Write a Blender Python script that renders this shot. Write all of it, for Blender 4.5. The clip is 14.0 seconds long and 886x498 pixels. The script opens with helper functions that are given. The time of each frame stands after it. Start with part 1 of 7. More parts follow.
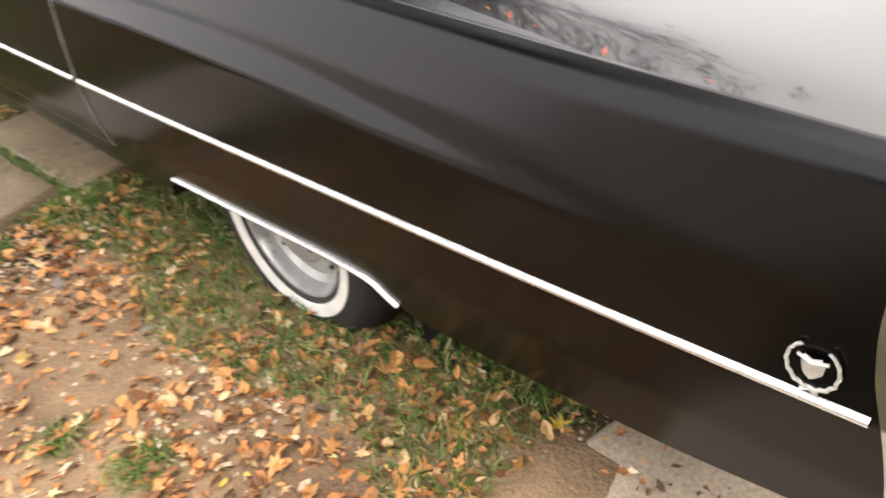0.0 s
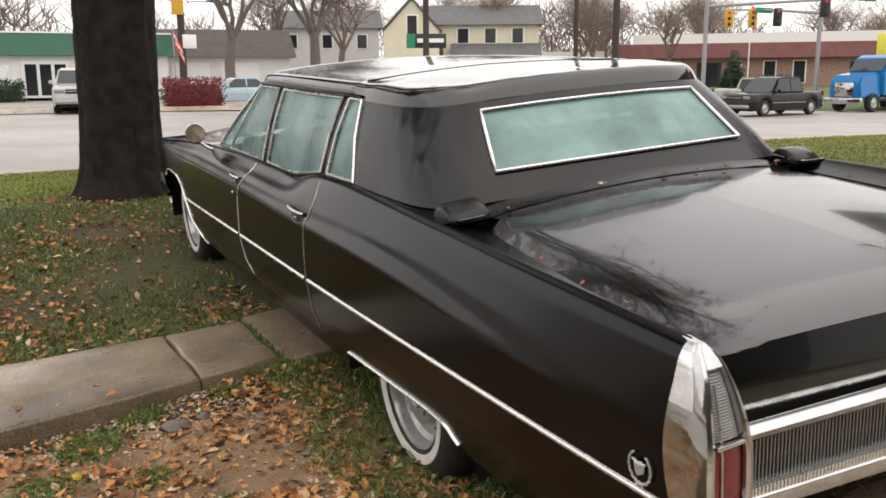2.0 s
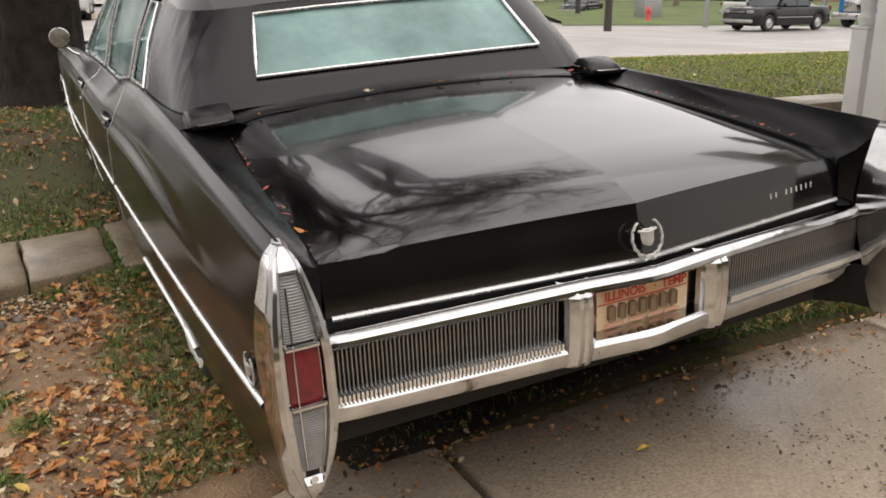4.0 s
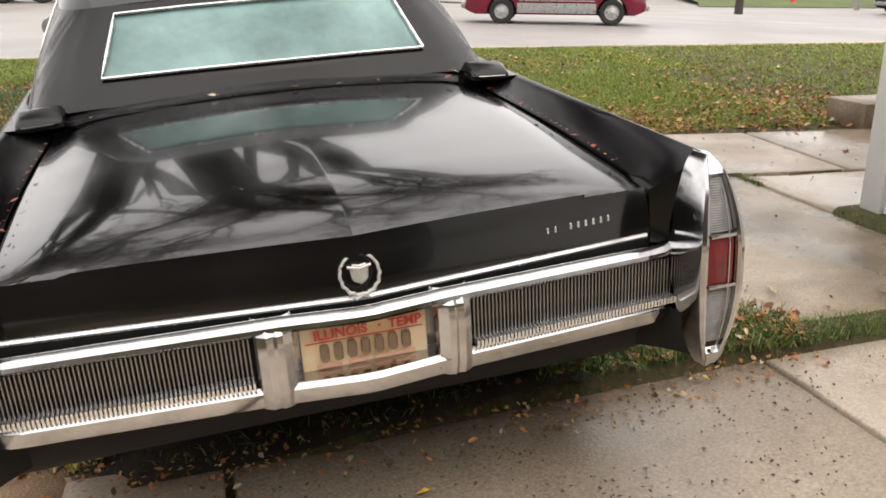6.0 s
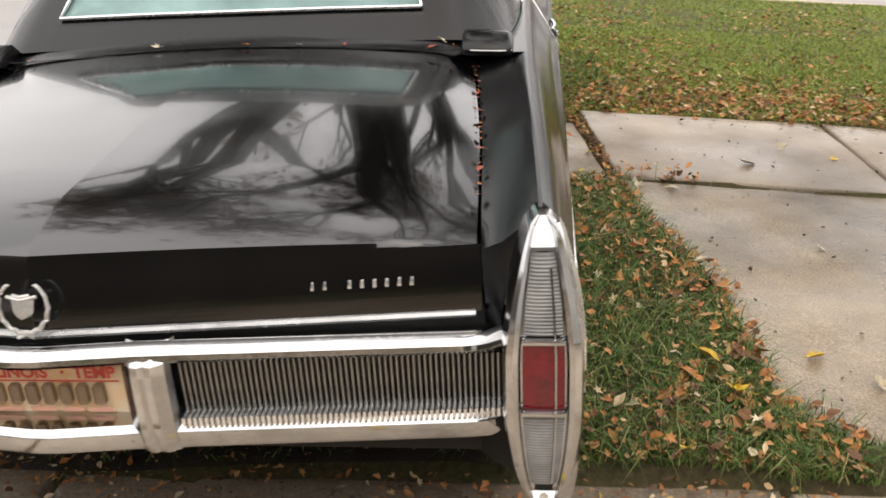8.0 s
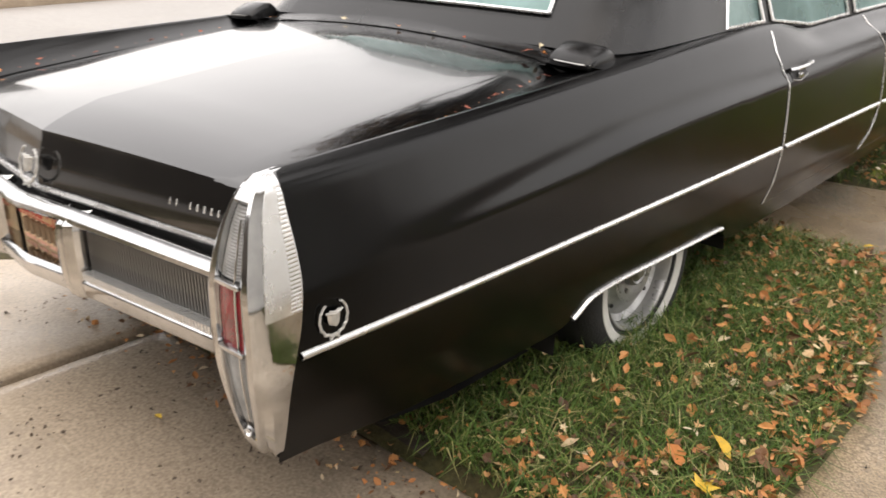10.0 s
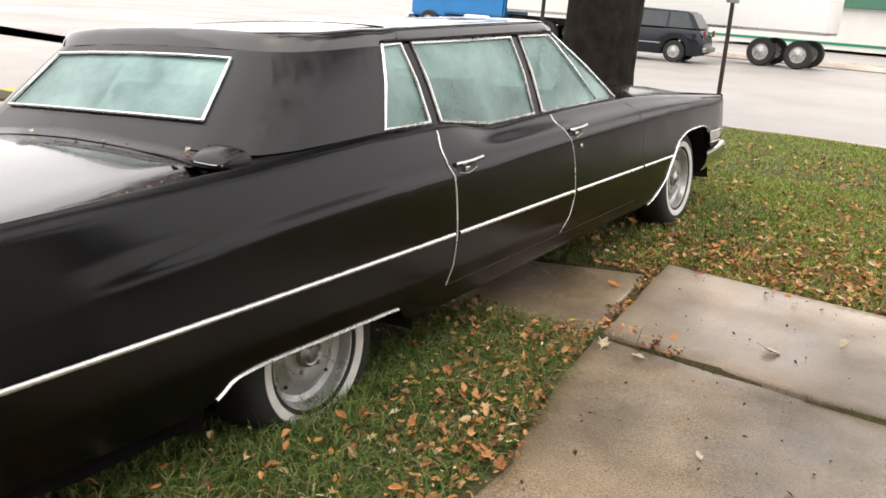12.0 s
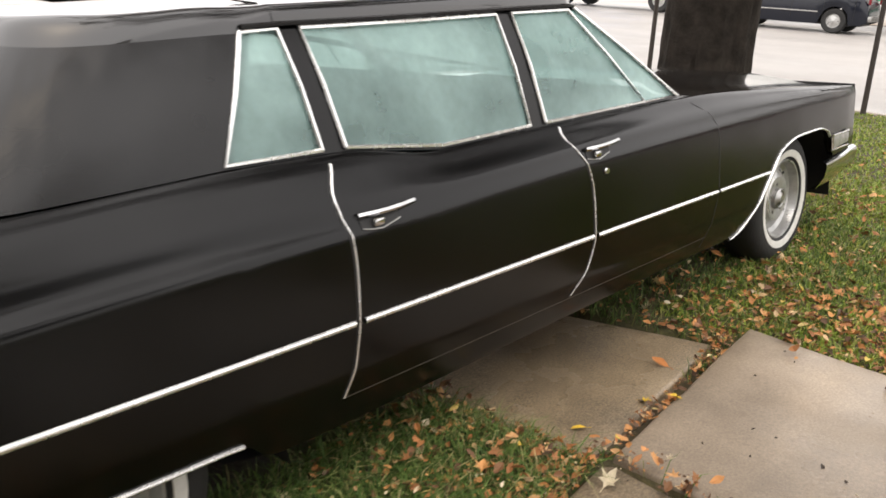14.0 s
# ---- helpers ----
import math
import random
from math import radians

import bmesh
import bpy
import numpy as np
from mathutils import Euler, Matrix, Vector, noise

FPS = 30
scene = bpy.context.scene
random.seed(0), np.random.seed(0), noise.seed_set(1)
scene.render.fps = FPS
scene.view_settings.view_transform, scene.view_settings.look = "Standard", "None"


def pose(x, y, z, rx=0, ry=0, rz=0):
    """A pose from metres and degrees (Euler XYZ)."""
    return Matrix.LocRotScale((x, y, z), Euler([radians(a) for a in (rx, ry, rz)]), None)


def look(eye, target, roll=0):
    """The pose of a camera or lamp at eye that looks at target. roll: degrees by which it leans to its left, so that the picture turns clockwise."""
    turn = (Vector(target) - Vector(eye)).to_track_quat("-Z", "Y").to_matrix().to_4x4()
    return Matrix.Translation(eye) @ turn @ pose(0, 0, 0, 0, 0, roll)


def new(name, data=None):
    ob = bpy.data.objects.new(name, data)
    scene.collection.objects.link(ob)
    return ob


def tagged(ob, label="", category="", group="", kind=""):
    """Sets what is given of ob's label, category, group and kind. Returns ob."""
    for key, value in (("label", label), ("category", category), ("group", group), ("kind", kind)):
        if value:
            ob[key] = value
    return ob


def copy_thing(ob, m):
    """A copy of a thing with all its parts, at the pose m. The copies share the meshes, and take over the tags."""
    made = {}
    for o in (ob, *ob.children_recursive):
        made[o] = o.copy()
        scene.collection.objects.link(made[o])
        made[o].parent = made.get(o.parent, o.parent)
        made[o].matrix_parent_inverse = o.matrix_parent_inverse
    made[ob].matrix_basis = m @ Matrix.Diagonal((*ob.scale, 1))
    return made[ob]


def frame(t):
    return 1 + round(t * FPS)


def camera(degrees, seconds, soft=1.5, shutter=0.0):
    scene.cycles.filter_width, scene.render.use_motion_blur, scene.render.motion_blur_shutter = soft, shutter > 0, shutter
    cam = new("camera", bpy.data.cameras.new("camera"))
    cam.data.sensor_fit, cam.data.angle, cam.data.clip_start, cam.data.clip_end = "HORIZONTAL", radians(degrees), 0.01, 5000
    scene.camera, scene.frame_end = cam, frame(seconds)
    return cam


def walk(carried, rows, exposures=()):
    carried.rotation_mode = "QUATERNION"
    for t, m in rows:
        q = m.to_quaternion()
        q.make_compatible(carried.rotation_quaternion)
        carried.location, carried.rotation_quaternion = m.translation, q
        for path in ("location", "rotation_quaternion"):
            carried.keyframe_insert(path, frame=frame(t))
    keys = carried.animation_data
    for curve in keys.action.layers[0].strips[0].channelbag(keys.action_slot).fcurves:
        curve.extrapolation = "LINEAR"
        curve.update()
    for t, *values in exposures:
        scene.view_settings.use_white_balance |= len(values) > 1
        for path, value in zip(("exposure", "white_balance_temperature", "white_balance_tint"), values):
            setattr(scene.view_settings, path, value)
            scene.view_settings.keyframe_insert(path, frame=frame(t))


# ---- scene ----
cam = camera(53.34, 14.0, soft=1.6, shutter=0.3)
PATH = [
    (0, (-2.014, -0.243, 1.406), (-0.838, 1.028, 0.404), -4.87),
    (0.5, (-2.264, -0.556, 1.469), (-1.216, 0.983, 0.739), -0.60),
    (1, (-2.235, -0.93, 1.453), (-1.37, 0.786, 0.899), 1.03),
    (1.5, (-2.221, -1.184, 1.492), (-1.39, 0.575, 1.031), -0.13),
    (2, (-2.253, -1.292, 1.494), (-1.348, 0.449, 1.106), -0.28),
    (2.5, (-2.113, -1.463, 1.464), (-1.191, 0.263, 1.053), 0.40),
    (3, (-1.897, -1.615, 1.464), (-0.955, 0.087, 0.998), 0.30),
    (3.2, (-1.792, -1.62, 1.458), (-0.841, 0.07, 0.969), -0.05),
    (5.3, (-0.853, -1.902, 1.5), (-0.227, -0.121, 0.84), 0.40),
    (5.5, (-0.703, -1.913, 1.505), (-0.095, -0.121, 0.859), 0.13),
    (6, (-0.452, -1.908, 1.551), (0.117, -0.093, 0.931), 0.37),
    (6.5, (-0.157, -1.86, 1.546), (0.189, 0.011, 0.929), 1.26),
    (7, (0.165, -1.826, 1.575), (0.308, 0.061, 0.928), 1.20),
    (7.5, (0.474, -1.609, 1.552), (0.516, 0.26, 0.84), 1.83),
    (7.7, (0.596, -1.514, 1.565), (0.576, 0.345, 0.827), 1.74),
    (9.8, (1.972, -0.924, 1.625), (0.885, 0.548, 0.818), 4.66),
    (10, (2.091, -0.951, 1.631), (0.908, 0.454, 0.839), 4.81),
    (10.5, (2.304, -0.981, 1.65), (1.016, 0.344, 0.883), 5.80),
    (11, (2.631, -0.85, 1.701), (1.338, 0.501, 0.992), 5.71),
    (11.5, (2.769, -0.764, 1.701), (1.637, 0.769, 1.097), 4.81),
    (12, (2.794, -0.688, 1.703), (1.761, 0.934, 1.153), 4.15),
    (12.5, (2.715, -0.437, 1.68), (1.631, 1.152, 1.134), 3.43),
    (13, (2.616, -0.073, 1.698), (1.461, 1.453, 1.117), 2.48),
    (13.5, (2.611, 0.382, 1.705), (1.356, 1.815, 1.095), 3.20),
    (14, (2.575, 0.811, 1.705), (1.301, 2.22, 1.079), 2.89),
]
walk(cam, [(t, look(eye, target, roll)) for t, eye, target, roll in PATH],
     [(0.0, 1.48), (0.5, 1.3), (1.0, 0.78), (1.5, 0.52), (2.0, 0.28), (3.2, 0.24), (5.3, 0.58), (7.7, 0.66), (9.8, 0.90), (11.0, 1.0), (12.0, 0.80), (14.0, 0.88)])

# ---- sky and sun: an overcast late autumn day ----
world = bpy.data.worlds.new("overcast_sky")
scene.world = world
world.use_nodes = True
wn, wl = world.node_tree.nodes, world.node_tree.links
wn.clear()
sky = wn.new("ShaderNodeTexSky")
sky.sky_type, sky.sun_disc = "NISHITA", False
sky.sun_elevation, sky.sun_rotation = radians(68), radians(160)
sky.air_density, sky.dust_density = 2.0, 6.0
cloud = wn.new("ShaderNodeMix")
cloud.data_type = "RGBA"
cloud.inputs["Factor"].default_value = 0.86
cloud.inputs["B"].default_value = (8.95, 8.45, 8.2, 1)
wl.new(sky.outputs[0], cloud.inputs["A"])
bg = wn.new("ShaderNodeBackground")
bg.inputs["Strength"].default_value = 0.15
wl.new(cloud.outputs["Result"], bg.inputs["Color"])
wo = wn.new("ShaderNodeOutputWorld")
wl.new(bg.outputs[0], wo.inputs["Surface"])
sun_data = bpy.data.lights.new("sun", "SUN")
sun_data.energy, sun_data.angle, sun_data.color = 0.9, radians(120), (1.0, 0.945, 0.895)
sun = new("sun", sun_data)
sun.matrix_world = look((3, -8, 22), (0, 0, 0))


# ---- materials ----
def material(name, color, rough=0.5, metal=0.0, var=0.0, scale=8.0, bump=0.0, bscale=60.0, rough_var=0.0, color2=None, coat=0.0, spec=0.5, fine=0.0, per_piece=0.0, stain=0.0):
    """Principled surface with two scales of noise in colour, roughness and relief."""
    m = bpy.data.materials.new(name)
    m.use_nodes = True
    nt = m.node_tree
    n, l = nt.nodes, nt.links
    p = n["Principled BSDF"]
    p.inputs["Base Color"].default_value = (*color, 1)
    p.inputs["Roughness"].default_value = rough
    p.inputs["Metallic"].default_value = metal
    p.inputs["Coat Weight"].default_value = coat
    p.inputs["Specular IOR Level"].default_value = spec
    tc = n.new("ShaderNodeTexCoord")
    src = tc.outputs["Object"]
    if var > 0 or color2 or fine or per_piece or stain:
        c2 = color2 or tuple(max(0.0, c * (1 - var)) for c in color)
        big = n.new("ShaderNodeTexNoise")
        big.inputs["Scale"].default_value, big.inputs["Detail"].default_value = scale, 8
        big.inputs["Roughness"].default_value = 0.62
        l.new(src, big.inputs["Vector"])
        ramp = n.new("ShaderNodeMapRange")
        ramp.inputs["From Min"].default_value, ramp.inputs["From Max"].default_value = 0.32, 0.68
        l.new(big.outputs["Fac"], ramp.inputs["Value"])
        mix = n.new("ShaderNodeMix")
        mix.data_type = "RGBA"
        mix.inputs["A"].default_value, mix.inputs["B"].default_value = (*color, 1), (*c2, 1)
        l.new(ramp.outputs[0], mix.inputs["Factor"])
        out = mix.outputs["Result"]
        if fine or per_piece or stain:
            total = None
            for kind, amount in (("fine", fine), ("piece", per_piece), ("stain", stain)):
                if not amount:
                    continue
                if kind == "piece":
                    fac = n.new("ShaderNodeObjectInfo").outputs["Random"]
                else:
                    t2 = n.new("ShaderNodeTexNoise")
                    t2.inputs["Scale"].default_value = scale * 55 if kind == "fine" else scale * 0.23
                    t2.inputs["Detail"].default_value = 4
                    l.new(src, t2.inputs["Vector"])
                    fac = t2.outputs["Fac"]
                mr = n.new("ShaderNodeMapRange")
                mr.inputs["From Min"].default_value, mr.inputs["From Max"].default_value = (0, 1) if kind == "piece" else (0.3, 0.7)
                mr.inputs["To Min"].default_value, mr.inputs["To Max"].default_value = 1 - amount, 1 + amount
                l.new(fac, mr.inputs["Value"])
                if total is None:
                    total = mr.outputs[0]
                else:
                    mul = n.new("ShaderNodeMath")
                    mul.operation = "MULTIPLY"
                    l.new(total, mul.inputs[0]), l.new(mr.outputs[0], mul.inputs[1])
                    total = mul.outputs[0]
            vm = n.new("ShaderNodeVectorMath")
            vm.operation = "SCALE"
            l.new(out, vm.inputs[0]), l.new(total, vm.inputs["Scale"])
            out = vm.outputs[0]
        l.new(out, p.inputs["Base Color"])
    if rough_var > 0:
        t3 = n.new("ShaderNodeTexNoise")
        t3.inputs["Scale"].default_value, t3.inputs["Detail"].default_value = scale * 0.7, 6
        l.new(src, t3.inputs["Vector"])
        mr = n.new("ShaderNodeMapRange")
        mr.inputs["From Min"].default_value, mr.inputs["From Max"].default_value = 0.35, 0.65
        mr.inputs["To Min"].default_value, mr.inputs["To Max"].default_value = max(0.02, rough - rough_var), rough + rough_var
        l.new(t3.outputs["Fac"], mr.inputs["Value"])
        l.new(mr.outputs[0], p.inputs["Roughness"])
    if bump > 0:
        t4 = n.new("ShaderNodeTexNoise")
        t4.inputs["Scale"].default_value, t4.inputs["Detail"].default_value = bscale, 6
        l.new(src, t4.inputs["Vector"])
        b = n.new("ShaderNodeBump")
        b.inputs["Strength"].default_value, b.inputs["Distance"].default_value = bump, 0.01
        l.new(t4.outputs["Fac"], b.inputs["Height"])
        l.new(b.outputs[0], p.inputs["Normal"])
    return m


PAINT = material("black_paint", (0.0012, 0.0012, 0.0013), 0.21, rough_var=0.05, scale=3.0, bump=0.012, bscale=5, var=0.3, spec=0.28)
DECK = material("black_paint_worn", (0.0016, 0.0016, 0.0018), 0.15, rough_var=0.07, scale=3.4, bump=0.022, bscale=4, var=0.3, spec=0.75, coat=0.55)
VINYL = material("black_vinyl", (0.0055, 0.0054, 0.0056), 0.24, rough_var=0.09, scale=4.0, bump=0.06, bscale=240, var=0.5, spec=0.36)
SILVER = material("tarnished_silver", (0.62, 0.61, 0.58), 0.38, metal=0.55, var=0.3, scale=90, rough_var=0.1)
CHROME = material("chrome", (0.60, 0.60, 0.60), 0.10, metal=1.0, var=0.28, scale=14, rough_var=0.07, bump=0.03, bscale=35)
BRIGHT = material("polished_trim", (0.84, 0.84, 0.83), 0.25, metal=0.8, var=0.10, scale=20, rough_var=0.08)
DULL = material("dull_metal", (0.42, 0.415, 0.40), 0.34, metal=0.9, var=0.35, scale=16, rough_var=0.1)
RUST_DULL = material("dirty_seam", (0.09, 0.075, 0.06), 0.6, var=0.5, scale=30)
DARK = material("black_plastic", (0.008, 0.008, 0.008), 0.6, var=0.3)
RUBBER = material("tyre_rubber", (0.018, 0.0175, 0.017), 0.72, var=0.5, scale=12, bump=0.2, bscale=90)
WHITEWALL = material("whitewall_rubber", (0.74, 0.73, 0.69), 0.5, var=0.2, scale=18)
RIM = material("silver_wheel_paint", (0.50, 0.50, 0.49), 0.35, metal=0.6, var=0.35, scale=14, rough_var=0.1)
SEAT = material("grey_upholstery", (0.06, 0.068, 0.068), 0.8, var=0.4, scale=9)
RED_LENS = material("red_lens", (0.20, 0.004, 0.012), 0.12, var=0.5, scale=40, coat=0.4)
CLEAR_LENS = material("clear_lens", (0.27, 0.27, 0.26), 0.2, var=0.35, scale=25, coat=0.3)
WET_VINYL = material("wet_vinyl", (0.005, 0.005, 0.005), 0.12, rough_var=0.06, scale=3.0, bump=0.035, bscale=9, var=0.4, spec=0.6, coat=0.6)
UNDER = material("underbody", (0.012, 0.011, 0.010), 0.9, var=0.4)


def glass_material(name, tint, haze, fog):
    """Thin tinted glass with a veil of condensation on it."""
    m = bpy.data.materials.new(name)
    m.use_nodes = True
    n, l = m.node_tree.nodes, m.node_tree.links
    g = n.new("ShaderNodeBsdfTransparent")
    g.inputs["Color"].default_value = (*tint, 1)
    d = n["Principled BSDF"]
    d.inputs["Roughness"].default_value = 0.12
    d.inputs["Specular IOR Level"].default_value = 0.45
    tc = n.new("ShaderNodeTexCoord")
    facs = []
    for scale, detail in ((2.6, 5), (34.0, 3)):
        t = n.new("ShaderNodeTexNoise")
        t.inputs["Scale"].default_value, t.inputs["Detail"].default_value = scale, detail
        l.new(tc.outputs["Object"], t.inputs["Vector"])
        facs.append(t.outputs["Fac"])
    tone = n.new("ShaderNodeMix")
    tone.data_type = "RGBA"
    tone.inputs["A"].default_value, tone.inputs["B"].default_value = (*[c * 0.86 for c in fog], 1), (*[min(1, c * 1.12) for c in fog], 1)
    l.new(facs[1], tone.inputs["Factor"])
    l.new(tone.outputs["Result"], d.inputs["Base Color"])
    mr = n.new("ShaderNodeMapRange")
    mr.inputs["From Min"].default_value, mr.inputs["From Max"].default_value = 0.3, 0.7
    mr.inputs["To Min"].default_value, mr.inputs["To Max"].default_value = haze - 0.26, haze + 0.22
    l.new(facs[0], mr.inputs["Value"])
    mx = n.new("ShaderNodeMixShader")
    l.new(mr.outputs[0], mx.inputs["Fac"])
    l.new(g.outputs[0], mx.inputs[1]), l.new(d.outputs[0], mx.inputs[2])
    l.new(mx.outputs[0], n["Material Output"].inputs["Surface"])
    return m


GLASS = glass_material("fogged_tinted_glass", (0.60, 0.80, 0.77), 0.72, (0.31, 0.48, 0.46))
SIDE_GLASS = glass_material("lightly_fogged_tinted_glass", (0.68, 0.84, 0.82), 0.54, (0.34, 0.50, 0.48))
PLAIN_GLASS = material("dark_window_glass", (0.03, 0.04, 0.045), 0.06, var=0.3)

GRASS_SOIL = material("lawn_soil", (0.068, 0.070, 0.021), 0.95, var=0.5, color2=(0.058, 0.037, 0.020), scale=0.9, bump=0.8, bscale=45, fine=0.35)
CONCRETE = material("concrete", (0.41, 0.325, 0.235), 0.36, var=0.4, scale=2.2, bump=0.09, bscale=90, rough_var=0.2, fine=0.2, per_piece=0.12, stain=0.4)
DRIVE = material("drive_concrete", (0.49, 0.40, 0.30), 0.26, var=0.35, scale=1.7, bump=0.16, bscale=90, rough_var=0.22, fine=0.25, per_piece=0.08, stain=0.45)
DRIVE_PALE = material("pale_drive_concrete", (0.66, 0.56, 0.44), 0.30, var=0.3, scale=1.7, bump=0.16, bscale=90, rough_var=0.2, fine=0.22, stain=0.4)
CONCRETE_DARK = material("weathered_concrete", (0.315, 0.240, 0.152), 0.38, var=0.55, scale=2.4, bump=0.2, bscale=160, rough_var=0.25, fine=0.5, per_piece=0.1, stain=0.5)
ASPHALT = material("pale_road", (0.320, 0.300, 0.280), 0.5, var=0.16, scale=0.35, bump=0.2, bscale=60, fine=0.06, stain=0.1, rough_var=0.15)
# soil colour kept extra dark to hold the shade under the car
SHADED_SOIL = material("shaded_soil", (0.050, 0.036, 0.024), 0.95, var=0.5, scale=5.0, bump=0.8, bscale=50, fine=0.3)
GRAVEL = material("gravel_soil", (0.32, 0.215, 0.12), 0.9, var=0.5, color2=(0.13, 0.080, 0.044), scale=3.4, bump=0.9, bscale=70, fine=0.3)


# ---- mesh helpers ----
def finish(bm, sharp=32.0):
    bmesh.ops.recalc_face_normals(bm, faces=bm.faces)
    for f in bm.faces:
        f.smooth = True
    for e in bm.edges:
        if len(e.link_faces) == 2 and e.calc_face_angle(0) > radians(sharp):
            e.smooth = False


def mesh_from(name, bm, mat, sharp=32.0, recalc=True):
    if recalc:
        finish(bm, sharp)
    me = bpy.data.meshes.new(name)
    bm.to_mesh(me)
    bm.free()
    for one in mat if isinstance(mat, (list, tuple)) else [mat]:
        me.materials.append(one)
    return me


def part(name, bm, mat, parent, label="", sharp=32.0):
    ob = new(name, mesh_from(name, bm, mat, sharp))
    ob.parent = parent
    if label:
        tagged(ob, label)
    return ob


def empty(name, m, label, category, group="", kind=""):
    ob = new(name)
    ob.matrix_world = m
    ob.empty_display_size = 0.2
    return tagged(ob, label, category, group, kind)


def grid(points, close_u=False, flip=False):
    """A bmesh from rows of points."""
    bm = bmesh.new()
    vs = [[bm.verts.new(p) for p in row] for row in points]
    cols = len(points[0])
    for i in range(len(points) - 1):
        for j in range(cols if close_u else cols - 1):
            k = (j + 1) % cols
            quad = [vs[i][j], vs[i][k], vs[i + 1][k], vs[i + 1][j]]
            bm.faces.new(quad[::-1] if flip else quad)
    return bm


def join(*bms):
    out = bms[0]
    for b in bms[1:]:
        me = bpy.data.meshes.new("tmp")
        b.to_mesh(me)
        b.free()
        out.from_mesh(me)
        bpy.data.meshes.remove(me)
    return out


def box(cx, cy, cz, sx, sy, sz, bevel=0.0, m=None, segments=2):
    bm = bmesh.new()
    bmesh.ops.create_cube(bm, size=1.0)
    bmesh.ops.scale(bm, vec=(sx, sy, sz), verts=bm.verts)
    if bevel > 0:
        bmesh.ops.bevel(bm, geom=bm.edges[:], offset=bevel, segments=segments, affect="EDGES", profile=0.5)
    bmesh.ops.transform(bm, matrix=(m or Matrix.Translation((cx, cy, cz))), verts=bm.verts)
    return bm


def lathe(profile, segments=40, axis="x"):
    """Revolves (radius, along) pairs round an axis."""
    rows = []
    for k in range(segments):
        a = 2 * math.pi * k / segments
        c, s = math.cos(a), math.sin(a)
        if axis == "x":
            rows.append([(t, r * c, r * s) for r, t in profile])
        else:
            rows.append([(r * c, r * s, t) for r, t in profile])
    rows.append(rows[0])
    bm = grid(rows)
    bmesh.ops.remove_doubles(bm, verts=bm.verts, dist=1e-5)
    return bm


def tube(path, radius, sides=6, flat=1.0, taper=None, up=None):
    """A round bar along a path of points."""
    pts = [Vector(p) for p in path]
    rows = []
    for i, p in enumerate(pts):
        d = (pts[min(i + 1, len(pts) - 1)] - pts[max(i - 1, 0)]).normalized()
        ref = Vector(up) if up else (Vector((0, 0, 1)) if abs(d.z) < 0.9 else Vector((1, 0, 0)))
        a = d.cross(ref).normalized()
        b = a.cross(d).normalized()
        r = radius if taper is None else radius + (taper - radius) * i / (len(pts) - 1)
        rows.append([p + (a * math.cos(t) * flat + b * math.sin(t)) * r for t in (2 * math.pi * k / sides for k in range(sides))])
    bm = grid(rows, close_u=True)
    for row in (0, -1):
        bm.verts.ensure_lookup_table()
        idx = range(sides) if row == 0 else range(len(bm.verts) - sides, len(bm.verts))
        bm.faces.new([bm.verts[k] for k in idx])
    return bm


def curve(knots):
    """A smooth monotone function through (x, value) knots."""
    xs = np.array([k[0] for k in knots], float)
    ys = np.array([k[1] for k in knots], float)
    h, d = np.diff(xs), np.diff(ys) / np.diff(xs)
    m = np.zeros_like(xs)
    m[0], m[-1] = d[0], d[-1]
    for i in range(1, len(xs) - 1):
        if d[i - 1] * d[i] > 0:
            w1, w2 = 2 * h[i] + h[i - 1], h[i] + 2 * h[i - 1]
            m[i] = (w1 + w2) / (w1 / d[i - 1] + w2 / d[i])

    def f(x):
        i = int(np.clip(np.searchsorted(xs, x) - 1, 0, len(xs) - 2))
        t = min(max((x - xs[i]) / h[i], 0.0), 1.0)
        return float((2 * t**3 - 3 * t**2 + 1) * ys[i] + (t**3 - 2 * t**2 + t) * h[i] * m[i] + (3 * t**2 - 2 * t**3) * ys[i + 1] + (t**3 - t**2) * h[i] * m[i + 1])
    return f

# ---- the ground: one sheet, sloping up to the right and towards the street ----
ground_x = curve([(-60, -0.10), (-3.6, -0.10), (-2.1, -0.075), (-1.2, 0.02), (-0.2, 0.10), (0.7, 0.205), (1.5, 0.225), (3.0, 0.25), (60, 0.25)])
ground_y = curve([(-60, 0.0), (3.0, 0.0), (8.0, 1.0), (11.0, 0.8), (60, 0.6)])
LAWN_LEFT = -3.5
ROAD_Z = 0.08


def road_z(x, y):
    """The road sinks a little towards the crossing."""
    step = lambda v: min(max(v, 0.0), 1.0) ** 2 * (3 - 2 * min(max(v, 0.0), 1.0))
    return ROAD_Z - 0.68 * step((math.hypot(x, y) - 14) / 26) * step((x - 5) / 18) * (1 - step((math.hypot(x, y) - 60) / 22))


def kerb_y(x):
    return 11.25 - 0.1 * x


def height(x, y):
    a = ground_x(x)
    z = a + (0.33 - a) * ground_y(y)
    if x < -0.5 and 1.9 < y < 5.0:
        z += 0.062 * min(1.0, (-0.5 - x) / 0.5) * math.exp(-((y - 3.15) / 0.75) ** 4)
    return z


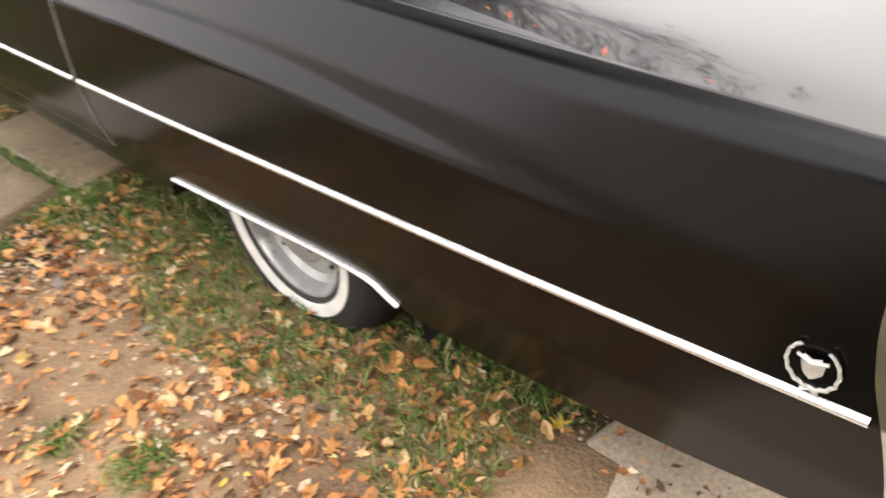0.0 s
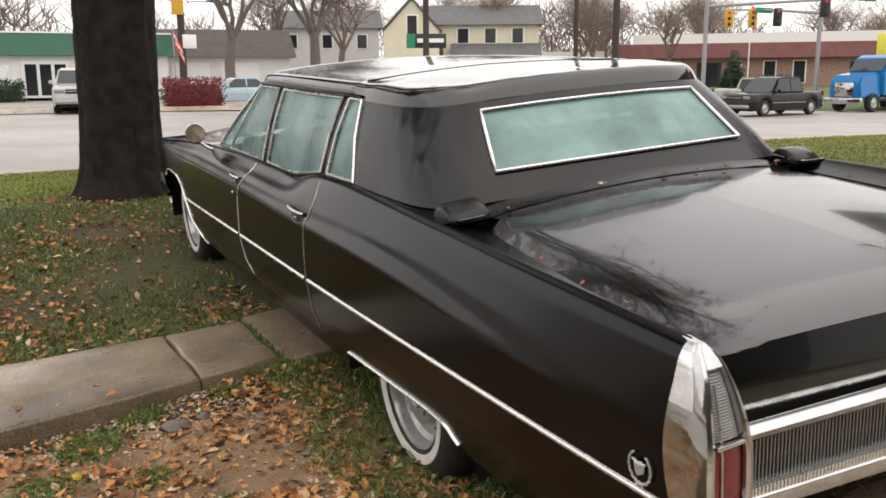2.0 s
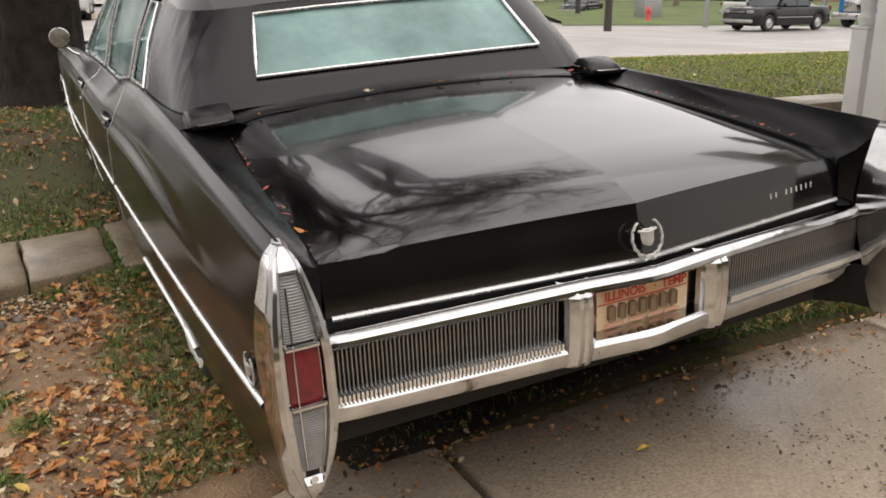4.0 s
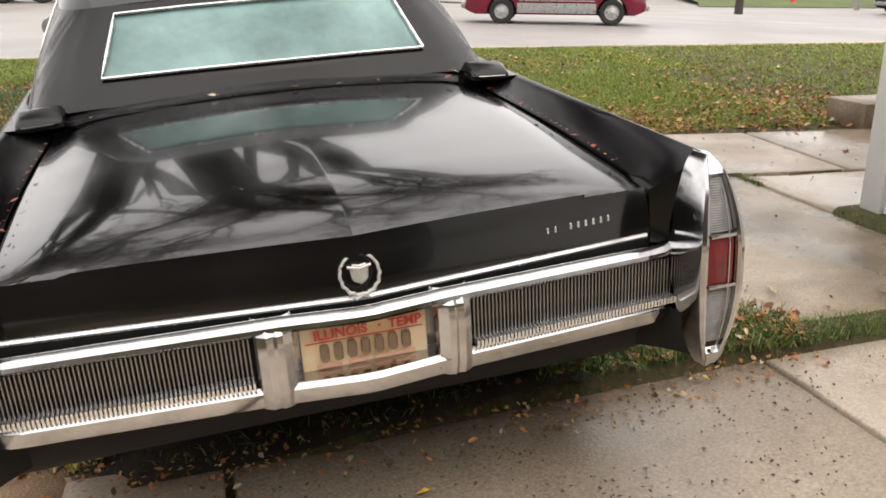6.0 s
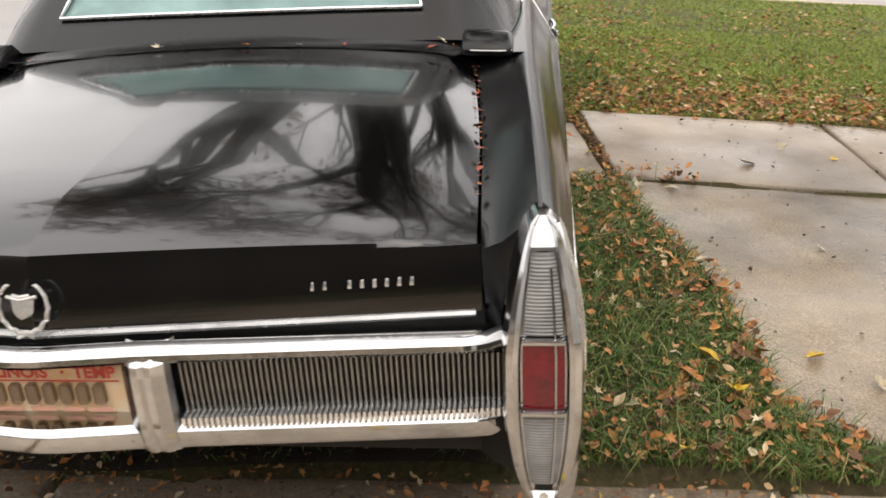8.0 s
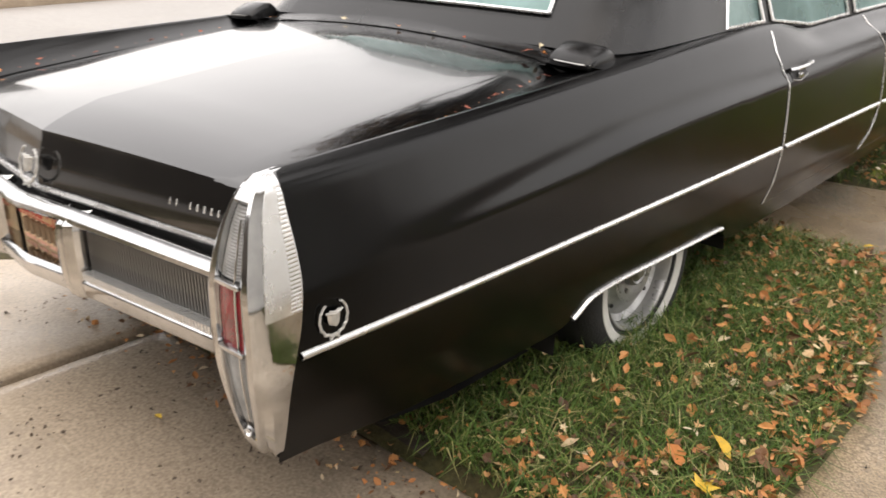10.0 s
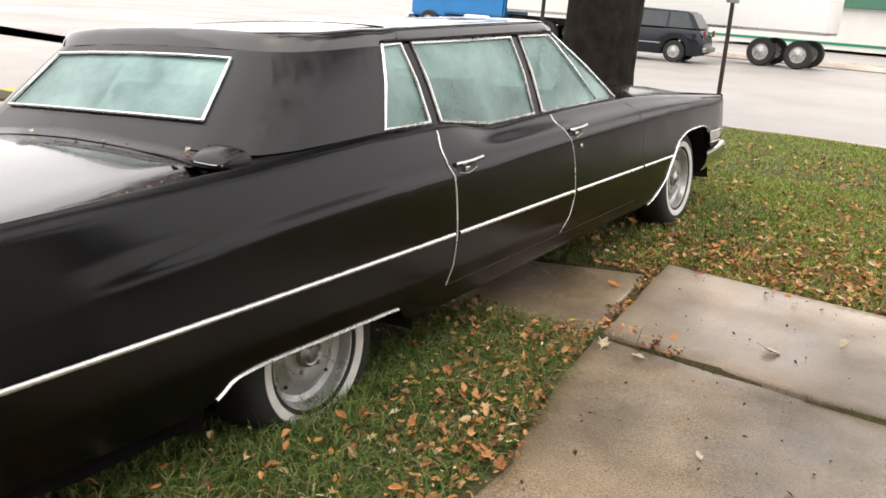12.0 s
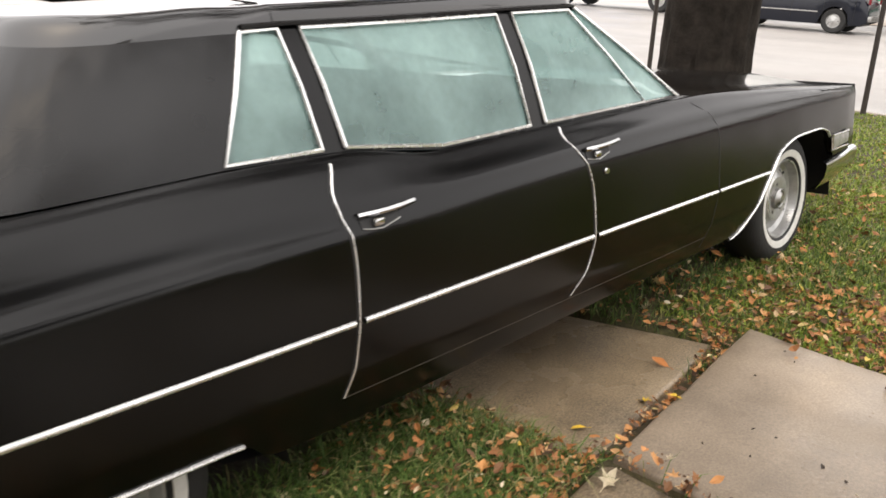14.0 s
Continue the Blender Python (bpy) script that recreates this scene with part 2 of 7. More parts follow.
SLABS = [
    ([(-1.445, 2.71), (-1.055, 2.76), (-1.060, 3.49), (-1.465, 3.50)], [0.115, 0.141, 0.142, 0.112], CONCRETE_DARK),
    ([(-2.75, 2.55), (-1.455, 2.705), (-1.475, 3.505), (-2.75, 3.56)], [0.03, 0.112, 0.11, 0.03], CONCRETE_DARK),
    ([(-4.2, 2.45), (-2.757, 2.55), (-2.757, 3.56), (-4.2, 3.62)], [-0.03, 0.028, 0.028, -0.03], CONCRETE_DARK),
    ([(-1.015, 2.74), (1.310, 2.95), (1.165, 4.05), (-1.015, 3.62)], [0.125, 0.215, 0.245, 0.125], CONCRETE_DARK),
    ([(1.345, 3.03), (2.740, 2.94), (2.690, 4.20), (1.215, 4.29)], [0.232, 0.240, 0.275, 0.270], CONCRETE),
    ([(2.765, 2.935), (3.845, 2.79), (3.875, 3.99), (2.715, 4.20)], [0.240, 0.25, 0.28, 0.277], CONCRETE),
    ([(3.870, 2.785), (5.3, 2.63), (5.3, 3.83), (3.900, 3.985)], [0.25, 0.26, 0.29, 0.28], CONCRETE),
    ([(3.075, 2.02), (5.3, 2.00), (5.3, 2.60), (3.075, 2.84)], [0.228, 0.245, 0.25, 0.238], CONCRETE),
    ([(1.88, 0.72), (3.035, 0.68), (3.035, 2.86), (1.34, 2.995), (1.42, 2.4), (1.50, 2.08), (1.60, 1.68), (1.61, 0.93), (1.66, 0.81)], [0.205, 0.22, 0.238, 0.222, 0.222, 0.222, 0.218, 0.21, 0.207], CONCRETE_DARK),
    ([(-0.345, -4.2), (1.56, -4.2), (1.525, 0.55), (0.6, 0.53), (-0.36, 0.51)], [0.08, 0.19, 0.18, 0.14, 0.085], DRIVE),
    ([(1.585, -4.2), (3.12, -4.2), (3.12, 0.58), (1.55, 0.54)], [0.19, 0.21, 0.21, 0.182], DRIVE_PALE),
    ([(-2.4, -4.2), (-0.37, -4.2), (-0.385, 0.51), (-0.7, 0.62), (-1.1, 0.68), (-1.5, 0.3), (-1.9, -0.8)], [-0.05, 0.08, 0.093, 0.07, 0.03, 0.0, -0.03], DRIVE),
]


BOUNDS = [(min(c[0] for c in s[0]) - 0.1, max(c[0] for c in s[0]) + 0.1, min(c[1] for c in s[0]) - 0.1, max(c[1] for c in s[0]) + 0.1) for s in SLABS]


def in_slab(x, y, grow=0.0):
    """Whether a place lies on one of the slabs."""
    for (corners, _, _), (bx0, bx1, by0, by1) in zip(SLABS, BOUNDS):
        if not (bx0 < x < bx1 and by0 < y < by1):
            continue
        n, hit = len(corners), False
        cx, cy = sum(c[0] for c in corners) / n, sum(c[1] for c in corners) / n
        px, py = x, y
        if grow:
            d = math.hypot(x - cx, y - cy) or 1
            px, py = x + (cx - x) / d * grow, y + (cy - y) / d * grow
        for i in range(n):
            (xa, ya), (xb, yb) = corners[i], corners[i - 1]
            if (ya > py) != (yb > py) and px < (xb - xa) * (py - ya) / (yb - ya) + xa:
                hit = not hit
        if hit:
            return True
    return False


def build_ground():
    def steps(edges):
        out = []
        for a, b, d in edges:
            out += list(np.arange(a, b - 1e-6, d))
        return out + [edges[-1][1]]
    xs = steps([(-900, -100, 200), (-100, -20, 20), (-20, -5, 3), (-5, 5, 0.1), (5, 20, 1.0), (20, 100, 20), (100, 900, 200)])
    ys = steps([(-900, -100, 200), (-100, -20, 20), (-20, -4, 2), (-4, 13, 0.1), (13, 14, 0.5), (14, 30, 4), (30, 110, 20), (110, 910, 200)])
    rows = []
    for y in ys:
        row = []
        for x in xs:
            inside = x > LAWN_LEFT - 0.05 and y < kerb_y(x) + 0.05
            z = height(x, y) + 0.012 * noise.noise((x * 1.7, y * 1.7, 3.1)) if inside else -2.5
            if -1.0 < x < 1.0 and 0.9 < y < 6.0:
                z -= 0.06 * max(0.0, 1 - abs(abs(x) - 0.88) / 0.22) * max(0, 1 - min(abs(y - 1.55), abs(y - 5.35)) / 0.35)
            if inside and in_slab(x, y, -0.02):
                z -= 0.10
            row.append((x, y, z))
        rows.append(row)
    ob = new("ground", mesh_from("ground", grid(rows), GRASS_SOIL, 60))
    tagged(ob, "damp autumn lawn soil with worn bare patches", "ground", kind="structure")
    road = [[(x, kerb_y(min(max(x, -60), 60)) + 0.02 + d, road_z(x, kerb_y(min(max(x, -60), 60)) + d)) for x in (-900, -200, -60, -20, -8, -3.5, 0, 4, 7, 10, 13, 16, 20, 24, 28, 32, 36, 40, 44, 48, 54, 60, 70, 80, 100, 200, 900)] for d in (0, 2, 4, 6, 9, 12, 16, 20, 25, 30, 35, 40, 46, 52, 60, 70, 90, 200, 900)]
    tagged(new("road", mesh_from("road", grid(road), ASPHALT)), "pale wet concrete road beside the lawn", "road", kind="structure")
    lot = [[(x, y, -0.09 + (ROAD_Z + 0.09) * min(max((y - 3) / 7, 0), 1) + 0.0) for x in (-400, -60, -20, -8, -5, LAWN_LEFT)] for y in (-400, -60, -10, -4, 0, 3, 5, 7, 9, 10, 11.62)]
    tagged(new("parking_lot", mesh_from("parking_lot", grid(lot), ASPHALT)), "pale wet concrete parking area beside the lawn", "road", kind="structure")


def kerb(name, path, width, top, bottom, mat, label):
    """A kerb of rounded section along a path of (x, y)."""
    rows = []
    for i, (x, y) in enumerate(path):
        x0, y0 = path[max(i - 1, 0)]
        x1, y1 = path[min(i + 1, len(path) - 1)]
        d = Vector((x1 - x0, y1 - y0)).normalized()
        nx, ny = -d.y, d.x
        t = top(x, y) if callable(top) else top
        prof = [(0, bottom), (0, t - 0.02), (0.02, t), (width - 0.03, t), (width, t - 0.03), (width + 0.015, bottom)]
        rows.append([(x + nx * u, y + ny * u, z) for u, z in prof])
    tagged(new(name, mesh_from(name, grid(rows), mat)), label, "kerb", kind="structure")



kerb("kerb", [(x, kerb_y(x) - 0.02) for x in np.arange(-3.2, 40, 0.5)], 0.15, lambda x, y: height(x, y - 0.1) + 0.015, -0.1, CONCRETE, "low pale concrete kerb between lawn and road")
kerb("kerb", [(LAWN_LEFT + 0.02 + 0.25 * max(0, (y - 10.6)) ** 2, y) for y in np.arange(-12, 11.6, 0.4)], 0.12, lambda x, y: height(x + 0.1, y) + 0.01, -0.3, CONCRETE, "low pale concrete kerb between lawn and parking area")


def slab(parent, corners, zs, mat=None, thick=0.12, name="paving_slab", seed=0):
    """One cast concrete slab: a prism with a worn, rounded rim. corners in order, zs their heights."""
    mat = mat or CONCRETE
    rnd = random.Random(seed)
    pts = []
    n = len(corners)
    for i in range(n):
        (xa, ya), (xb, yb) = corners[i], corners[(i + 1) % n]
        za, zb = zs[i], zs[(i + 1) % n]
        k = max(1, int(math.hypot(xb - xa, yb - ya) / 0.18))
        for s in range(k):
            t = s / k
            j = 0.006 if s else 0.0
            pts.append((xa + (xb - xa) * t + rnd.uniform(-j, j), ya + (yb - ya) * t + rnd.uniform(-j, j), za + (zb - za) * t))
    cx, cy, cz = (sum(p[k] for p in pts) / len(pts) for k in range(3))
    bm = bmesh.new()
    rings = []
    for inset, drop in ((0.0, thick), (0.0, 0.014), (0.006, 0.004), (0.018, 0.0), (0.12, -0.001)):
        ring = []
        for x, y, z in pts:
            d = Vector((cx - x, cy - y))
            d.normalize()
            ring.append(bm.verts.new((x + d.x * inset, y + d.y * inset, z - drop)))
        rings.append(ring)
    for a, b in zip(rings, rings[1:]):
        for i in range(len(a)):
            k = (i + 1) % len(a)
            bm.faces.new((a[i], a[k], b[k], b[i]))
    bm.faces.new(rings[-1])
    return part(name, bm, mat, parent, sharp=70)


build_ground()
pavement = empty("pavement", Matrix(), "worn concrete pavement and drive slabs with open joints", "pavement", kind="structure")
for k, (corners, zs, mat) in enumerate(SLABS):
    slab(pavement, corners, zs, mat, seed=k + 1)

# bare gravelly patch beside the car's left flank
rows = []
for v in np.linspace(0, 1, 22):
    row = []
    for u in np.linspace(0, 1, 26):
        x = -3.3 + 2.55 * u
        y = 0.45 + 2.15 * v
        e = 0.22 * noise.noise((x * 1.1, y * 1.1, 5.0)) * (1 if 0.02 < v < 0.98 else 0)
        rim = min(u, 1 - u, v, 1 - v)
        row.append((x, y + e, height(x, y + e) + (0.009 if rim > 0.03 else -0.03) + 0.014 * noise.noise((x * 1.7, (y + e) * 1.7, 3.1)) + 0.006 * noise.noise((x * 9, y * 9, 1.0))))
    rows.append(row)
tagged(new("gravel_bed", mesh_from("gravel_bed", grid(rows), GRAVEL, 60)), "bare tan gravelly soil strewn with leaves", "ground", kind="structure")
# bare soil under the car, with the car's shade put into its dark colour
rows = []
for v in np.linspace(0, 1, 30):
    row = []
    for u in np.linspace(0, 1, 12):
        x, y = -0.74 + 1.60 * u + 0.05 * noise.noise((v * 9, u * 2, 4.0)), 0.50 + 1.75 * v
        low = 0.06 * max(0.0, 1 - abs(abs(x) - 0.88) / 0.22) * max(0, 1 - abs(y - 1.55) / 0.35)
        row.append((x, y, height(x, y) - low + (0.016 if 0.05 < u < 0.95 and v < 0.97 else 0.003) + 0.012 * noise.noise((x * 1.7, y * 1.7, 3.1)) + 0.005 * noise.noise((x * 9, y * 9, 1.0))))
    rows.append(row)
tagged(new("soil_bed", mesh_from("soil_bed", grid(rows), SHADED_SOIL, 60)), "bare soil under the parked car, darkened in colour for the shade there", "ground", kind="structure")
# unseen wall behind the drive, added to darken what the boot lid's rear mirrors
tagged(new("unseen_wall_back", mesh_from("unseen_wall_back", box(-3.0, -9.0, 2.9, 19.0, 0.4, 6.4), material("dark_brown_wall", (0.10, 0.085, 0.07), 0.8, var=0.3, scale=1.0))), "unseen dark wall added behind the drive to darken reflections", "wall", kind="structure")

# out of view: added so the left flank mirrors a darker horizon
tagged(new("unseen_wall_left", mesh_from("unseen_wall_left", box(-26.0, -11.0, 2.4, 0.4, 38.0, 5.4), material("dark_grey_wall", (0.085, 0.08, 0.072), 0.8, var=0.3, scale=1.0))), "unseen dark wall added beyond the parking area to darken reflections", "wall", kind="structure")

# ---- the limousine, built in its own frame: x to its right, y forward from the boot lid, z up ----
TILT = Matrix(((0.99727, 0.0, -0.0738, 0), (-0.00272, 0.99932, -0.03677, 0), (0.07375, 0.03687, 0.99659, 0), (0, 0, 0, 1)))
car = empty("limousine", TILT, "long black vintage limousine with vinyl roof, whitewall tyres and chrome trim", "car")

ridge_z = curve([(-0.1, 1.022), (0.03, 1.027), (0.6, 1.034), (1.25, 1.042), (2.03, 1.056), (2.4, 1.046), (2.78, 0.992), (3.3, 0.992), (4.25, 0.985), (5.0, 0.94), (5.6, 0.89), (6.2, 0.836)])
ridge_x = curve([(-0.1, 0.918), (0.03, 0.922), (0.6, 0.91), (1.25, 0.893), (2.03, 0.885), (2.8, 0.885), (4.2, 0.905), (5.0, 0.92), (6.2, 0.925)])
crease_z = curve([(-0.1, 0.76), (0.3, 0.792), (0.55, 0.81), (0.95, 0.833), (1.4, 0.860), (1.9, 0.868), (2.3, 0.865), (3.4, 0.868), (4.3, 0.86), (5.2, 0.84), (6.2, 0.80)])
trim_z = curve([(-0.1, 0.670), (0.05, 0.667), (2.3, 0.621), (3.42, 0.599), (4.91, 0.564), (6.2, 0.54)])
trim_x = curve([(-0.1, 0.985), (0.05, 0.992), (1.0, 1.012), (2.3, 1.022), (3.4, 1.018), (4.9, 1.003), (5.6, 0.985), (6.0, 0.96), (6.2, 0.93)])
crease_depth = curve([(-0.1, 0.0), (0.4, 0.002), (1.0, 0.010), (2.0, 0.017), (4.0, 0.017), (5.6, 0.012), (6.2, 0.008)])


band_deep = curve([(-0.1, 0.0), (0.3, 0.003), (0.6, 0.012), (0.95, 0.024), (1.4, 0.036), (1.7, 0.038), (2.3, 0.030), (3.4, 0.020), (4.3, 0.020), (5.6, 0.014), (6.2, 0.008)])
band_high = curve([(-0.1, 0.035), (0.4, 0.044), (0.9, 0.054), (1.5, 0.050), (2.3, 0.042), (4.3, 0.045), (6.2, 0.03)])
pod_front = curve([(0.440, 0.0), (0.54, 0.008), (0.64, 0.024), (0.75, 0.052), (0.84, 0.060), (0.93, 0.056), (1.028, 0.054)])


def soft_min(a, b, k=0.018):
    return 0.5 * (a + b - math.hypot(a - b, k))


def side_x(y, z):
    """Half width of the body's flank at a place along the car and a height."""
    zr, zc, zt, xt = ridge_z(y), crease_z(y), trim_z(y), trim_x(y)
    xr, bd, bh = ridge_x(y), band_deep(y), band_high(y)
    xc = xt - 0.008
    ks = [(0.20, xt - 0.115), (0.32, xt - 0.05), (zt - 0.14, xt - 0.012), (zt, xt), (zc - 0.012, xc), (zc + 0.004, xc - bd * 0.08),
          (zc + bh * 0.30, xc - bd * 0.50), (zc + bh * 0.62, xc - bd * 0.80), (zc + bh, xc - bd * 0.94 - 0.002), (zc + bh * 1.35, xc - bd - 0.004), (zr - 0.032, soft_min(xr + 0.036, xc - bd - 0.006)), (zr - 0.012, xr + 0.020), (zr, xr)]
    return float(np.interp(z, [k[0] for k in ks], [k[1] for k in ks]))


def smooth_side(y, z):
    if z > ridge_z(y) - 0.017:
        return side_x(y, z)
    return sum(w * side_x(y, z + d) for d, w in ((-0.016, 0.12), (-0.008, 0.23), (0.0, 0.30), (0.008, 0.23), (0.016, 0.12)))


# lower edge of the flank, with the half-hidden rear wheel and the open front wheel arch
sill_z = curve([(-0.1, 0.45), (0.05, 0.43), (0.4, 0.385), (0.95, 0.36), (1.03, 0.380), (1.10, 0.424), (1.22, 0.432), (1.5, 0.422), (1.75, 0.412), (1.93, 0.402), (1.97, 0.36), (2.02, 0.33), (2.3, 0.318), (4.0, 0.305), (4.60, 0.29)])


arch_z = curve([(4.62, 0.27), (4.70, 0.29), (4.80, 0.385), (4.916, 0.55), (5.037, 0.654), (5.25, 0.692), (5.5, 0.688), (5.66, 0.655), (5.74, 0.57), (5.78, 0.50), (6.2, 0.50)])


def lower_z(y):
    return sill_z(y) if y <= 4.62 else arch_z(y)


def flank(sign):
    ys = sorted(set([round(v, 4) for v in np.concatenate([[0.03], np.arange(0.09, 0.3, 0.05), np.arange(0.3, 0.95, 0.04), np.arange(0.95, 2.1, 0.04), np.arange(2.1, 4.8, 0.07), np.arange(4.8, 5.9, 0.03), np.arange(5.9, 6.2, 0.06), [6.2]])]))
    rows = []
    for y in ys:
        top, low = ridge_z(y), lower_z(y)
        row = []
        for k in range(81):
            t = k / 80
            z = top + (low - top) * t
            yy = y if y > 0.05 else pod_front(max(0.44, min(z, 1.028))) - 0.008
            row.append((sign * smooth_side(y, z), yy, z))
        x, _, z = row[-1]
        row.append((x - sign * 0.03, y, z + 0.004))
        row.append((x - sign * 0.05, y, z + 0.05))
        rows.append(row)
    return grid(rows)


for s in (-1, 1):
    part("fender_panel", flank(s), PAINT, car, "black painted flank with soft crease", sharp=50)

# boot lid, inner fins and rear deck
def lid_rear(x):
    return 0.012 + 0.10 * abs(x) / 0.8


lid_top = curve([(0.0, 0.938), (0.035, 0.949), (0.075, 0.960), (0.12, 0.968), (0.2, 0.977), (0.35, 0.989), (0.7, 1.016), (1.27, 1.052)])
LID_X = curve([(0.0, 0.805), (0.6, 0.785), (1.27, 0.735)])


def boot_lid():
    rows = []
    for u in [k / 16 for k in range(-16, 0)] + [-0.007, -0.003, 0.0, 0.003, 0.007] + [k / 16 for k in range(1, 17)]:
        row = []
        for t in (0.0, 0.25, 0.5, 0.75, 0.9):
            x = u * 0.812
            yb = lid_rear(x)
            row.append((x, yb + 0.010 * t + 0.025 * t * t, 0.803 + 0.135 * t - 0.0 * abs(u)))
        for y in (0.035, 0.05, 0.075, 0.12, 0.2, 0.35, 0.5, 0.7, 0.9, 1.1, 1.2, 1.262):
            x = u * LID_X(y)
            yy = y + lid_rear(x) * (1 - y / 1.262)
            peak = 1 - max(abs(u), 0.5 * abs(u) + 0.0025)
            crown = 0.009 * peak * min(1, y / 0.2) * (1 - 0.5 * max(0, (y - 0.8) / 0.46)) + 0.039 * (1 - u * u) * min(1, 0.4 + y / 0.3)
            z = lid_top(y) + crown - 0.022 - 0.018 * max(0, abs(u) - 0.86) / 0.14
            row.append((x, yy, z))
        rows.append(row)
    return grid(rows)


lid = part("boot_lid", boot_lid(), DECK, car, "black boot lid with a centre crease", sharp=50)

def fin_spot(y, w):
    """The inner side of the rear wing: w runs from the ridge (0) to the lid's gutter (1)."""
    xr, zr, xl = ridge_x(y), ridge_z(y), LID_X(y) + 0.010
    zl = lid_top(y) - 0.036
    yy = y + 0.075 * w * max(0.0, 1 - (y - 0.055) / 0.3)
    drop = np.interp(w, (0.0, 0.06, 0.25, 0.65, 1.0), (0.0, -0.01, 0.32, 0.76, 1.0))
    return Vector((xr + (xl - xr) * w, yy, zr + (zl - zr) * drop))


def inner_fin(sign):
    rows = []
    for y in (0.055, 0.09, 0.13, 0.2, 0.35, 0.6, 0.9, 1.25):
        row = [fin_spot(y, w) for w in (0.0, 0.06, 0.15, 0.25, 0.45, 0.65, 0.85, 1.0)]
        end = row[-1]
        row += [end + Vector((-0.004, 0, -0.04)), end + Vector((-0.03, 0, -0.05))]
        rows.append([(sign * p.x, p.y, p.z) for p in row])
    return grid(rows)


def tail_panel(sign):
    """The narrow painted face between the lid and the tail lamp."""
    rows = []
    for w in (0.0, 0.06, 0.15, 0.25, 0.45, 0.65, 0.85, 1.0):
        p = fin_spot(0.055, w)
        rows.append([(sign * (p.x + 0.004 * (1 - t)), p.y - 0.012 * t * (1 - t) - 0.012 * (1 - t), 0.775 + (p.z - 0.775) * t) for t in (0.0, 0.3, 0.6, 0.85, 0.95, 1.0)])
    return grid(rows)


for s in (-1, 1):
    part("inner_fin", inner_fin(s), PAINT, car, sharp=50)
    part("tail_panel", tail_panel(s), PAINT, car, sharp=50)

# rear deck below the back window, under the vinyl
def ring(u, t):
    """The shell of the cabin: u runs from the back window's middle to the windscreen's, t from the belt up to the roof's edge."""
    cols = [  # base x y z, top x y z
        ((0.0, 1.285, 1.075), (0.0, 1.690, 1.420)),
        ((0.30, 1.295, 1.074), (0.26, 1.692, 1.417)),
        ((0.605, 1.325, 1.068), (0.485, 1.700, 1.408)),
        ((0.715, 1.350, 1.060), (0.572, 1.725, 1.402)),
        ((0.800, 1.410, 1.052), (0.648, 1.790, 1.398)),
        ((0.842, 1.520, 1.050), (0.690, 1.880, 1.398)),
        ((0.862, 1.700, 1.053), (0.708, 2.000, 1.400)),
        ((0.870, 1.920, 1.057), (0.716, 2.120, 1.402)),
        ((0.871, 2.027, 1.058), (0.718, 2.212, 1.402)),
        ((0.872, 2.330, 1.050), (0.726, 2.305, 1.404)),
        ((0.872, 2.412, 1.046), (0.728, 2.376, 1.404)),
        ((0.872, 2.790, 0.992), (0.732, 2.790, 1.405)),
        ((0.872, 3.225, 0.992), (0.732, 3.190, 1.405)),
        ((0.873, 3.310, 0.992), (0.732, 3.272, 1.405)),
        ((0.876, 3.960, 0.988), (0.724, 3.575, 1.402)),
        ((0.878, 4.215, 0.986), (0.716, 3.620, 1.400)),
        ((0.840, 4.300, 0.986), (0.680, 3.680, 1.402)),
        ((0.55, 4.47, 1.000), (0.46, 3.76, 1.415)),
        ((0.0, 4.56, 1.005), (0.0, 3.80, 1.425)),
    ]
    a, b = cols[u]
    bulge = 0.014 * math.sin(math.pi * min(max(t, 0), 1)) if 3 <= u <= 15 else 0.0
    p = [a[k] + (b[k] - a[k]) * t for k in range(3)]
    return (p[0] + bulge, p[1], p[2])


def ring_round(v, t):
    """The same shell at a place between columns, rounded."""
    i = min(int(v), 17)
    f = v - i
    p = [Vector(ring(min(max(k, 0), 18), t)) for k in (i - 1, i, i + 1, i + 2)]
    if i == 0:
        p[0] = Vector((-p[2].x, p[2].y, p[2].z))
    if i == 17:
        p[3] = Vector((-p[1].x, p[1].y, p[1].z))
    d = [max((p[k + 1] - p[k]).length, 1e-4) ** 0.5 for k in range(3)]
    m1 = ((p[1] - p[0]) / d[0] - (p[2] - p[0]) / (d[0] + d[1]) + (p[2] - p[1]) / d[1]) * d[1]
    m2 = ((p[2] - p[1]) / d[1] - (p[3] - p[1]) / (d[1] + d[2]) + (p[3] - p[2]) / d[2]) * d[1]
    return p[1] * (2 * f**3 - 3 * f**2 + 1) + m1 * (f**3 - 2 * f**2 + f) + p[2] * (3 * f**2 - 2 * f**3) + m2 * (f**3 - f**2)


NCOL = 19


def shell(sign, columns, t0, t1, skip=(), inset=0.0):
    bm = bmesh.new()
    ts = [t0 + (t1 - t0) * k / 10 for k in range(11)]
    vs = {}
    for c in columns:
        for k, t in enumerate(ts):
            x, y, z = ring(c, t)
            vs[c, k] = bm.verts.new((sign * (x - inset), y, z))
    for c in columns[:-1]:
        if c in skip:
            continue
        for k in range(10):
            bm.faces.new((vs[c, k], vs[c + 1, k], vs[c + 1, k + 1], vs[c, k + 1]))
    for v in [v for v in bm.verts if not v.link_faces]:
        bm.verts.remove(v)
    return bm


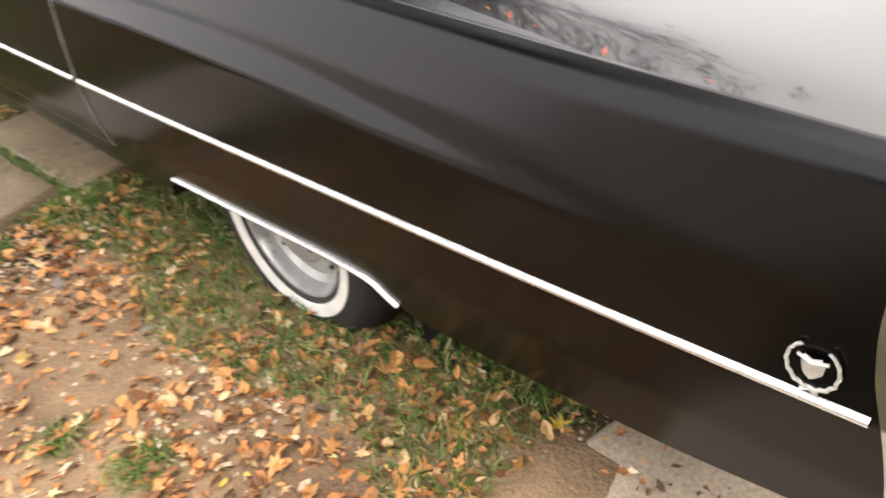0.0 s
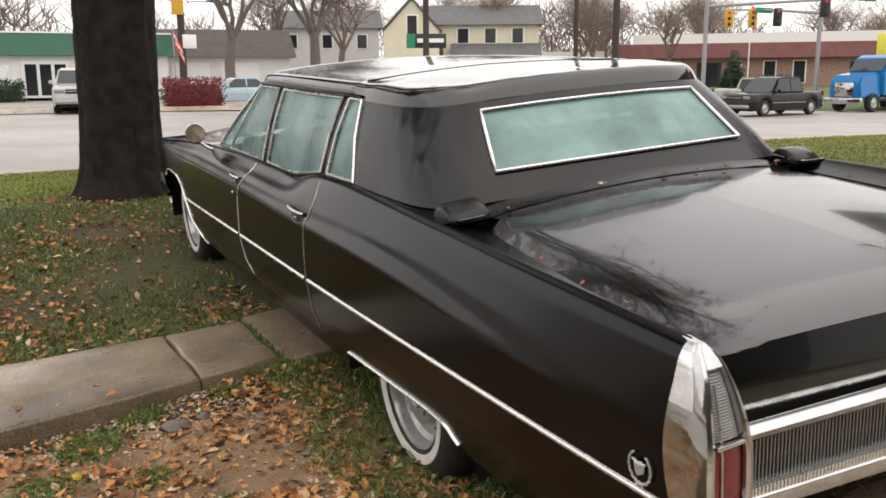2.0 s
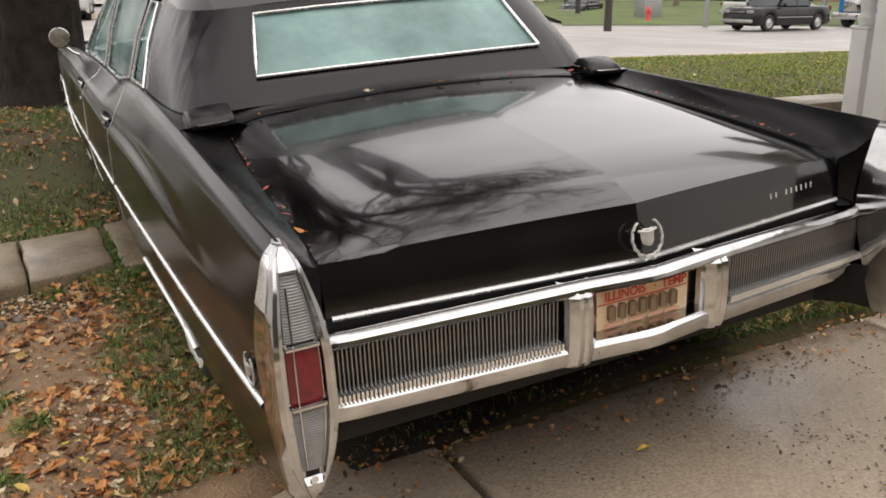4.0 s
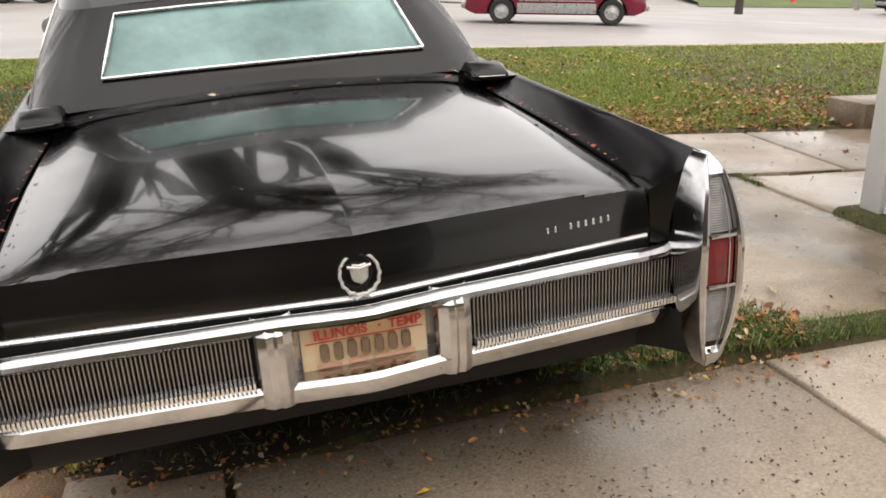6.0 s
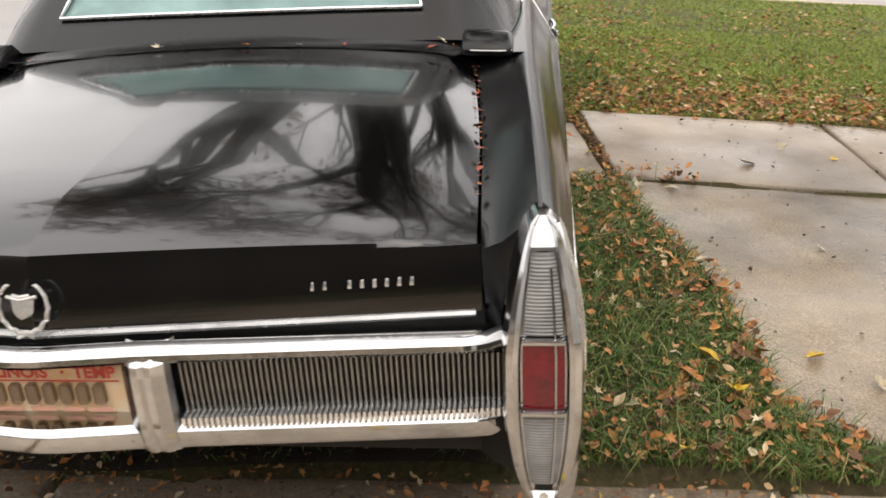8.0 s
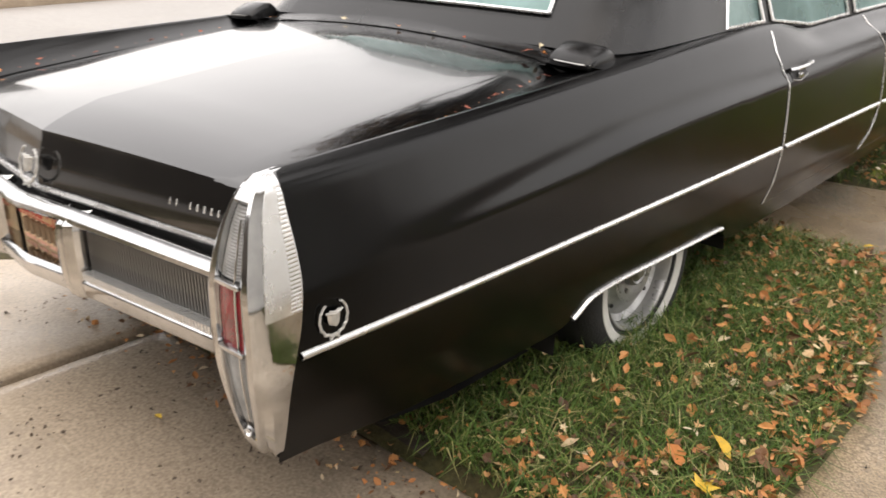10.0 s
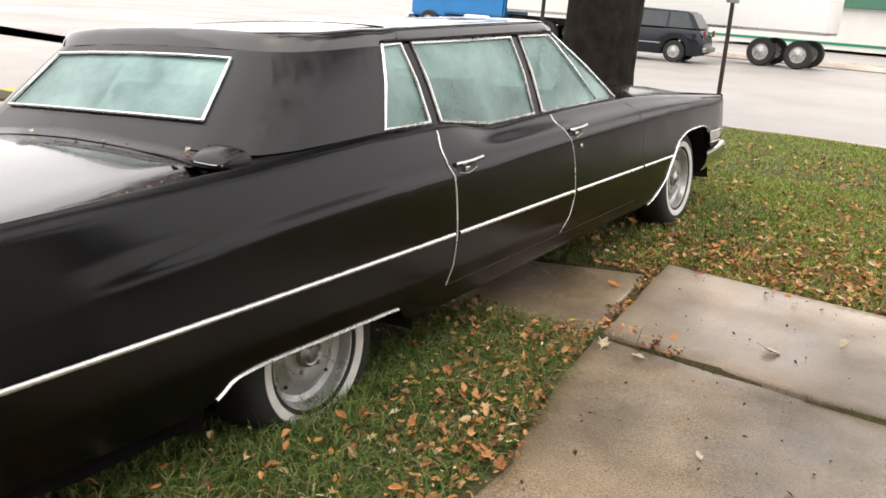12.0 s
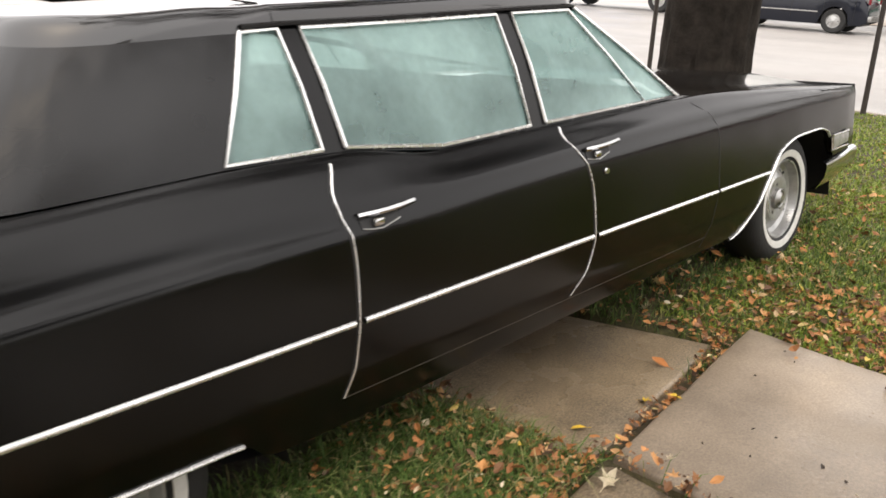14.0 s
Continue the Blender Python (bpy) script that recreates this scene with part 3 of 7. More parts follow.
def pillar_skin(sign):
    """The vinyl over the rear pillar, wrinkled near the corner and along the top."""
    rows = []
    for k in range(2 * 8, 8 * 8 + 1):
        c, f = min(k // 8, 7), k / 8 - min(k // 8, 7)
        row = []
        for i in range(25):
            t = 0.90 * i / 24
            p = ring_round(c + f, t)
            near = math.exp(-((k / 8 - 4.3) / 0.75) ** 2) + 0.6 * math.exp(-((t - 0.9) / 0.16) ** 2) * (k / 8 > 3.3)
            edge = min(1.0, 6 * t) * min(1.0, 8 * (0.9 - t)) * min(1.0, (k / 8 - 2) * 2) * min(1.0, (8 - k / 8) * 3)
            w = near * edge * (0.0075 * noise.noise((p.y * 38 + p.x * 30, p.z * 5, 2.0)) + 0.004 * noise.noise((p.y * 14, p.z * 16, 7.0)))
            d = Vector((0.8, -0.5, 0.35)) * w
            row.append((sign * (p.x + d.x), p.y + d.y, p.z + d.z))
        rows.append(row)
    return grid(rows)


def mirrored(make, *args):
    a, b = make(1, *args), make(-1, *args)
    bm = join(a, b)
    bmesh.ops.remove_doubles(bm, verts=bm.verts, dist=0.0005)
    return bm


def roof_cap():
    """The roof's crown, from the edge of the shell inward."""
    bm = bmesh.new()
    for sign in (1, -1):
        rows = []
        for c in [k / 4 for k in range(4 * NCOL - 3)]:
            x, y, z = ring_round(c, 1.0)
            yc = 2.05 + (y - 1.69) / 2.11 * 1.35
            rim = z + 0.029
            crown = lambda s: Vector((x * (1 - s), y + (yc - y) * s, rim + (1.460 - 0.012 * abs(yc - 2.7) - rim) * (1 - (1 - s) ** 2.2)))
            a, b, e = ring_round(c, 0.90 + 0.055 * min(max(c - 8, 0), 1)), Vector((x + 0.008 * min(max(c - 2, 0), 1), y - 0.012 * min(max(4 - c, 0), 1), z + 0.040)), crown(0.06)
            row = [a * (1 - s) ** 2 + b * 2 * s * (1 - s) + e * s * s for s in (0.0, 0.15, 0.3, 0.45, 0.6, 0.75, 0.9)]
            row += [crown(s) for s in (0.06, 0.2, 0.3, 0.4, 0.6, 0.8, 1.0)]
            wave = lambda p: 0.0035 * noise.noise((p.x * 9, p.y * 5, p.z * 14)) if c < 9 else 0.0
            row = [(sign * p.x, p.y, p.z + wave(p) * (1.0 if 0 < k < 11 else 0.0)) for k, p in enumerate(row)]
            rows.append(row)
        bm = join(bm, grid(rows))
    bmesh.ops.remove_doubles(bm, verts=bm.verts, dist=0.0008)
    return bm


roof = part("vinyl_roof", join(mirrored(shell, [0, 1, 2], 0.0, 0.245), mirrored(shell, [0, 1, 2], 0.80, 0.90), pillar_skin(1), pillar_skin(-1)), VINYL, car, "black vinyl roof covering with wrinkled seams", sharp=40)
part("roof_top", roof_cap(), WET_VINYL, roof, "wet wrinkled black vinyl roof top", sharp=75)
for s in (-1, 1):
    part("belt_rail", shell(s, list(range(8, 17)), 0.0, 0.035), PAINT, car)
    part("window_header", shell(s, list(range(8, 17)), 0.90, 0.958, (), 0.004), PAINT, car)
    for c in (9, 12, 15):
        part("window_pillar", shell(s, [c, c + 1], 0.035, 0.955 if c == 15 else 0.905), PAINT, car)


    rail = [ring(c, 0.945) for c in range(8, 17)]
    part("drip_rail", tube([(s * (x + 0.010), y, z) for x, y, z in rail], 0.0075, 6, up=(1, 0, 0)), PAINT, car, "black rain gutter above the side windows")
    x, y, z = ring(9, 1.0)
    seam = [Vector(ring(9, 0.955)) + Vector((0.002, 0, 0)), Vector((x + 0.004, y, z + 0.012))]
    yc = 2.05 + (y - 1.69) / 2.11 * 1.35
    seam += [Vector((x * (1 - k), y + (yc - y) * k, z + 0.0300 + (1.460 - 0.012 * abs(yc - 2.7) - z - 0.029) * (1 - (1 - k) ** 2.2))) for k in (0.1, 0.2, 0.3, 0.4, 0.6, 0.8, 1.0)]
    part("roof_seam", tube([(s * p.x, p.y, p.z) for p in seam], 0.0014, 5), VINYL, roof)


def ring_base(y):
    """Where the cabin's foot lies at a place along the car."""
    ks = [ring(c, 0.0) for c in range(4, 17)]
    return np.interp(y, [k[1] for k in ks], [k[0] for k in ks]), np.interp(y, [k[1] for k in ks], [k[2] for k in ks])


def belt_shelf(sign):
    rows = []
    for y in np.concatenate([np.linspace(1.235, 2.0, 12), np.linspace(2.05, 4.32, 30)]):
        y = float(y)
        xb, zb = ring_base(max(y, 1.42))
        if y < 1.42:
            xb, zb = 0.80 - (1.42 - y) * 0.45, 1.050
        xr, zr = ridge_x(y), ridge_z(y)
        rows.append([(sign * xr, y, zr), (sign * (xr - 0.008), y, zr + 0.0015), (sign * (xb + 0.006), y, max(zb - 0.004, zr - 0.01)), (sign * (xb - 0.05), y, zb - 0.02)])
    return grid(rows)


for s in (-1, 1):
    part("belt_shelf", belt_shelf(s), PAINT, car, sharp=60)


def lid_front(x):
    """Height of the boot lid's front edge."""
    u = min(abs(x) / 0.735, 1.0)
    return lid_top(1.262) + 0.009 * (1 - u) * 0.5 + 0.039 * (1 - u * u) - 0.022 - 0.018 * max(0, u - 0.86) / 0.14


def vinyl_foot():
    rows = []
    for x in np.linspace(-0.80, 0.80, 41):
        x = float(x)
        c = min(int(np.searchsorted([0.30, 0.605, 0.715, 0.800], abs(x), side="right")), 3)
        a, b = Vector(ring(c, 0.20)), Vector(ring(c + 1, 0.20))
        f = min(max((abs(x) - ring(c, 0.0)[0]) / (ring(c + 1, 0.0)[0] - ring(c, 0.0)[0]), 0.0), 1.0)
        high = a + (b - a) * f
        up = Vector((math.copysign(high.x, x), high.y - 0.001, high.z + 0.001))
        end = Vector((x, 1.262, lid_front(x) + 0.003))
        mid = Vector((x * 0.99, high.y - 0.055, end.z + 0.010))
        row = [up * (1 - t) ** 2 + mid * 2 * t * (1 - t) + end * t * t for t in np.linspace(0, 1, 12)]
        row.append(end + Vector((0, 0.001, -0.012)))
        rows.append([tuple(p) for p in row])
    return grid(rows)


part("vinyl_foot", vinyl_foot(), VINYL, roof, sharp=60)


def pane(sign, columns, t0, t1, inset=0.006):
    rows = []
    for k in range(7):
        t = t0 + (t1 - t0) * k / 6
        row = []
        for c in columns:
            x, y, z = ring(c, t)
            row.append((sign * (x - inset), y, z))
        rows.append(row)
    return grid(rows)


def frame_bar(sign, spots, radius=0.0066, out=0.006):
    pts = []
    for c, t in spots:
        x, y, z = ring(c, t)
        pts.append((sign * (x + out), y, z))
    return tube(pts, radius, 6, up=(1, 0, 0))


def rear_window():
    rows = []
    for t in np.linspace(0.238, 0.81, 8):
        row = []
        for c in (2, 1, 0):
            x, y, z = ring(c, t)
            row.append((-x, y + 0.006, z))
        for c in (1, 2):
            x, y, z = ring(c, t)
            row.append((x, y + 0.006, z))
        rows.append(row)
    return grid(rows)


back = part("back_window", rear_window(), GLASS, car, "fogged green-tinted back window glass")
path = []
for spots in ([(2, t) for t in np.linspace(0.24, 0.805, 6)],):
    a = [ring(c, t) for c, t in spots]
    top = [ring(c, 0.805) for c in (2, 1, 0)]
    left_top = [(-x, y, z) for x, y, z in top[::-1]][1:]
    b = [(-x, y, z) for x, y, z in a[::-1]][1:]
    low = [(-ring(c, 0.24)[0], *ring(c, 0.24)[1:]) for c in (2, 1)] + [ring(c, 0.24) for c in (0, 1, 2)]
    path = a + top[1:] + left_top + b + low[1:]
part("window_trim", tube([(x, y - 0.008, z + 0.004) for x, y, z in path], 0.0062, 6, up=(0, -0.65, 0.76)), BRIGHT, back, "bright chrome window surround")

for s in (-1, 1):
    q = part("quarter_window", pane(s, [8, 9], 0.03, 0.91), SIDE_GLASS, car, "fogged green-tinted quarter glass")
    part("window_trim", frame_bar(s, [(9, 0.03), (9, 0.5), (9, 0.91), (8, 0.91), (8, 0.885), (8, 0.8), (8, 0.5), (8, 0.03), (9, 0.03)]), BRIGHT, q)
    q = part("rear_door_window", pane(s, [10, 11, 12], 0.03, 0.91), SIDE_GLASS, car, "fogged green-tinted door glass")
    part("window_trim", frame_bar(s, [(10, 0.03), (10, 0.5), (10, 0.91), (11, 0.91), (12, 0.91), (12, 0.5), (12, 0.03), (11, 0.03), (10, 0.03)]), BRIGHT, q)
    q = part("front_door_window", pane(s, [13, 14], 0.03, 0.91), SIDE_GLASS, car, "fogged green-tinted door glass")
    part("window_trim", frame_bar(s, [(13, 0.03), (13, 0.5), (13, 0.91), (14, 0.91), (14, 0.5), (14, 0.03), (13, 0.03)]), BRIGHT, q)
    q = part("vent_window", pane(s, [14, 15], 0.03, 0.91), SIDE_GLASS, car, "fogged green-tinted vent glass")
    part("window_trim", frame_bar(s, [(14, 0.03), (15, 0.03), (15, 0.5), (15, 0.93)]), BRIGHT, q)
part("windscreen", mirrored(pane, [16, 17, 18], 0.03, 0.97), GLASS, car, "fogged green-tinted windscreen")


def on_side(sign, y, z, out=0.0):
    return (sign * (smooth_side(y, z) + out), y, z)


def strip(sign, path, width, proud, mat, name, label="", parent=None, vertical=False):
    """A thin moulding that follows the flank along (y, z) spots."""
    rows = []
    for i, (y, z) in enumerate(path):
        y0, z0 = path[max(i - 1, 0)]
        y1, z1 = path[min(i + 1, len(path) - 1)]
        d = Vector((y1 - y0, z1 - z0)).normalized()
        ny, nz = -d.y * width / 2, d.x * width / 2
        prof = [(-1.0, -0.004), (-0.85, proud * 0.5), (-0.45, proud * 0.88), (0.0, proud), (0.35, proud * 0.88), (0.75, proud * 0.45), (1.0, -0.004)]
        rows.append([on_side(sign, y + ny * u, z + nz * u, o) for u, o in prof])
    return part(name, grid(rows), mat, parent or car, label)


def smooth_path(points, n=24):
    """Points along a rounded line through (y, z) knots given from top to bottom."""
    f = curve([(-z, y) for y, z in points])
    zs = np.linspace(points[0][1], points[-1][1], n)
    return [(f(-z), float(z)) for z in zs]


REAR_GAP = [(2.326, 1.030), (2.285, 0.945), (2.288, 0.90), (2.296, 0.862), (2.304, 0.77), (2.298, 0.625), (2.284, 0.508), (2.25, 0.408)]
FRONT_GAP = [(3.35, 0.985), (3.325, 0.94), (3.37, 0.865), (3.405, 0.76), (3.414, 0.606), (3.385, 0.50), (3.30, 0.40)]
FENDER_GAP = [(4.20, 0.985), (4.325, 0.895), (4.358, 0.80), (4.368, 0.595), (4.345, 0.45), (4.30, 0.33)]


def wreath(radius, mat_ring, mat_shield, place, parent, label):
    """A crest: an open wreath of small leaves round a shield, as plain shapes."""
    root = new("crest")
    root.parent = parent
    root.matrix_local = place
    tagged(root, label)
    arc = [(math.sin(a) * radius, 0, -math.cos(a) * radius * 1.05) for a in np.linspace(radians(-146), radians(146), 33)]
    bms = [tube(arc, radius * 0.075, 6)]
    for side in (-1, 1):
        for k in range(12):
            a = radians(-84 + k * 12.6)
            big = 1.15 - 0.045 * k
            m = Matrix.Translation((side * math.cos(a) * radius, 0, math.sin(a) * radius * 1.05)) @ Matrix.Rotation(-(a + radians(35 if k % 2 else -35)) * side, 4, "Y")
            b = bmesh.new()
            bmesh.ops.create_icosphere(b, subdivisions=1, radius=1.0)
            bmesh.ops.scale(b, vec=(radius * 0.085 * big, radius * 0.10, radius * 0.20 * big), verts=b.verts)
            bmesh.ops.transform(b, matrix=m, verts=b.verts)
            bms.append(b)
        bms.append(tube([(-side * radius * 0.34, 0, -radius * 1.24), (side * radius * 0.2, 0, -radius * 0.98)], radius * 0.08, 5))
    part("wreath", join(*bms), mat_ring, root)
    rows = []
    for t in np.linspace(0, 1, 9):
        h = radius * (0.38 + 0.10 * t if t > 0.3 else 0.06 + 0.32 * math.sqrt(t / 0.3) + 0.10 * t)
        z = -radius * 0.46 + t * radius * 0.76
        rows.append([(-h, -radius * 0.02, z), (-h * 0.7, -radius * 0.16, z), (0, -radius * 0.22, z), (h * 0.7, -radius * 0.16, z), (h, -radius * 0.02, z)])
    part("shield", grid(rows), mat_shield, root)
    part("shield_crown", join(tube([(-radius * 0.60, -0.002, radius * 0.42), (0, -radius * 0.18, radius * 0.31), (radius * 0.60, -0.002, radius * 0.42)], radius * 0.08, 6),
                              tube([(-radius * 0.34, -radius * 0.08, radius * 0.48), (0, -radius * 0.2, radius * 0.44), (radius * 0.34, -radius * 0.08, radius * 0.48)], radius * 0.07, 6)), mat_ring, root)
    return root


for s in (-1, 1):
    strip(s, [(y, trim_z(y)) for y in np.linspace(0.045, 2.28, 40)], 0.019, 0.008, BRIGHT, "body_moulding", "bright chrome moulding along the flank")
    strip(s, [(y, trim_z(y)) for y in np.linspace(2.315, 3.40, 20)], 0.019, 0.008, BRIGHT, "body_moulding")
    strip(s, [(y, trim_z(y)) for y in np.linspace(3.43, 4.355, 18)], 0.018, 0.008, BRIGHT, "body_moulding")
    strip(s, [(y, trim_z(y)) for y in np.linspace(4.378, 4.90, 12)], 0.017, 0.008, BRIGHT, "body_moulding")
    strip(s, smooth_path(REAR_GAP, 30), 0.0075, 0.004, DULL if s < 0 else BRIGHT, "door_edge_guard", "thin bright guard on the door's edge")
    strip(s, smooth_path(FRONT_GAP, 30), 0.0075, 0.004, BRIGHT, "door_edge_guard", "thin bright guard on the door's edge")
    strip(s, smooth_path(FENDER_GAP, 30), 0.007, 0.001, DARK, "panel_gap", "dark gap between door and front wing")
    for d in (-0.0085,):
        strip(s, [(y + d, z) for y, z in smooth_path(REAR_GAP, 30)], 0.006, 0.001, DARK, "panel_gap")
        strip(s, [(y + d, z) for y, z in smooth_path(FRONT_GAP, 30)], 0.006, 0.001, DARK, "panel_gap")
    sill = [(y, z) for y, z in zip(np.linspace(2.25, 4.33, 30), np.linspace(0.408, 0.375, 30))]
    strip(s, sill, 0.003, 0.0006, RUST_DULL, "sill_seam", "thin worn seam along the sill")
    lip = [(y, sill_z(y) - 0.004) for y in np.linspace(1.025, 1.925, 34)]
    strip(s, lip, 0.016, 0.010, BRIGHT, "arch_moulding", "bright chrome lip over the wheel opening")
    lip = [(y, arch_z(y) - 0.003) for y in np.concatenate([np.linspace(4.66, 5.1, 18), np.linspace(5.12, 5.70, 16)])]
    strip(s, lip, 0.012, 0.008, BRIGHT, "arch_moulding")
    # pull-out door handles in dark hollows
    for y0, z0 in ((2.335, 0.898), (3.375, 0.912)):
        hollow = grid([[on_side(s, y0 + a, z0 - 0.005 - b * (1 - 0.45 * abs(a - 0.06) / 0.1), 0.002) for a in (0.0, 0.03, 0.07, 0.11, 0.14)] for b in (0.0, 0.02, 0.038)])
        h = part("door_handle", hollow, DARK, car, "chrome pull handle over a dark hollow")
        path = [on_side(s, y0 + a, z0 + 0.004 * a / 0.2, 0.006 + 0.012 * math.sin(math.pi * a / 0.21)) for a in (0.0, 0.05, 0.1, 0.15, 0.205)]
        part("lever", tube(path, 0.0085, 6), CHROME, h)
        part("hollow_rim", tube([on_side(s, y0 + a, z0 - 0.044 * (1 - 0.45 * abs(a - 0.06) / 0.1), 0.002) for a in (0.0, 0.03, 0.07, 0.11, 0.14)], 0.0022, 5), DULL, h)
        x, y, z = on_side(s, y0 + 0.055, z0 - 0.022, 0.010)
        part("push_button", box(x, y, z, 0.018, 0.036, 0.022, 0.006), CHROME, h)
    x, y, z = on_side(s, 3.482, 0.822, 0.003)
    bm = lathe([(0.0, 0.006), (0.010, 0.006), (0.013, 0.0)], 14)
    bmesh.ops.transform(bm, matrix=Matrix.Translation((x, y, z)) @ Matrix.Scale(s, 4, (1, 0, 0)), verts=bm.verts)
    part("door_lock", bm, CHROME, car)
    x, y, z = on_side(s, 0.128, 0.722, 0.006)
    wreath(0.036, SILVER, SILVER, Matrix.Translation((x, y, z)) @ Matrix.Rotation(radians(90 * s), 4, "Z"), car, "tarnished crest with an open wreath")

wreath(0.046, SILVER, SILVER, Matrix.Translation((0, -0.002, 0.872)) @ Matrix.Rotation(radians(-14), 4, "X"), car, "bright crest with an open wreath")

# a row of small raised letters as plain plates; the third is lost
for k in (0, 1, 3, 4, 5, 6, 7, 8):
    xx = 0.505 + k * 0.0225
    part("letter_plate", box(0, 0, 0, 0.0085 if k > 2 else 0.007, 0.004, 0.0165, 0.0015, Matrix.Translation((xx, lid_rear(xx) + 0.012, 0.866)) @ Matrix.Rotation(radians(-14), 4, "X")), BRIGHT, car)

# lid lip
part("boot_lid_moulding", tube([(x, lid_rear(x) - 0.002, 0.808 - 0.008 * abs(x) / 0.8) for x in np.linspace(-0.80, 0.80, 33)], 0.0075, 6), BRIGHT, car, "bright strip along the boot lid's edge")


# ---- tail lamp pods ----
pod_hw = curve([(0.440, 0.004), (0.46, 0.016), (0.50, 0.033), (0.6, 0.058), (0.70, 0.068), (0.78, 0.068), (0.88, 0.058), (0.95, 0.042), (1.0, 0.028), (1.018, 0.018), (1.029, 0.006)])
pod_rear = curve([(0.440, -0.015), (0.47, -0.035), (0.55, -0.055), (0.68, -0.068), (0.80, -0.066), (0.92, -0.042), (0.99, -0.012), (1.028, 0.022)])
POD_C = 0.922


def pod(sign):
    rows = []
    for z in np.linspace(0.441, 1.0275, 44):
        z = float(z)
        hw, yr, yf = pod_hw(z), pod_rear(z), pod_front(z)
        xo = max(POD_C + hw + 0.004, min(smooth_side(yf, z) + 0.004, POD_C + hw + 0.03))
        dep = 0.016 if 0.50 < z < 0.985 else 0.0
        loop = [(xo, yf), (xo - 0.002, yf * 0.45 + yr * 0.55), (POD_C + hw, yr + 0.016), (POD_C + hw * 0.93, yr + 0.004), (POD_C + hw * 0.76, yr), (POD_C + hw * 0.63, yr + 0.003), (POD_C + hw * 0.57, yr + dep),
                (POD_C - hw * 0.57, yr + dep), (POD_C - hw * 0.63, yr + 0.003), (POD_C - hw * 0.76, yr), (POD_C - hw * 0.93, yr + 0.004), (POD_C - hw, yr + 0.016), (POD_C - hw - 0.006, yf + 0.02), (POD_C - hw * 0.4, yf + 0.04)]
        rows.append([(sign * x, y, z) for x, y in loop])
    bm = grid(rows, close_u=True)
    bm.verts.ensure_lookup_table()
    n = len(rows[0])
    bm.faces.new([bm.verts[k] for k in range(n)])
    bm.faces.new([bm.verts[k] for k in range(len(bm.verts) - n, len(bm.verts))])
    return bm


def lens(sign, z0, z1, ribs, inset=0.012, scale=0.53):
    rows = []
    n = ribs * 8 if ribs else 10
    for k in range(n + 1):
        z = z0 + (z1 - z0) * k / n
        hw, yr = pod_hw(z) * scale, pod_rear(z)
        y = yr + inset - (0.0014 if ribs and k % 4 in (1, 2) else 0.0)
        rows.append([(sign * (POD_C + hw * u), y + 0.004 * abs(u) ** 3, z) for u in (-1, -0.5, 0, 0.5, 1)])
    return grid(rows)


for s in (-1, 1):
    p = part("tail_lamp", pod(s), CHROME, car, "tall pointed chrome tail lamp housing", sharp=28)
    part("gasket", lens(s, 0.512, 0.982, 0, 0.0138, 0.585), DARK, p, "dark rubber seal round the lenses")
    part("upper_lens", lens(s, 0.842, 0.975, 11), CLEAR_LENS, p, "ribbed clear lens", sharp=20)
    part("red_lens", lens(s, 0.705, 0.830, 0, 0.008), RED_LENS, p, "dark red lens")
    part("lower_lens", lens(s, 0.53, 0.694, 13), CLEAR_LENS, p, "ribbed clear lens", sharp=20)
    for z in (0.836, 0.700):
        hw, yr = pod_hw(z) * 0.57, pod_rear(z)
        part("lens_bar", box(s * POD_C, yr + 0.006, z, hw * 2, 0.016, 0.009, 0.002), CHROME, p)
    part("lens_divider", tube([(s * (POD_C + pod_hw(z) * 0.30), pod_rear(z) + 0.006, z) for z in np.linspace(0.54, 0.955, 12)], 0.0022, 5), CHROME, p)
    for z in (0.508,):
        bm = lathe([(0.0, -0.003), (0.007, -0.002), (0.009, 0.002)], 12, "z")
        bmesh.ops.transform(bm, matrix=Matrix.Translation((s * POD_C, pod_rear(z) + 0.002, z)) @ Matrix.Rotation(radians(90), 4, "X"), verts=bm.verts)
        part("lens_screw", bm, BRIGHT, p)
    # bright upper plate on the outer face, finely ribbed along its front edge
    z0 = 0.765 if s > 0 else 0.905
    rows, ribs = [], []
    for k in range(91):
        z = z0 + (1.012 - z0) * k / 90
        yf, yr, hw = pod_front(z) - 0.002, pod_rear(z), pod_hw(z)
        xo = max(POD_C + hw + 0.004, min(smooth_side(pod_front(z), z) + 0.004, POD_C + hw + 0.03))
        edge = Vector((POD_C + hw, yr + 0.016))
        spot = lambda u, out: (s * (xo + (edge.x - xo) * max(0.0, (u - 0.5) / 0.5) + out), yf + (edge.y - yf) * u, z)
        rows.append([spot(0.0, 0.0), spot(0.0, 0.0022), spot(0.3, 0.0022), spot(0.62, 0.0020), spot(0.80, 0.0022), spot(0.80, -0.001)])
        if s > 0:
            ribs.append([spot(0.03, 0.0022), spot(0.03, 0.0034 if k % 3 else 0.0024), spot(0.26, 0.0034 if k % 3 else 0.0024), spot(0.26, 0.0022)])
    plate_up = part("side_plate", grid(rows), BRIGHT, p, "bright upper plate on the housing", sharp=40)
    if ribs:
        part("ribbed_trim", grid(ribs), BRIGHT, plate_up, "finely ribbed bright edge", sharp=15)


# ---- rear bumper ----
def bumper_y(x):
    return lid_rear(x) - 0.075


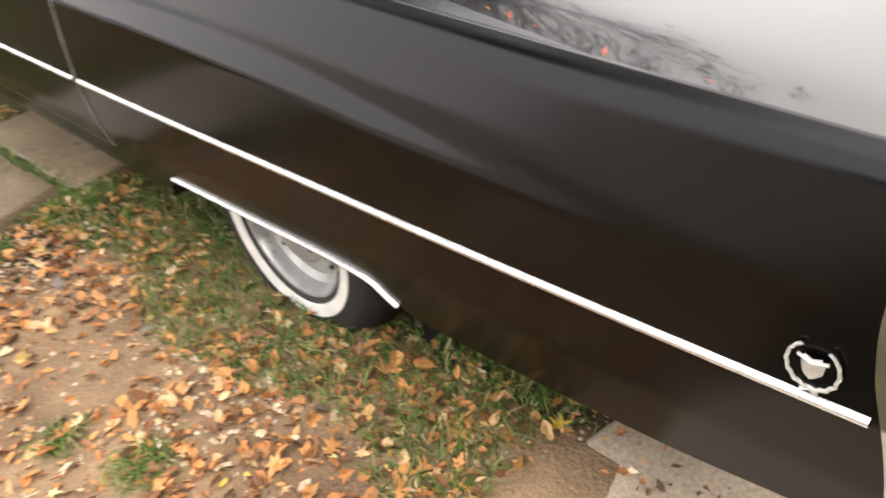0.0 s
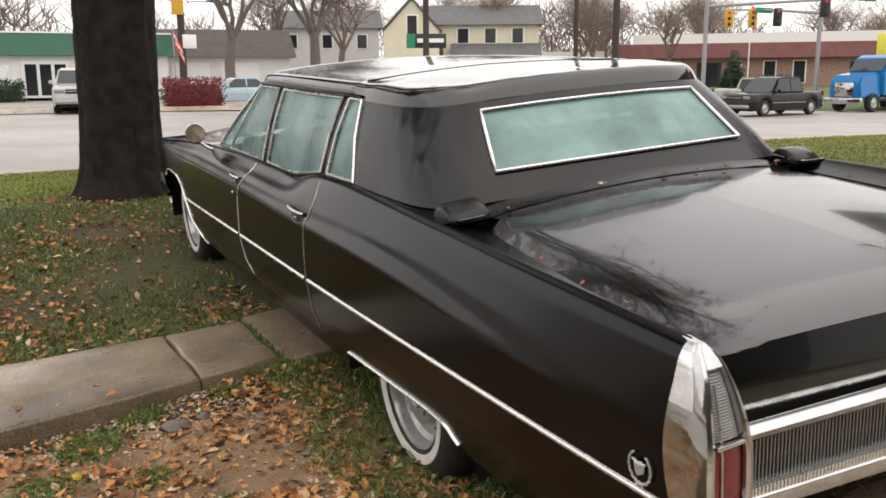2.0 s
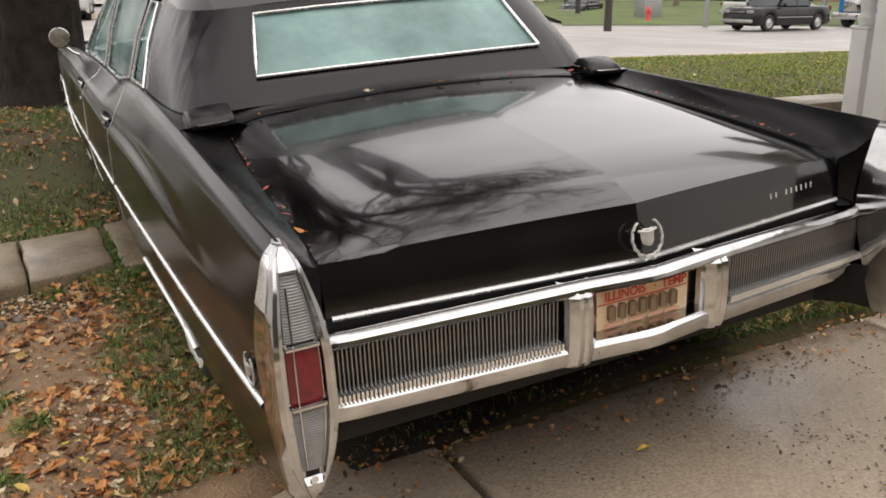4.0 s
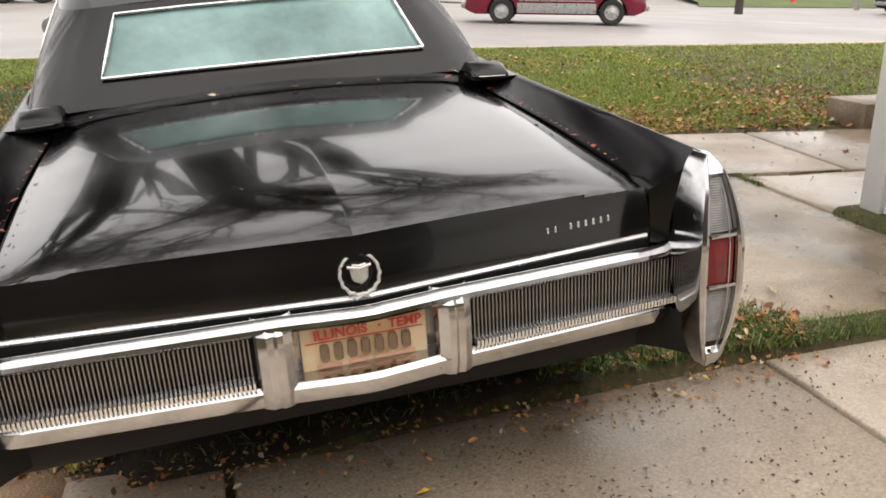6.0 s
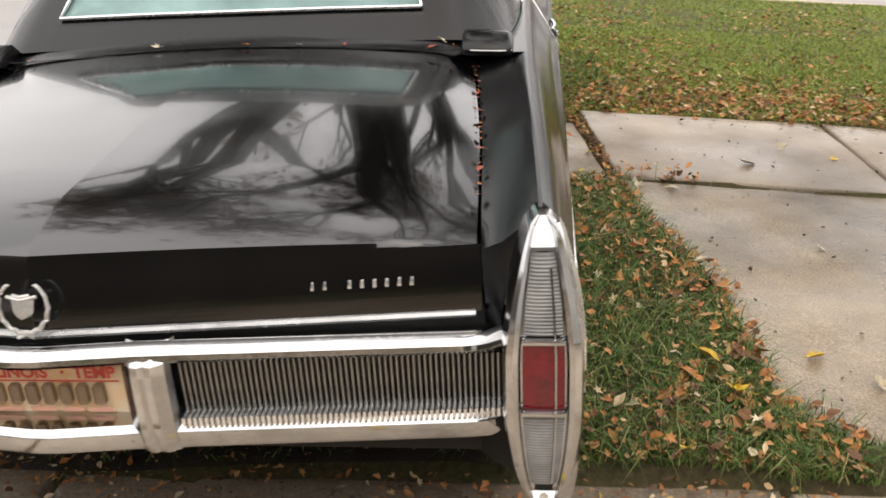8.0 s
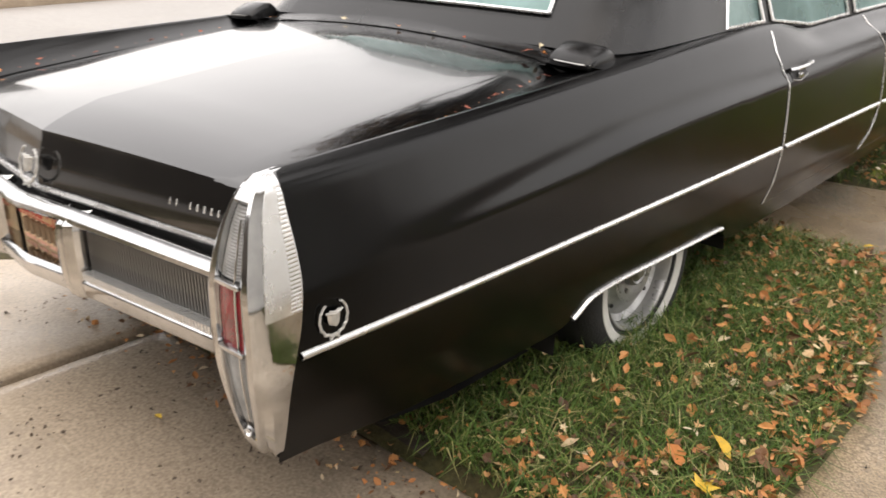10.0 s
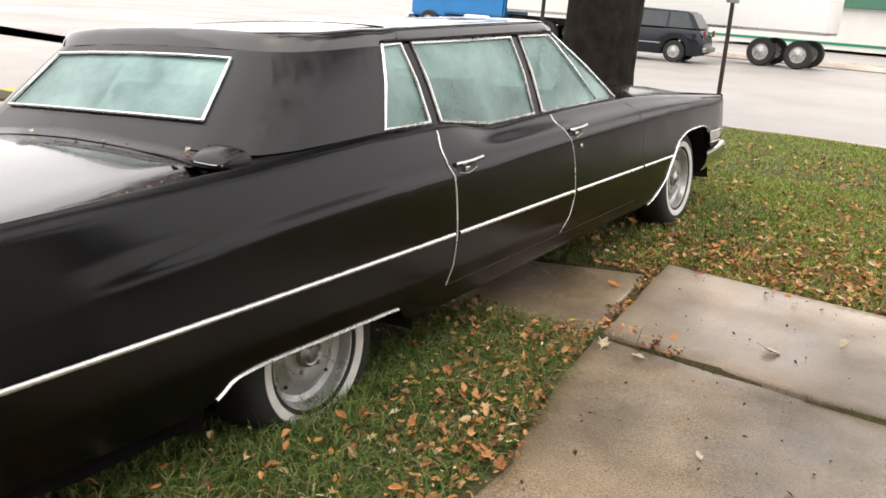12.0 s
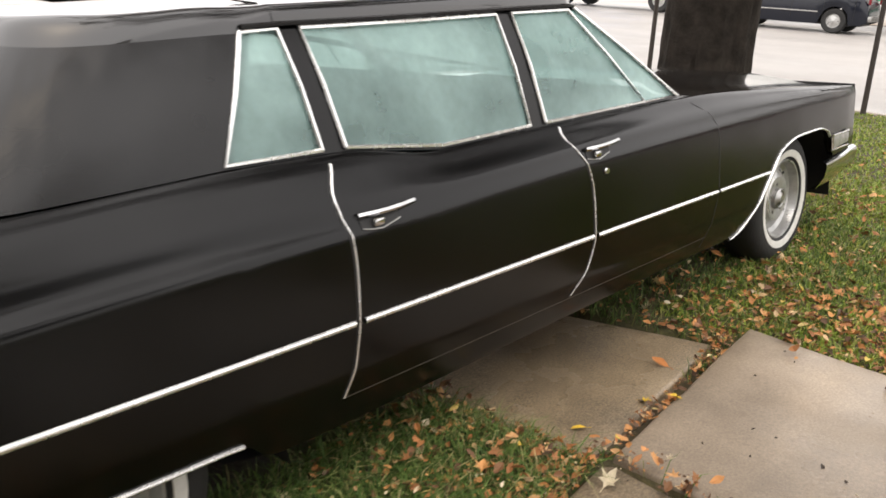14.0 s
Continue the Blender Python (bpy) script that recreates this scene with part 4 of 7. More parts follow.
def bar(section, x0, x1, n=40, drop=0.02):
    rows = []
    for x in np.linspace(x0, x1, n):
        sh = -drop * max(0, abs(x) - 0.2) / 0.62
        end = max(0.0, (abs(x) - 0.80) / 0.07)
        rows.append([(x, bumper_y(x) + dy + 0.03 * end * end, z + sh) for dy, z in section])
    bm = grid(rows, close_u=True)
    bm.verts.ensure_lookup_table()
    k = len(section)
    bm.faces.new([bm.verts[i] for i in range(k)])
    bm.faces.new([bm.verts[i] for i in range(len(bm.verts) - k, len(bm.verts))])
    return bm


bumper = part("rear_bumper", join(
    bar([(0.022, 0.772), (0.004, 0.774), (-0.002, 0.782), (0.0, 0.792), (0.008, 0.800), (0.022, 0.805), (0.036, 0.803), (0.046, 0.792), (0.085, 0.780), (0.085, 0.772)], -0.868, 0.868),
    bar([(0.050, 0.640), (0.014, 0.640), (0.004, 0.634), (0.0, 0.628), (0.004, 0.598), (0.010, 0.588), (0.03, 0.582), (0.085, 0.584), (0.085, 0.640)], -0.868, 0.868)), CHROME, car, "heavy chrome rear bumper with a hidden plate recess", sharp=30)
for s in (-1, 1):
    rows = []
    for z in np.linspace(0.588, 0.806, 16):
        t = (z - 0.588) / 0.218
        e = 0.012 * abs(t * 2 - 1) ** 4
        w = 0.004 * math.sin(math.pi * t)
        e += 0.030 * max(0.0, (t - 0.86) / 0.14) ** 2
        rows.append([(s * (0.2125 + x * (1 - 0.0 * t)), bumper_y(0.2125) + min(y + e, 0.07), z - 0.004 - (0.030 * t if y > 0.05 else 0.0)) for x, y in ((-0.046, 0.07), (-0.046, 0.016), (-0.040, 0.004), (-0.018 , -0.010 - w), (-0.004, -0.013 - w), (0.004, -0.007 - w), (0.020, -0.011 - w), (0.040, 0.002), (0.046, 0.016), (0.046, 0.07))])
    part("bumper_guard", grid(rows), CHROME, bumper, "upright faceted chrome bumper guard", sharp=18)
    cx = 0.565
    back_rows = [[(s * x, bumper_y(x) + 0.052, z - 0.02 * max(0, x - 0.2) / 0.62) for x in np.linspace(0.25, 0.87, 12)] for z in (0.62, 0.70, 0.775)]
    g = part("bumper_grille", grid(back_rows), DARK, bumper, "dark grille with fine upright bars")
    fin = join(box(0, 0.006, 0.0, 0.0030, 0.012, 0.118, 0.0), box(0, -0.006, -0.052, 0.0058, 0.040, 0.018, 0.0))
    for f in fin.faces:
        f.material_index = 1 if f.calc_center_median().z < -0.040 else 0
    fin_mesh = mesh_from("grille_bar", fin, [DULL, BRIGHT])
    for k in range(58):
        x = 0.270 + k * 0.0102
        ob = new("grille_bar", fin_mesh)
        ob.parent = g
        ob.location = (s * x, bumper_y(x) + 0.022, 0.704 - 0.02 * max(0, x - 0.2) / 0.62)

    # added dark sheet that fills the gap between bumper end and lamp housing
    rows = []
    for z in np.linspace(0.455, 0.60, 9):
        z = float(z)
        hw, yr = pod_hw(z), pod_rear(z)
        rows.append([(s * x, y, z) for x, y in ((POD_C - hw + 0.002, yr + 0.020), (POD_C - hw - 0.002, yr + 0.060), (POD_C - hw - 0.010, 0.050), (0.85, 0.105), (0.80, 0.150))])
    part("bumper_cheek", grid(rows), UNDER, bumper, "dark filler sheet beside the lamp housing")

# plate in its recess, with the number left as plain bars
recess = part("plate_recess", join(box(0, 0.034, 0.70, 0.36, 0.01, 0.15), box(0, -0.005, 0.612, 0.34, 0.07, 0.006)), DULL, bumper)
PAPER = material("printed_paper", (0.90, 0.60, 0.30), 0.55, var=0.2, color2=(0.92, 0.82, 0.62), scale=9, spec=0.3)
PRINT_RED = material("red_print", (0.62, 0.07, 0.05), 0.6, var=0.15)
PRINT_DARK = material("dark_print", (0.30, 0.21, 0.13), 0.6, var=0.2)
PRINT_PALE = material("pale_print", (0.84, 0.46, 0.32), 0.6, var=0.2)
rows = [[(x, 0.012 + 0.0025 * math.sin(x * 24 + 1) * (1 + (0.76 - z) * 4) + 0.004 * abs(x) / 0.15, z) for x in np.linspace(-0.152, 0.152, 25)] for z in np.linspace(0.614, 0.752, 9)]
plate = part("number_plate", grid(rows), PAPER, car, "orange and cream paper temporary plate behind the bumper")


def lettering(text, size, x, y, z, mat, parent, name):
    cu = bpy.data.curves.new(name, "FONT")
    cu.body, cu.size, cu.extrude, cu.align_x, cu.align_y = text, size, 0.0004, "CENTER", "CENTER"
    cu.offset = 0.0011
    tmp = bpy.data.objects.new(name, cu)
    scene.collection.objects.link(tmp)
    me = bpy.data.meshes.new_from_object(tmp.evaluated_get(bpy.context.evaluated_depsgraph_get()))
    bpy.data.objects.remove(tmp)
    me.materials.clear()
    me.materials.append(mat)
    ob = new(name, me)
    ob.parent = parent
    ob.matrix_local = Matrix.Translation((x, y, z)) @ Matrix.Rotation(radians(90), 4, "X")
    return ob


lettering("ILLINOIS", 0.034, -0.058, 0.004, 0.731, PRINT_RED, plate, "word")
lettering("TEMP", 0.034, 0.098, 0.004, 0.731, PRINT_RED, plate, "word")
part("dot", box(0.036, 0.005, 0.732, 0.006, 0.001, 0.006, 0.001), PRINT_RED, plate)
part("underline", box(0, 0.005, 0.7135, 0.285, 0.001, 0.003), PRINT_RED, plate)
for k in range(7):
    part("number_bar", box(-0.099 + k * 0.033, 0.0055, 0.684, 0.021, 0.001, 0.042, 0.006), PRINT_DARK, plate)
for k, (x, w) in enumerate(((-0.09, 0.06), (-0.02, 0.05), (0.04, 0.04), (0.095, 0.05))):
    part("small_print", box(x, 0.0052, 0.650, w, 0.001, 0.009), PRINT_PALE, plate)
    part("small_print", box(x + 0.008, 0.0052, 0.636, w * 0.7, 0.001, 0.005), PRINT_PALE, plate)
for x in (-0.085, 0.085):
    bm = lathe([(0.0, -0.003), (0.005, -0.002), (0.007, 0.001)], 10, "z")
    bmesh.ops.transform(bm, matrix=Matrix.Translation((x, 0.007, 0.631)) @ Matrix.Rotation(radians(90), 4, "X"), verts=bm.verts)
    part("plate_screw", bm, DULL, plate)

# ---- underside, valance, wheel wells ----
rows = [[(x, y, z) for x in np.linspace(-0.88, 0.88, 9)] for y, z in ((0.12, 0.62), (0.13, 0.53), (0.18, 0.44), (0.36, 0.315), (0.60, 0.275), (0.95, 0.27))]
part("rear_valance", grid(rows), UNDER, car)
rows = [[(x, y, z) for x in (-0.93, -0.6, 0, 0.6, 0.93)] for y, z in ((1.9, 0.34), (2.1, 0.30), (4.6, 0.28))]
part("floor_pan", grid(rows), UNDER, car)
part("floor_pan", grid([[(x, y, z) for x in (-0.62, 0, 0.62)] for y, z in ((0.9, 0.36), (2.0, 0.34), (4.5, 0.32), (6.0, 0.40))]), UNDER, car)
for s in (-1, 1):
    for yc, top in ((1.55, 0.74), (5.35, 0.75)):
        rows = [[(s * x, yc + math.cos(a) * 0.55, 0.25 + math.sin(a) * (top - 0.25)) for x in (0.60, 0.75, 0.93)] for a in np.linspace(0, math.pi, 14)]
        part("wheel_well", join(grid(rows), grid([[(s * 0.60, yc + u, z) for u in (-0.55, 0.55)] for z in (0.25, top)])), UNDER, car)


# ---- wheels ----
def wheel(sign, y, x):
    hub = new("wheel")
    hub.parent = car
    hub.matrix_local = Matrix.Translation((sign * x, y, 0.33)) @ Matrix.Scale(sign, 4, (1, 0, 0))
    tagged(hub, "silver steel wheel with a whitewall tyre")
    tyre = [(0.208, -0.005), (0.215, 0.004), (0.224, 0.010), (0.262, 0.016), (0.30, 0.012), (0.325, -0.002), (0.342, -0.025), (0.350, -0.05), (0.352, -0.10), (0.350, -0.15), (0.342, -0.175), (0.31, -0.21), (0.21, -0.19)]
    t = part("tyre", lathe(tyre, 56), RUBBER, hub, "worn black tyre")
    part("whitewall", lathe([(0.2235, 0.0095), (0.225, 0.0125), (0.242, 0.0160), (0.259, 0.0178), (0.2605, 0.0155)], 56), WHITEWALL, t, "cream whitewall band")
    rim = [(0.211, -0.004), (0.207, 0.004), (0.200, 0.002), (0.193, -0.012), (0.186, -0.040), (0.165, -0.052), (0.135, -0.040), (0.118, -0.024), (0.105, -0.022), (0.075, -0.030), (0.05, -0.034), (0.0, -0.034)]
    r = part("rim", lathe(rim, 48), RIM, hub, "silver painted steel rim")
    part("hub_cap", lathe([(0.056, -0.034), (0.054, -0.012), (0.046, -0.006), (0.040, -0.010), (0.030, -0.004), (0.024, 0.002), (0.0, 0.004)], 28), DULL, r, "small dull centre cap")
    for k in range(5):
        a = 2 * math.pi * k / 5 + 0.4
        bm = lathe([(0.0, -0.020), (0.008, -0.021), (0.010, -0.032)], 8)
        bmesh.ops.translate(bm, verts=bm.verts, vec=(0, math.cos(a) * 0.078, math.sin(a) * 0.078))
        part("wheel_nut", bm, DULL, r)
    for k in range(4):
        a = math.pi / 2 * k + 0.75 + (0.2 if y > 3 else 0.0)
        bm = lathe([(0.0, -0.0355), (0.007, -0.0355), (0.0072, -0.042)], 10)
        bmesh.ops.translate(bm, verts=bm.verts, vec=(0, math.cos(a) * 0.150, math.sin(a) * 0.150))
        part("vent_hole", bm, DARK, r)
    return hub


for s in (-1, 1):
    wheel(s, 1.55, 0.893)
    wheel(s, 5.35, 0.888)


# ---- bonnet, cowl and nose ----
def bonnet():
    rows = []
    for y in np.linspace(4.30, 6.18, 24):
        zr, xr = ridge_z(y), ridge_x(y)
        t = (y - 4.3) / 1.88
        row = []
        for k in range(-12, 13):
            u = k / 12
            a = abs(u)
            dome = 0.058 * (1 - min(1, max(0, a - 0.30) / 0.35)) ** 1.0 * (1 - 0.35 * t)
            dip = -0.012 * math.exp(-((a - 0.80) / 0.10) ** 2)
            z = zr + dome + dip + 0.006 * (1 - a) + (0.0 if a < 0.97 else -0.003)
            if y < 4.55:
                z -= 0.03 * (1 - (y - 4.3) / 0.25) * (1 - a)
            row.append((u * xr * 0.999, y, z))
        rows.append(row)
    return grid(rows)


part("bonnet", bonnet(), DECK, car, "black bonnet with a raised centre", sharp=40)
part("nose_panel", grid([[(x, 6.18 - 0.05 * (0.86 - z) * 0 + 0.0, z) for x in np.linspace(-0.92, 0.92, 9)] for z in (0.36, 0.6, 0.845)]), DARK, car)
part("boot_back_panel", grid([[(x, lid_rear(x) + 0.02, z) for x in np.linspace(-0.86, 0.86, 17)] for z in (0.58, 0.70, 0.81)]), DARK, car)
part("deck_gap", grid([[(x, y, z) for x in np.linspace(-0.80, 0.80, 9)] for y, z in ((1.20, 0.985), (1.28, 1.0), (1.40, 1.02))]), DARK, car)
for s in (-1, 1):
    rows = []
    for y in np.linspace(5.655, 6.25, 10):
        w = 0.01 + 0.02 * (y - 5.65)
        rows.append([(s * (smooth_side(min(y, 6.19), z) + o), y, z) for z, o in ((0.325, -0.03), (0.335, 0.006), (0.40, 0.018), (0.455, 0.020), (0.478, 0.014), (0.488, -0.01))])
    part("front_bumper_end", grid(rows), CHROME, car, "chrome end of the front bumper")
    lamp = part("side_lamp", grid([[on_side(s, y, z, 0.010) for y in np.linspace(5.735, 6.02, 8)] for z in np.linspace(0.545, 0.617, 5)]), CLEAR_LENS, car, "clear side lamp in the front wing")
    part("lamp_frame", tube([on_side(s, y, z, 0.008) for y, z in ((5.73, 0.54), (5.73, 0.62), (6.02, 0.605), (6.03, 0.525), (5.73, 0.54))], 0.006, 6), CHROME, lamp)
    # block-like vinyl caps at the foot of the rear pillars
    pr = [(0.0, 0.0), (-0.004, 0.010), (0.003, 0.024), (0.03, 0.040), (0.075, 0.056), (0.10, 0.056), (0.117, 0.042), (0.122, 0.0)]
    ends = ((0.0, 0.70, 0.012), (0.04, 0.95, 0.004), (0.10, 1.0, 0.0), (0.5, 1.02, -0.002), (0.88, 0.96, 0.001), (0.96, 0.86, 0.006), (1.0, 0.6, 0.016))
    rows = [[(s * (0.705 + 0.150 * u), 1.225 + a * (1 - pull * 3) + pull, 1.040 - 0.006 * u + b * tall) for a, b in pr] for u, tall, pull in ends]
    bm = grid(rows, close_u=True)
    bm.verts.ensure_lookup_table()
    bm.faces.new([bm.verts[k] for k in range(8)]), bm.faces.new([bm.verts[k] for k in range(48, 56)])
    part("cap_edge", tube([(s * (0.712 + 0.138 * u), 1.222 + 0.012 * (2 * u - 1) ** 4, 1.054 - 0.006 * u) for u in np.linspace(0, 1, 9)], 0.003, 5), DULL, car)
    part("pillar_cap", bm, VINYL, car, "small padded black vinyl cap", sharp=60)
    part("deck_seam", tube([(s * 0.70, 1.268, 1.046), (s * 0.4, 1.258, 1.06), (0, 1.252, 1.068)], 0.0012, 5), VINYL, car)

# round mirror on the driver's side
mirror = part("door_mirror", lathe([(0.0, -0.04), (0.026, -0.036), (0.043, -0.018), (0.048, 0.0), (0.045, 0.003), (0.0, 0.003)], 24), CHROME, car, "round chrome door mirror on a short arm")
mirror.matrix_local = Matrix.Translation((-1.02, 4.23, 1.075)) @ Matrix.Scale(1.25, 4) @ Matrix.Rotation(radians(-100), 4, "Z")
part("mirror_arm", join(tube([(-0.03, 0.0, -0.03), (-0.02, 0.05, -0.075), (-0.02, 0.09, -0.095)], 0.009, 8)), CHROME, mirror)

# ---- inside: two bench seats, dashboard, wheel ----
def bench(y, z, back, name):
    seat = part(name, join(box(0, y + 0.22, z, 1.32, 0.50, 0.16, 0.05), box(0, 0, 0, 1.32, 0.14, 0.52, 0.05, Matrix.Translation((0, y - 0.05, z + back)) @ Matrix.Rotation(radians(-10), 4, "X"))), SEAT, car, "grey upholstered bench seat")
    return seat


bench(3.22, 0.60, 0.30, "front_seat")
bench(2.02, 0.62, 0.32, "rear_seat")
part("parcel_shelf", box(0, 1.62, 1.045, 1.4, 0.42, 0.02, 0.005), SEAT, car)
part("dashboard", box(0, 4.15, 0.93, 1.5, 0.22, 0.18, 0.05), SEAT, car)
part("headlining", grid([[(x, y, 1.385 + 0.02 * (1 - (x / 0.7) ** 2)) for x in np.linspace(-0.6, 0.6, 7)] for y in (1.85, 2.5, 3.55)]), SEAT, car)
bm = tube([(0.19 * math.cos(a), 0.19 * math.sin(a), 0) for a in np.linspace(0, 2 * math.pi, 25)], 0.012, 6)
bmesh.ops.transform(bm, matrix=Matrix.Translation((-0.38, 3.80, 0.97)) @ Matrix.Rotation(radians(62), 4, "X"), verts=bm.verts)
part("steering_wheel", bm, DARK, car)

# ---- materials of the surroundings ----
BARK = material("dark_bark", (0.034, 0.028, 0.023), 0.95, spec=0.15, var=0.65, scale=6, bump=1.0, bscale=28, fine=0.3)
TWIG = material("grey_twigs", (0.16, 0.135, 0.12), 0.9, var=0.3, scale=2)
BROWN_TWIG = material("brown_twigs", (0.20, 0.155, 0.125), 0.9, var=0.3, scale=2)
WHITE_WALL = material("white_wall_paint", (0.72, 0.71, 0.68), 0.6, var=0.12, scale=0.8)
CREAM_WALL = material("cream_siding", (0.66, 0.62, 0.47), 0.6, var=0.1, scale=0.7)
GREY_WALL = material("pale_grey_siding", (0.58, 0.58, 0.56), 0.6, var=0.12, scale=0.7)
SIDING = material("white_lap_siding", (0.74, 0.74, 0.72), 0.45, var=0.12, scale=3, per_piece=0.05)
GREEN_ROOF = material("green_metal_roof", (0.035, 0.14, 0.085), 0.45, var=0.2, scale=1.2)
MAROON_ROOF = material("maroon_roof_panels", (0.16, 0.055, 0.05), 0.7, var=0.3, scale=1.5)
GREY_ROOF = material("grey_shingles", (0.13, 0.13, 0.13), 0.85, var=0.35, scale=2.5)
BROWN_ROOF = material("brown_shingles", (0.085, 0.07, 0.06), 0.85, var=0.35, scale=2.5)
BRICK = material("tan_brick", (0.36, 0.23, 0.17), 0.8, var=0.4, scale=5, fine=0.3)
DARK_GLASS = material("dark_pane", (0.022, 0.025, 0.028), 0.08, var=0.3)
POLE_GREY = material("galvanised_steel", (0.32, 0.32, 0.32), 0.5, metal=0.4, var=0.2)
POLE_DARK = material("dark_timber_pole", (0.055, 0.045, 0.04), 0.9, var=0.3)
SIGN_GREEN = material("green_sign", (0.01, 0.22, 0.11), 0.4, var=0.1)
SIGN_BLACK = material("black_sign", (0.015, 0.018, 0.018), 0.4, var=0.2)
SIGNAL_YELLOW = material("signal_yellow", (0.62, 0.36, 0.03), 0.5, var=0.15)
YELLOW_PAINT = material("yellow_kerb_paint", (0.66, 0.42, 0.05), 0.6, var=0.3, scale=9)
SIGN_WHITE = material("white_sign", (0.78, 0.78, 0.76), 0.4, var=0.06)
LAMP_RED = material("red_signal_lens", (0.6, 0.02, 0.02), 0.3, var=0.1)


def leaf_material(name, stops, rough=0.6, trans=0.25):
    """Leaf colours picked leaf by leaf."""
    m = bpy.data.materials.new(name)
    m.use_nodes = True
    n, l = m.node_tree.nodes, m.node_tree.links
    p = n["Principled BSDF"]
    p.inputs["Roughness"].default_value = rough
    p.inputs["Specular IOR Level"].default_value = 0.35
    geo = n.new("ShaderNodeNewGeometry")
    ramp = n.new("ShaderNodeValToRGB")
    ramp.color_ramp.interpolation = "LINEAR"
    els = ramp.color_ramp.elements
    while len(els) < len(stops):
        els.new(0.5)
    for e, (at, c) in zip(els, stops):
        e.position, e.color = at, (*c, 1)
    l.new(geo.outputs["Random Per Island"], ramp.inputs["Fac"])
    tc = n.new("ShaderNodeTexCoord")
    nz = n.new("ShaderNodeTexNoise")
    nz.inputs["Scale"].default_value = 22
    l.new(tc.outputs["Object"], nz.inputs["Vector"])
    mr = n.new("ShaderNodeMapRange")
    mr.inputs["To Min"].default_value, mr.inputs["To Max"].default_value = 0.65, 1.3
    l.new(nz.outputs["Fac"], mr.inputs["Value"])
    vm = n.new("ShaderNodeVectorMath")
    vm.operation = "SCALE"
    l.new(ramp.outputs["Color"], vm.inputs[0]), l.new(mr.outputs[0], vm.inputs["Scale"])
    l.new(vm.outputs[0], p.inputs["Base Color"])
    return m


GRASS = leaf_material("grass_blades", [(0.0, (0.040, 0.082, 0.015)), (0.45, (0.090, 0.160, 0.030)), (0.78, (0.165, 0.225, 0.050)), (0.92, (0.27, 0.26, 0.10)), (1.0, (0.42, 0.35, 0.17))])
LAWN = leaf_material("lawn_blades", [(0.0, (0.120, 0.185, 0.020)), (0.5, (0.235, 0.325, 0.042)), (0.82, (0.33, 0.375, 0.065)), (1.0, (0.40, 0.33, 0.12))])
LEAVES = leaf_material("fallen_leaves", [(0.0, (0.09, 0.052, 0.030)), (0.25, (0.22, 0.105, 0.046)), (0.52, (0.48, 0.200, 0.066)), (0.78, (0.57, 0.285, 0.100)), (0.93, (0.56, 0.40, 0.22)), (0.97, (0.68, 0.58, 0.42)), (1.0, (0.62, 0.44, 0.05))])
HEDGE_LEAF = leaf_material("red_hedge_leaves", [(0.0, (0.055, 0.008, 0.010)), (0.6, (0.15, 0.018, 0.022)), (1.0, (0.22, 0.045, 0.035))])
EVERGREEN = leaf_material("evergreen_sprays", [(0.0, (0.010, 0.022, 0.010)), (0.7, (0.022, 0.045, 0.018)), (1.0, (0.04, 0.065, 0.025))])
PEBBLE = leaf_material("pebbles", [(0.0, (0.16, 0.105, 0.065)), (0.4, (0.34, 0.245, 0.155)), (0.8, (0.48, 0.37, 0.25)), (1.0, (0.62, 0.54, 0.43))], 0.8)
DRY_TWIG_LEAF = leaf_material("last_leaves", [(0.0, (0.10, 0.05, 0.02)), (1.0, (0.26, 0.15, 0.06))])


# ---- trees ----
def branches(rnd, start, direction, length, radius, depth, out, spread=0.6, leaves=None, sprays=0):
    steps = 4 if depth > 1 else 3
    pts = [Vector(start)]
    d = Vector(direction).normalized()
    for _ in range(steps):
        d = (d + Vector((rnd.uniform(-1, 1), rnd.uniform(-1, 1), rnd.uniform(-0.35, 0.75))) * 0.22).normalized()
        pts.append(pts[-1] + d * length / steps)
    out.append((pts, radius, radius * (0.55 if depth > 0 else 0.25), 7 if depth > 2 else (5 if depth > 0 else 3)))
    if depth == 0:
        if leaves is not None:
            leaves.append(pts[-1])
        for _ in range(sprays):
            e = pts[-1] + (d + Vector((rnd.uniform(-1, 1), rnd.uniform(-1, 1), rnd.uniform(-0.3, 1))) * 0.8) * length * 0.7
            out.append(([pts[rnd.randint(1, steps)], e], radius * 0.6, radius * 0.3, 3))
        return
    for k in range(rnd.choice((3, 3, 4))):
        at = pts[rnd.randint(2, steps)]
        side = Vector((rnd.uniform(-1, 1), rnd.uniform(-1, 1), rnd.uniform(-0.25, 0.6)))
        branches(rnd, at, d * (1 - spread) + side * spread, length * rnd.uniform(0.58, 0.8), radius * rnd.uniform(0.42, 0.6), depth - 1, out, spread, leaves, sprays)


def leaf_cards(points, size, rnd, per=1):
    verts, faces = [], []
    for p in points:
        for _ in range(per):
            c = Vector(p) + Vector((rnd.uniform(-1, 1), rnd.uniform(-1, 1), rnd.uniform(-1, 1))) * size * 1.5
            a = Vector((rnd.uniform(-1, 1), rnd.uniform(-1, 1), rnd.uniform(-1, 1))).normalized()
            b = a.orthogonal().normalized()
            s = size * rnd.uniform(0.6, 1.2)
            k = len(verts)
            verts += [c - a * s, c + b * s * 0.55, c + a * s, c - b * s * 0.55 + a.cross(b) * s * 0.2]
            faces.append((k, k + 1, k + 2, k + 3))
    return verts, faces


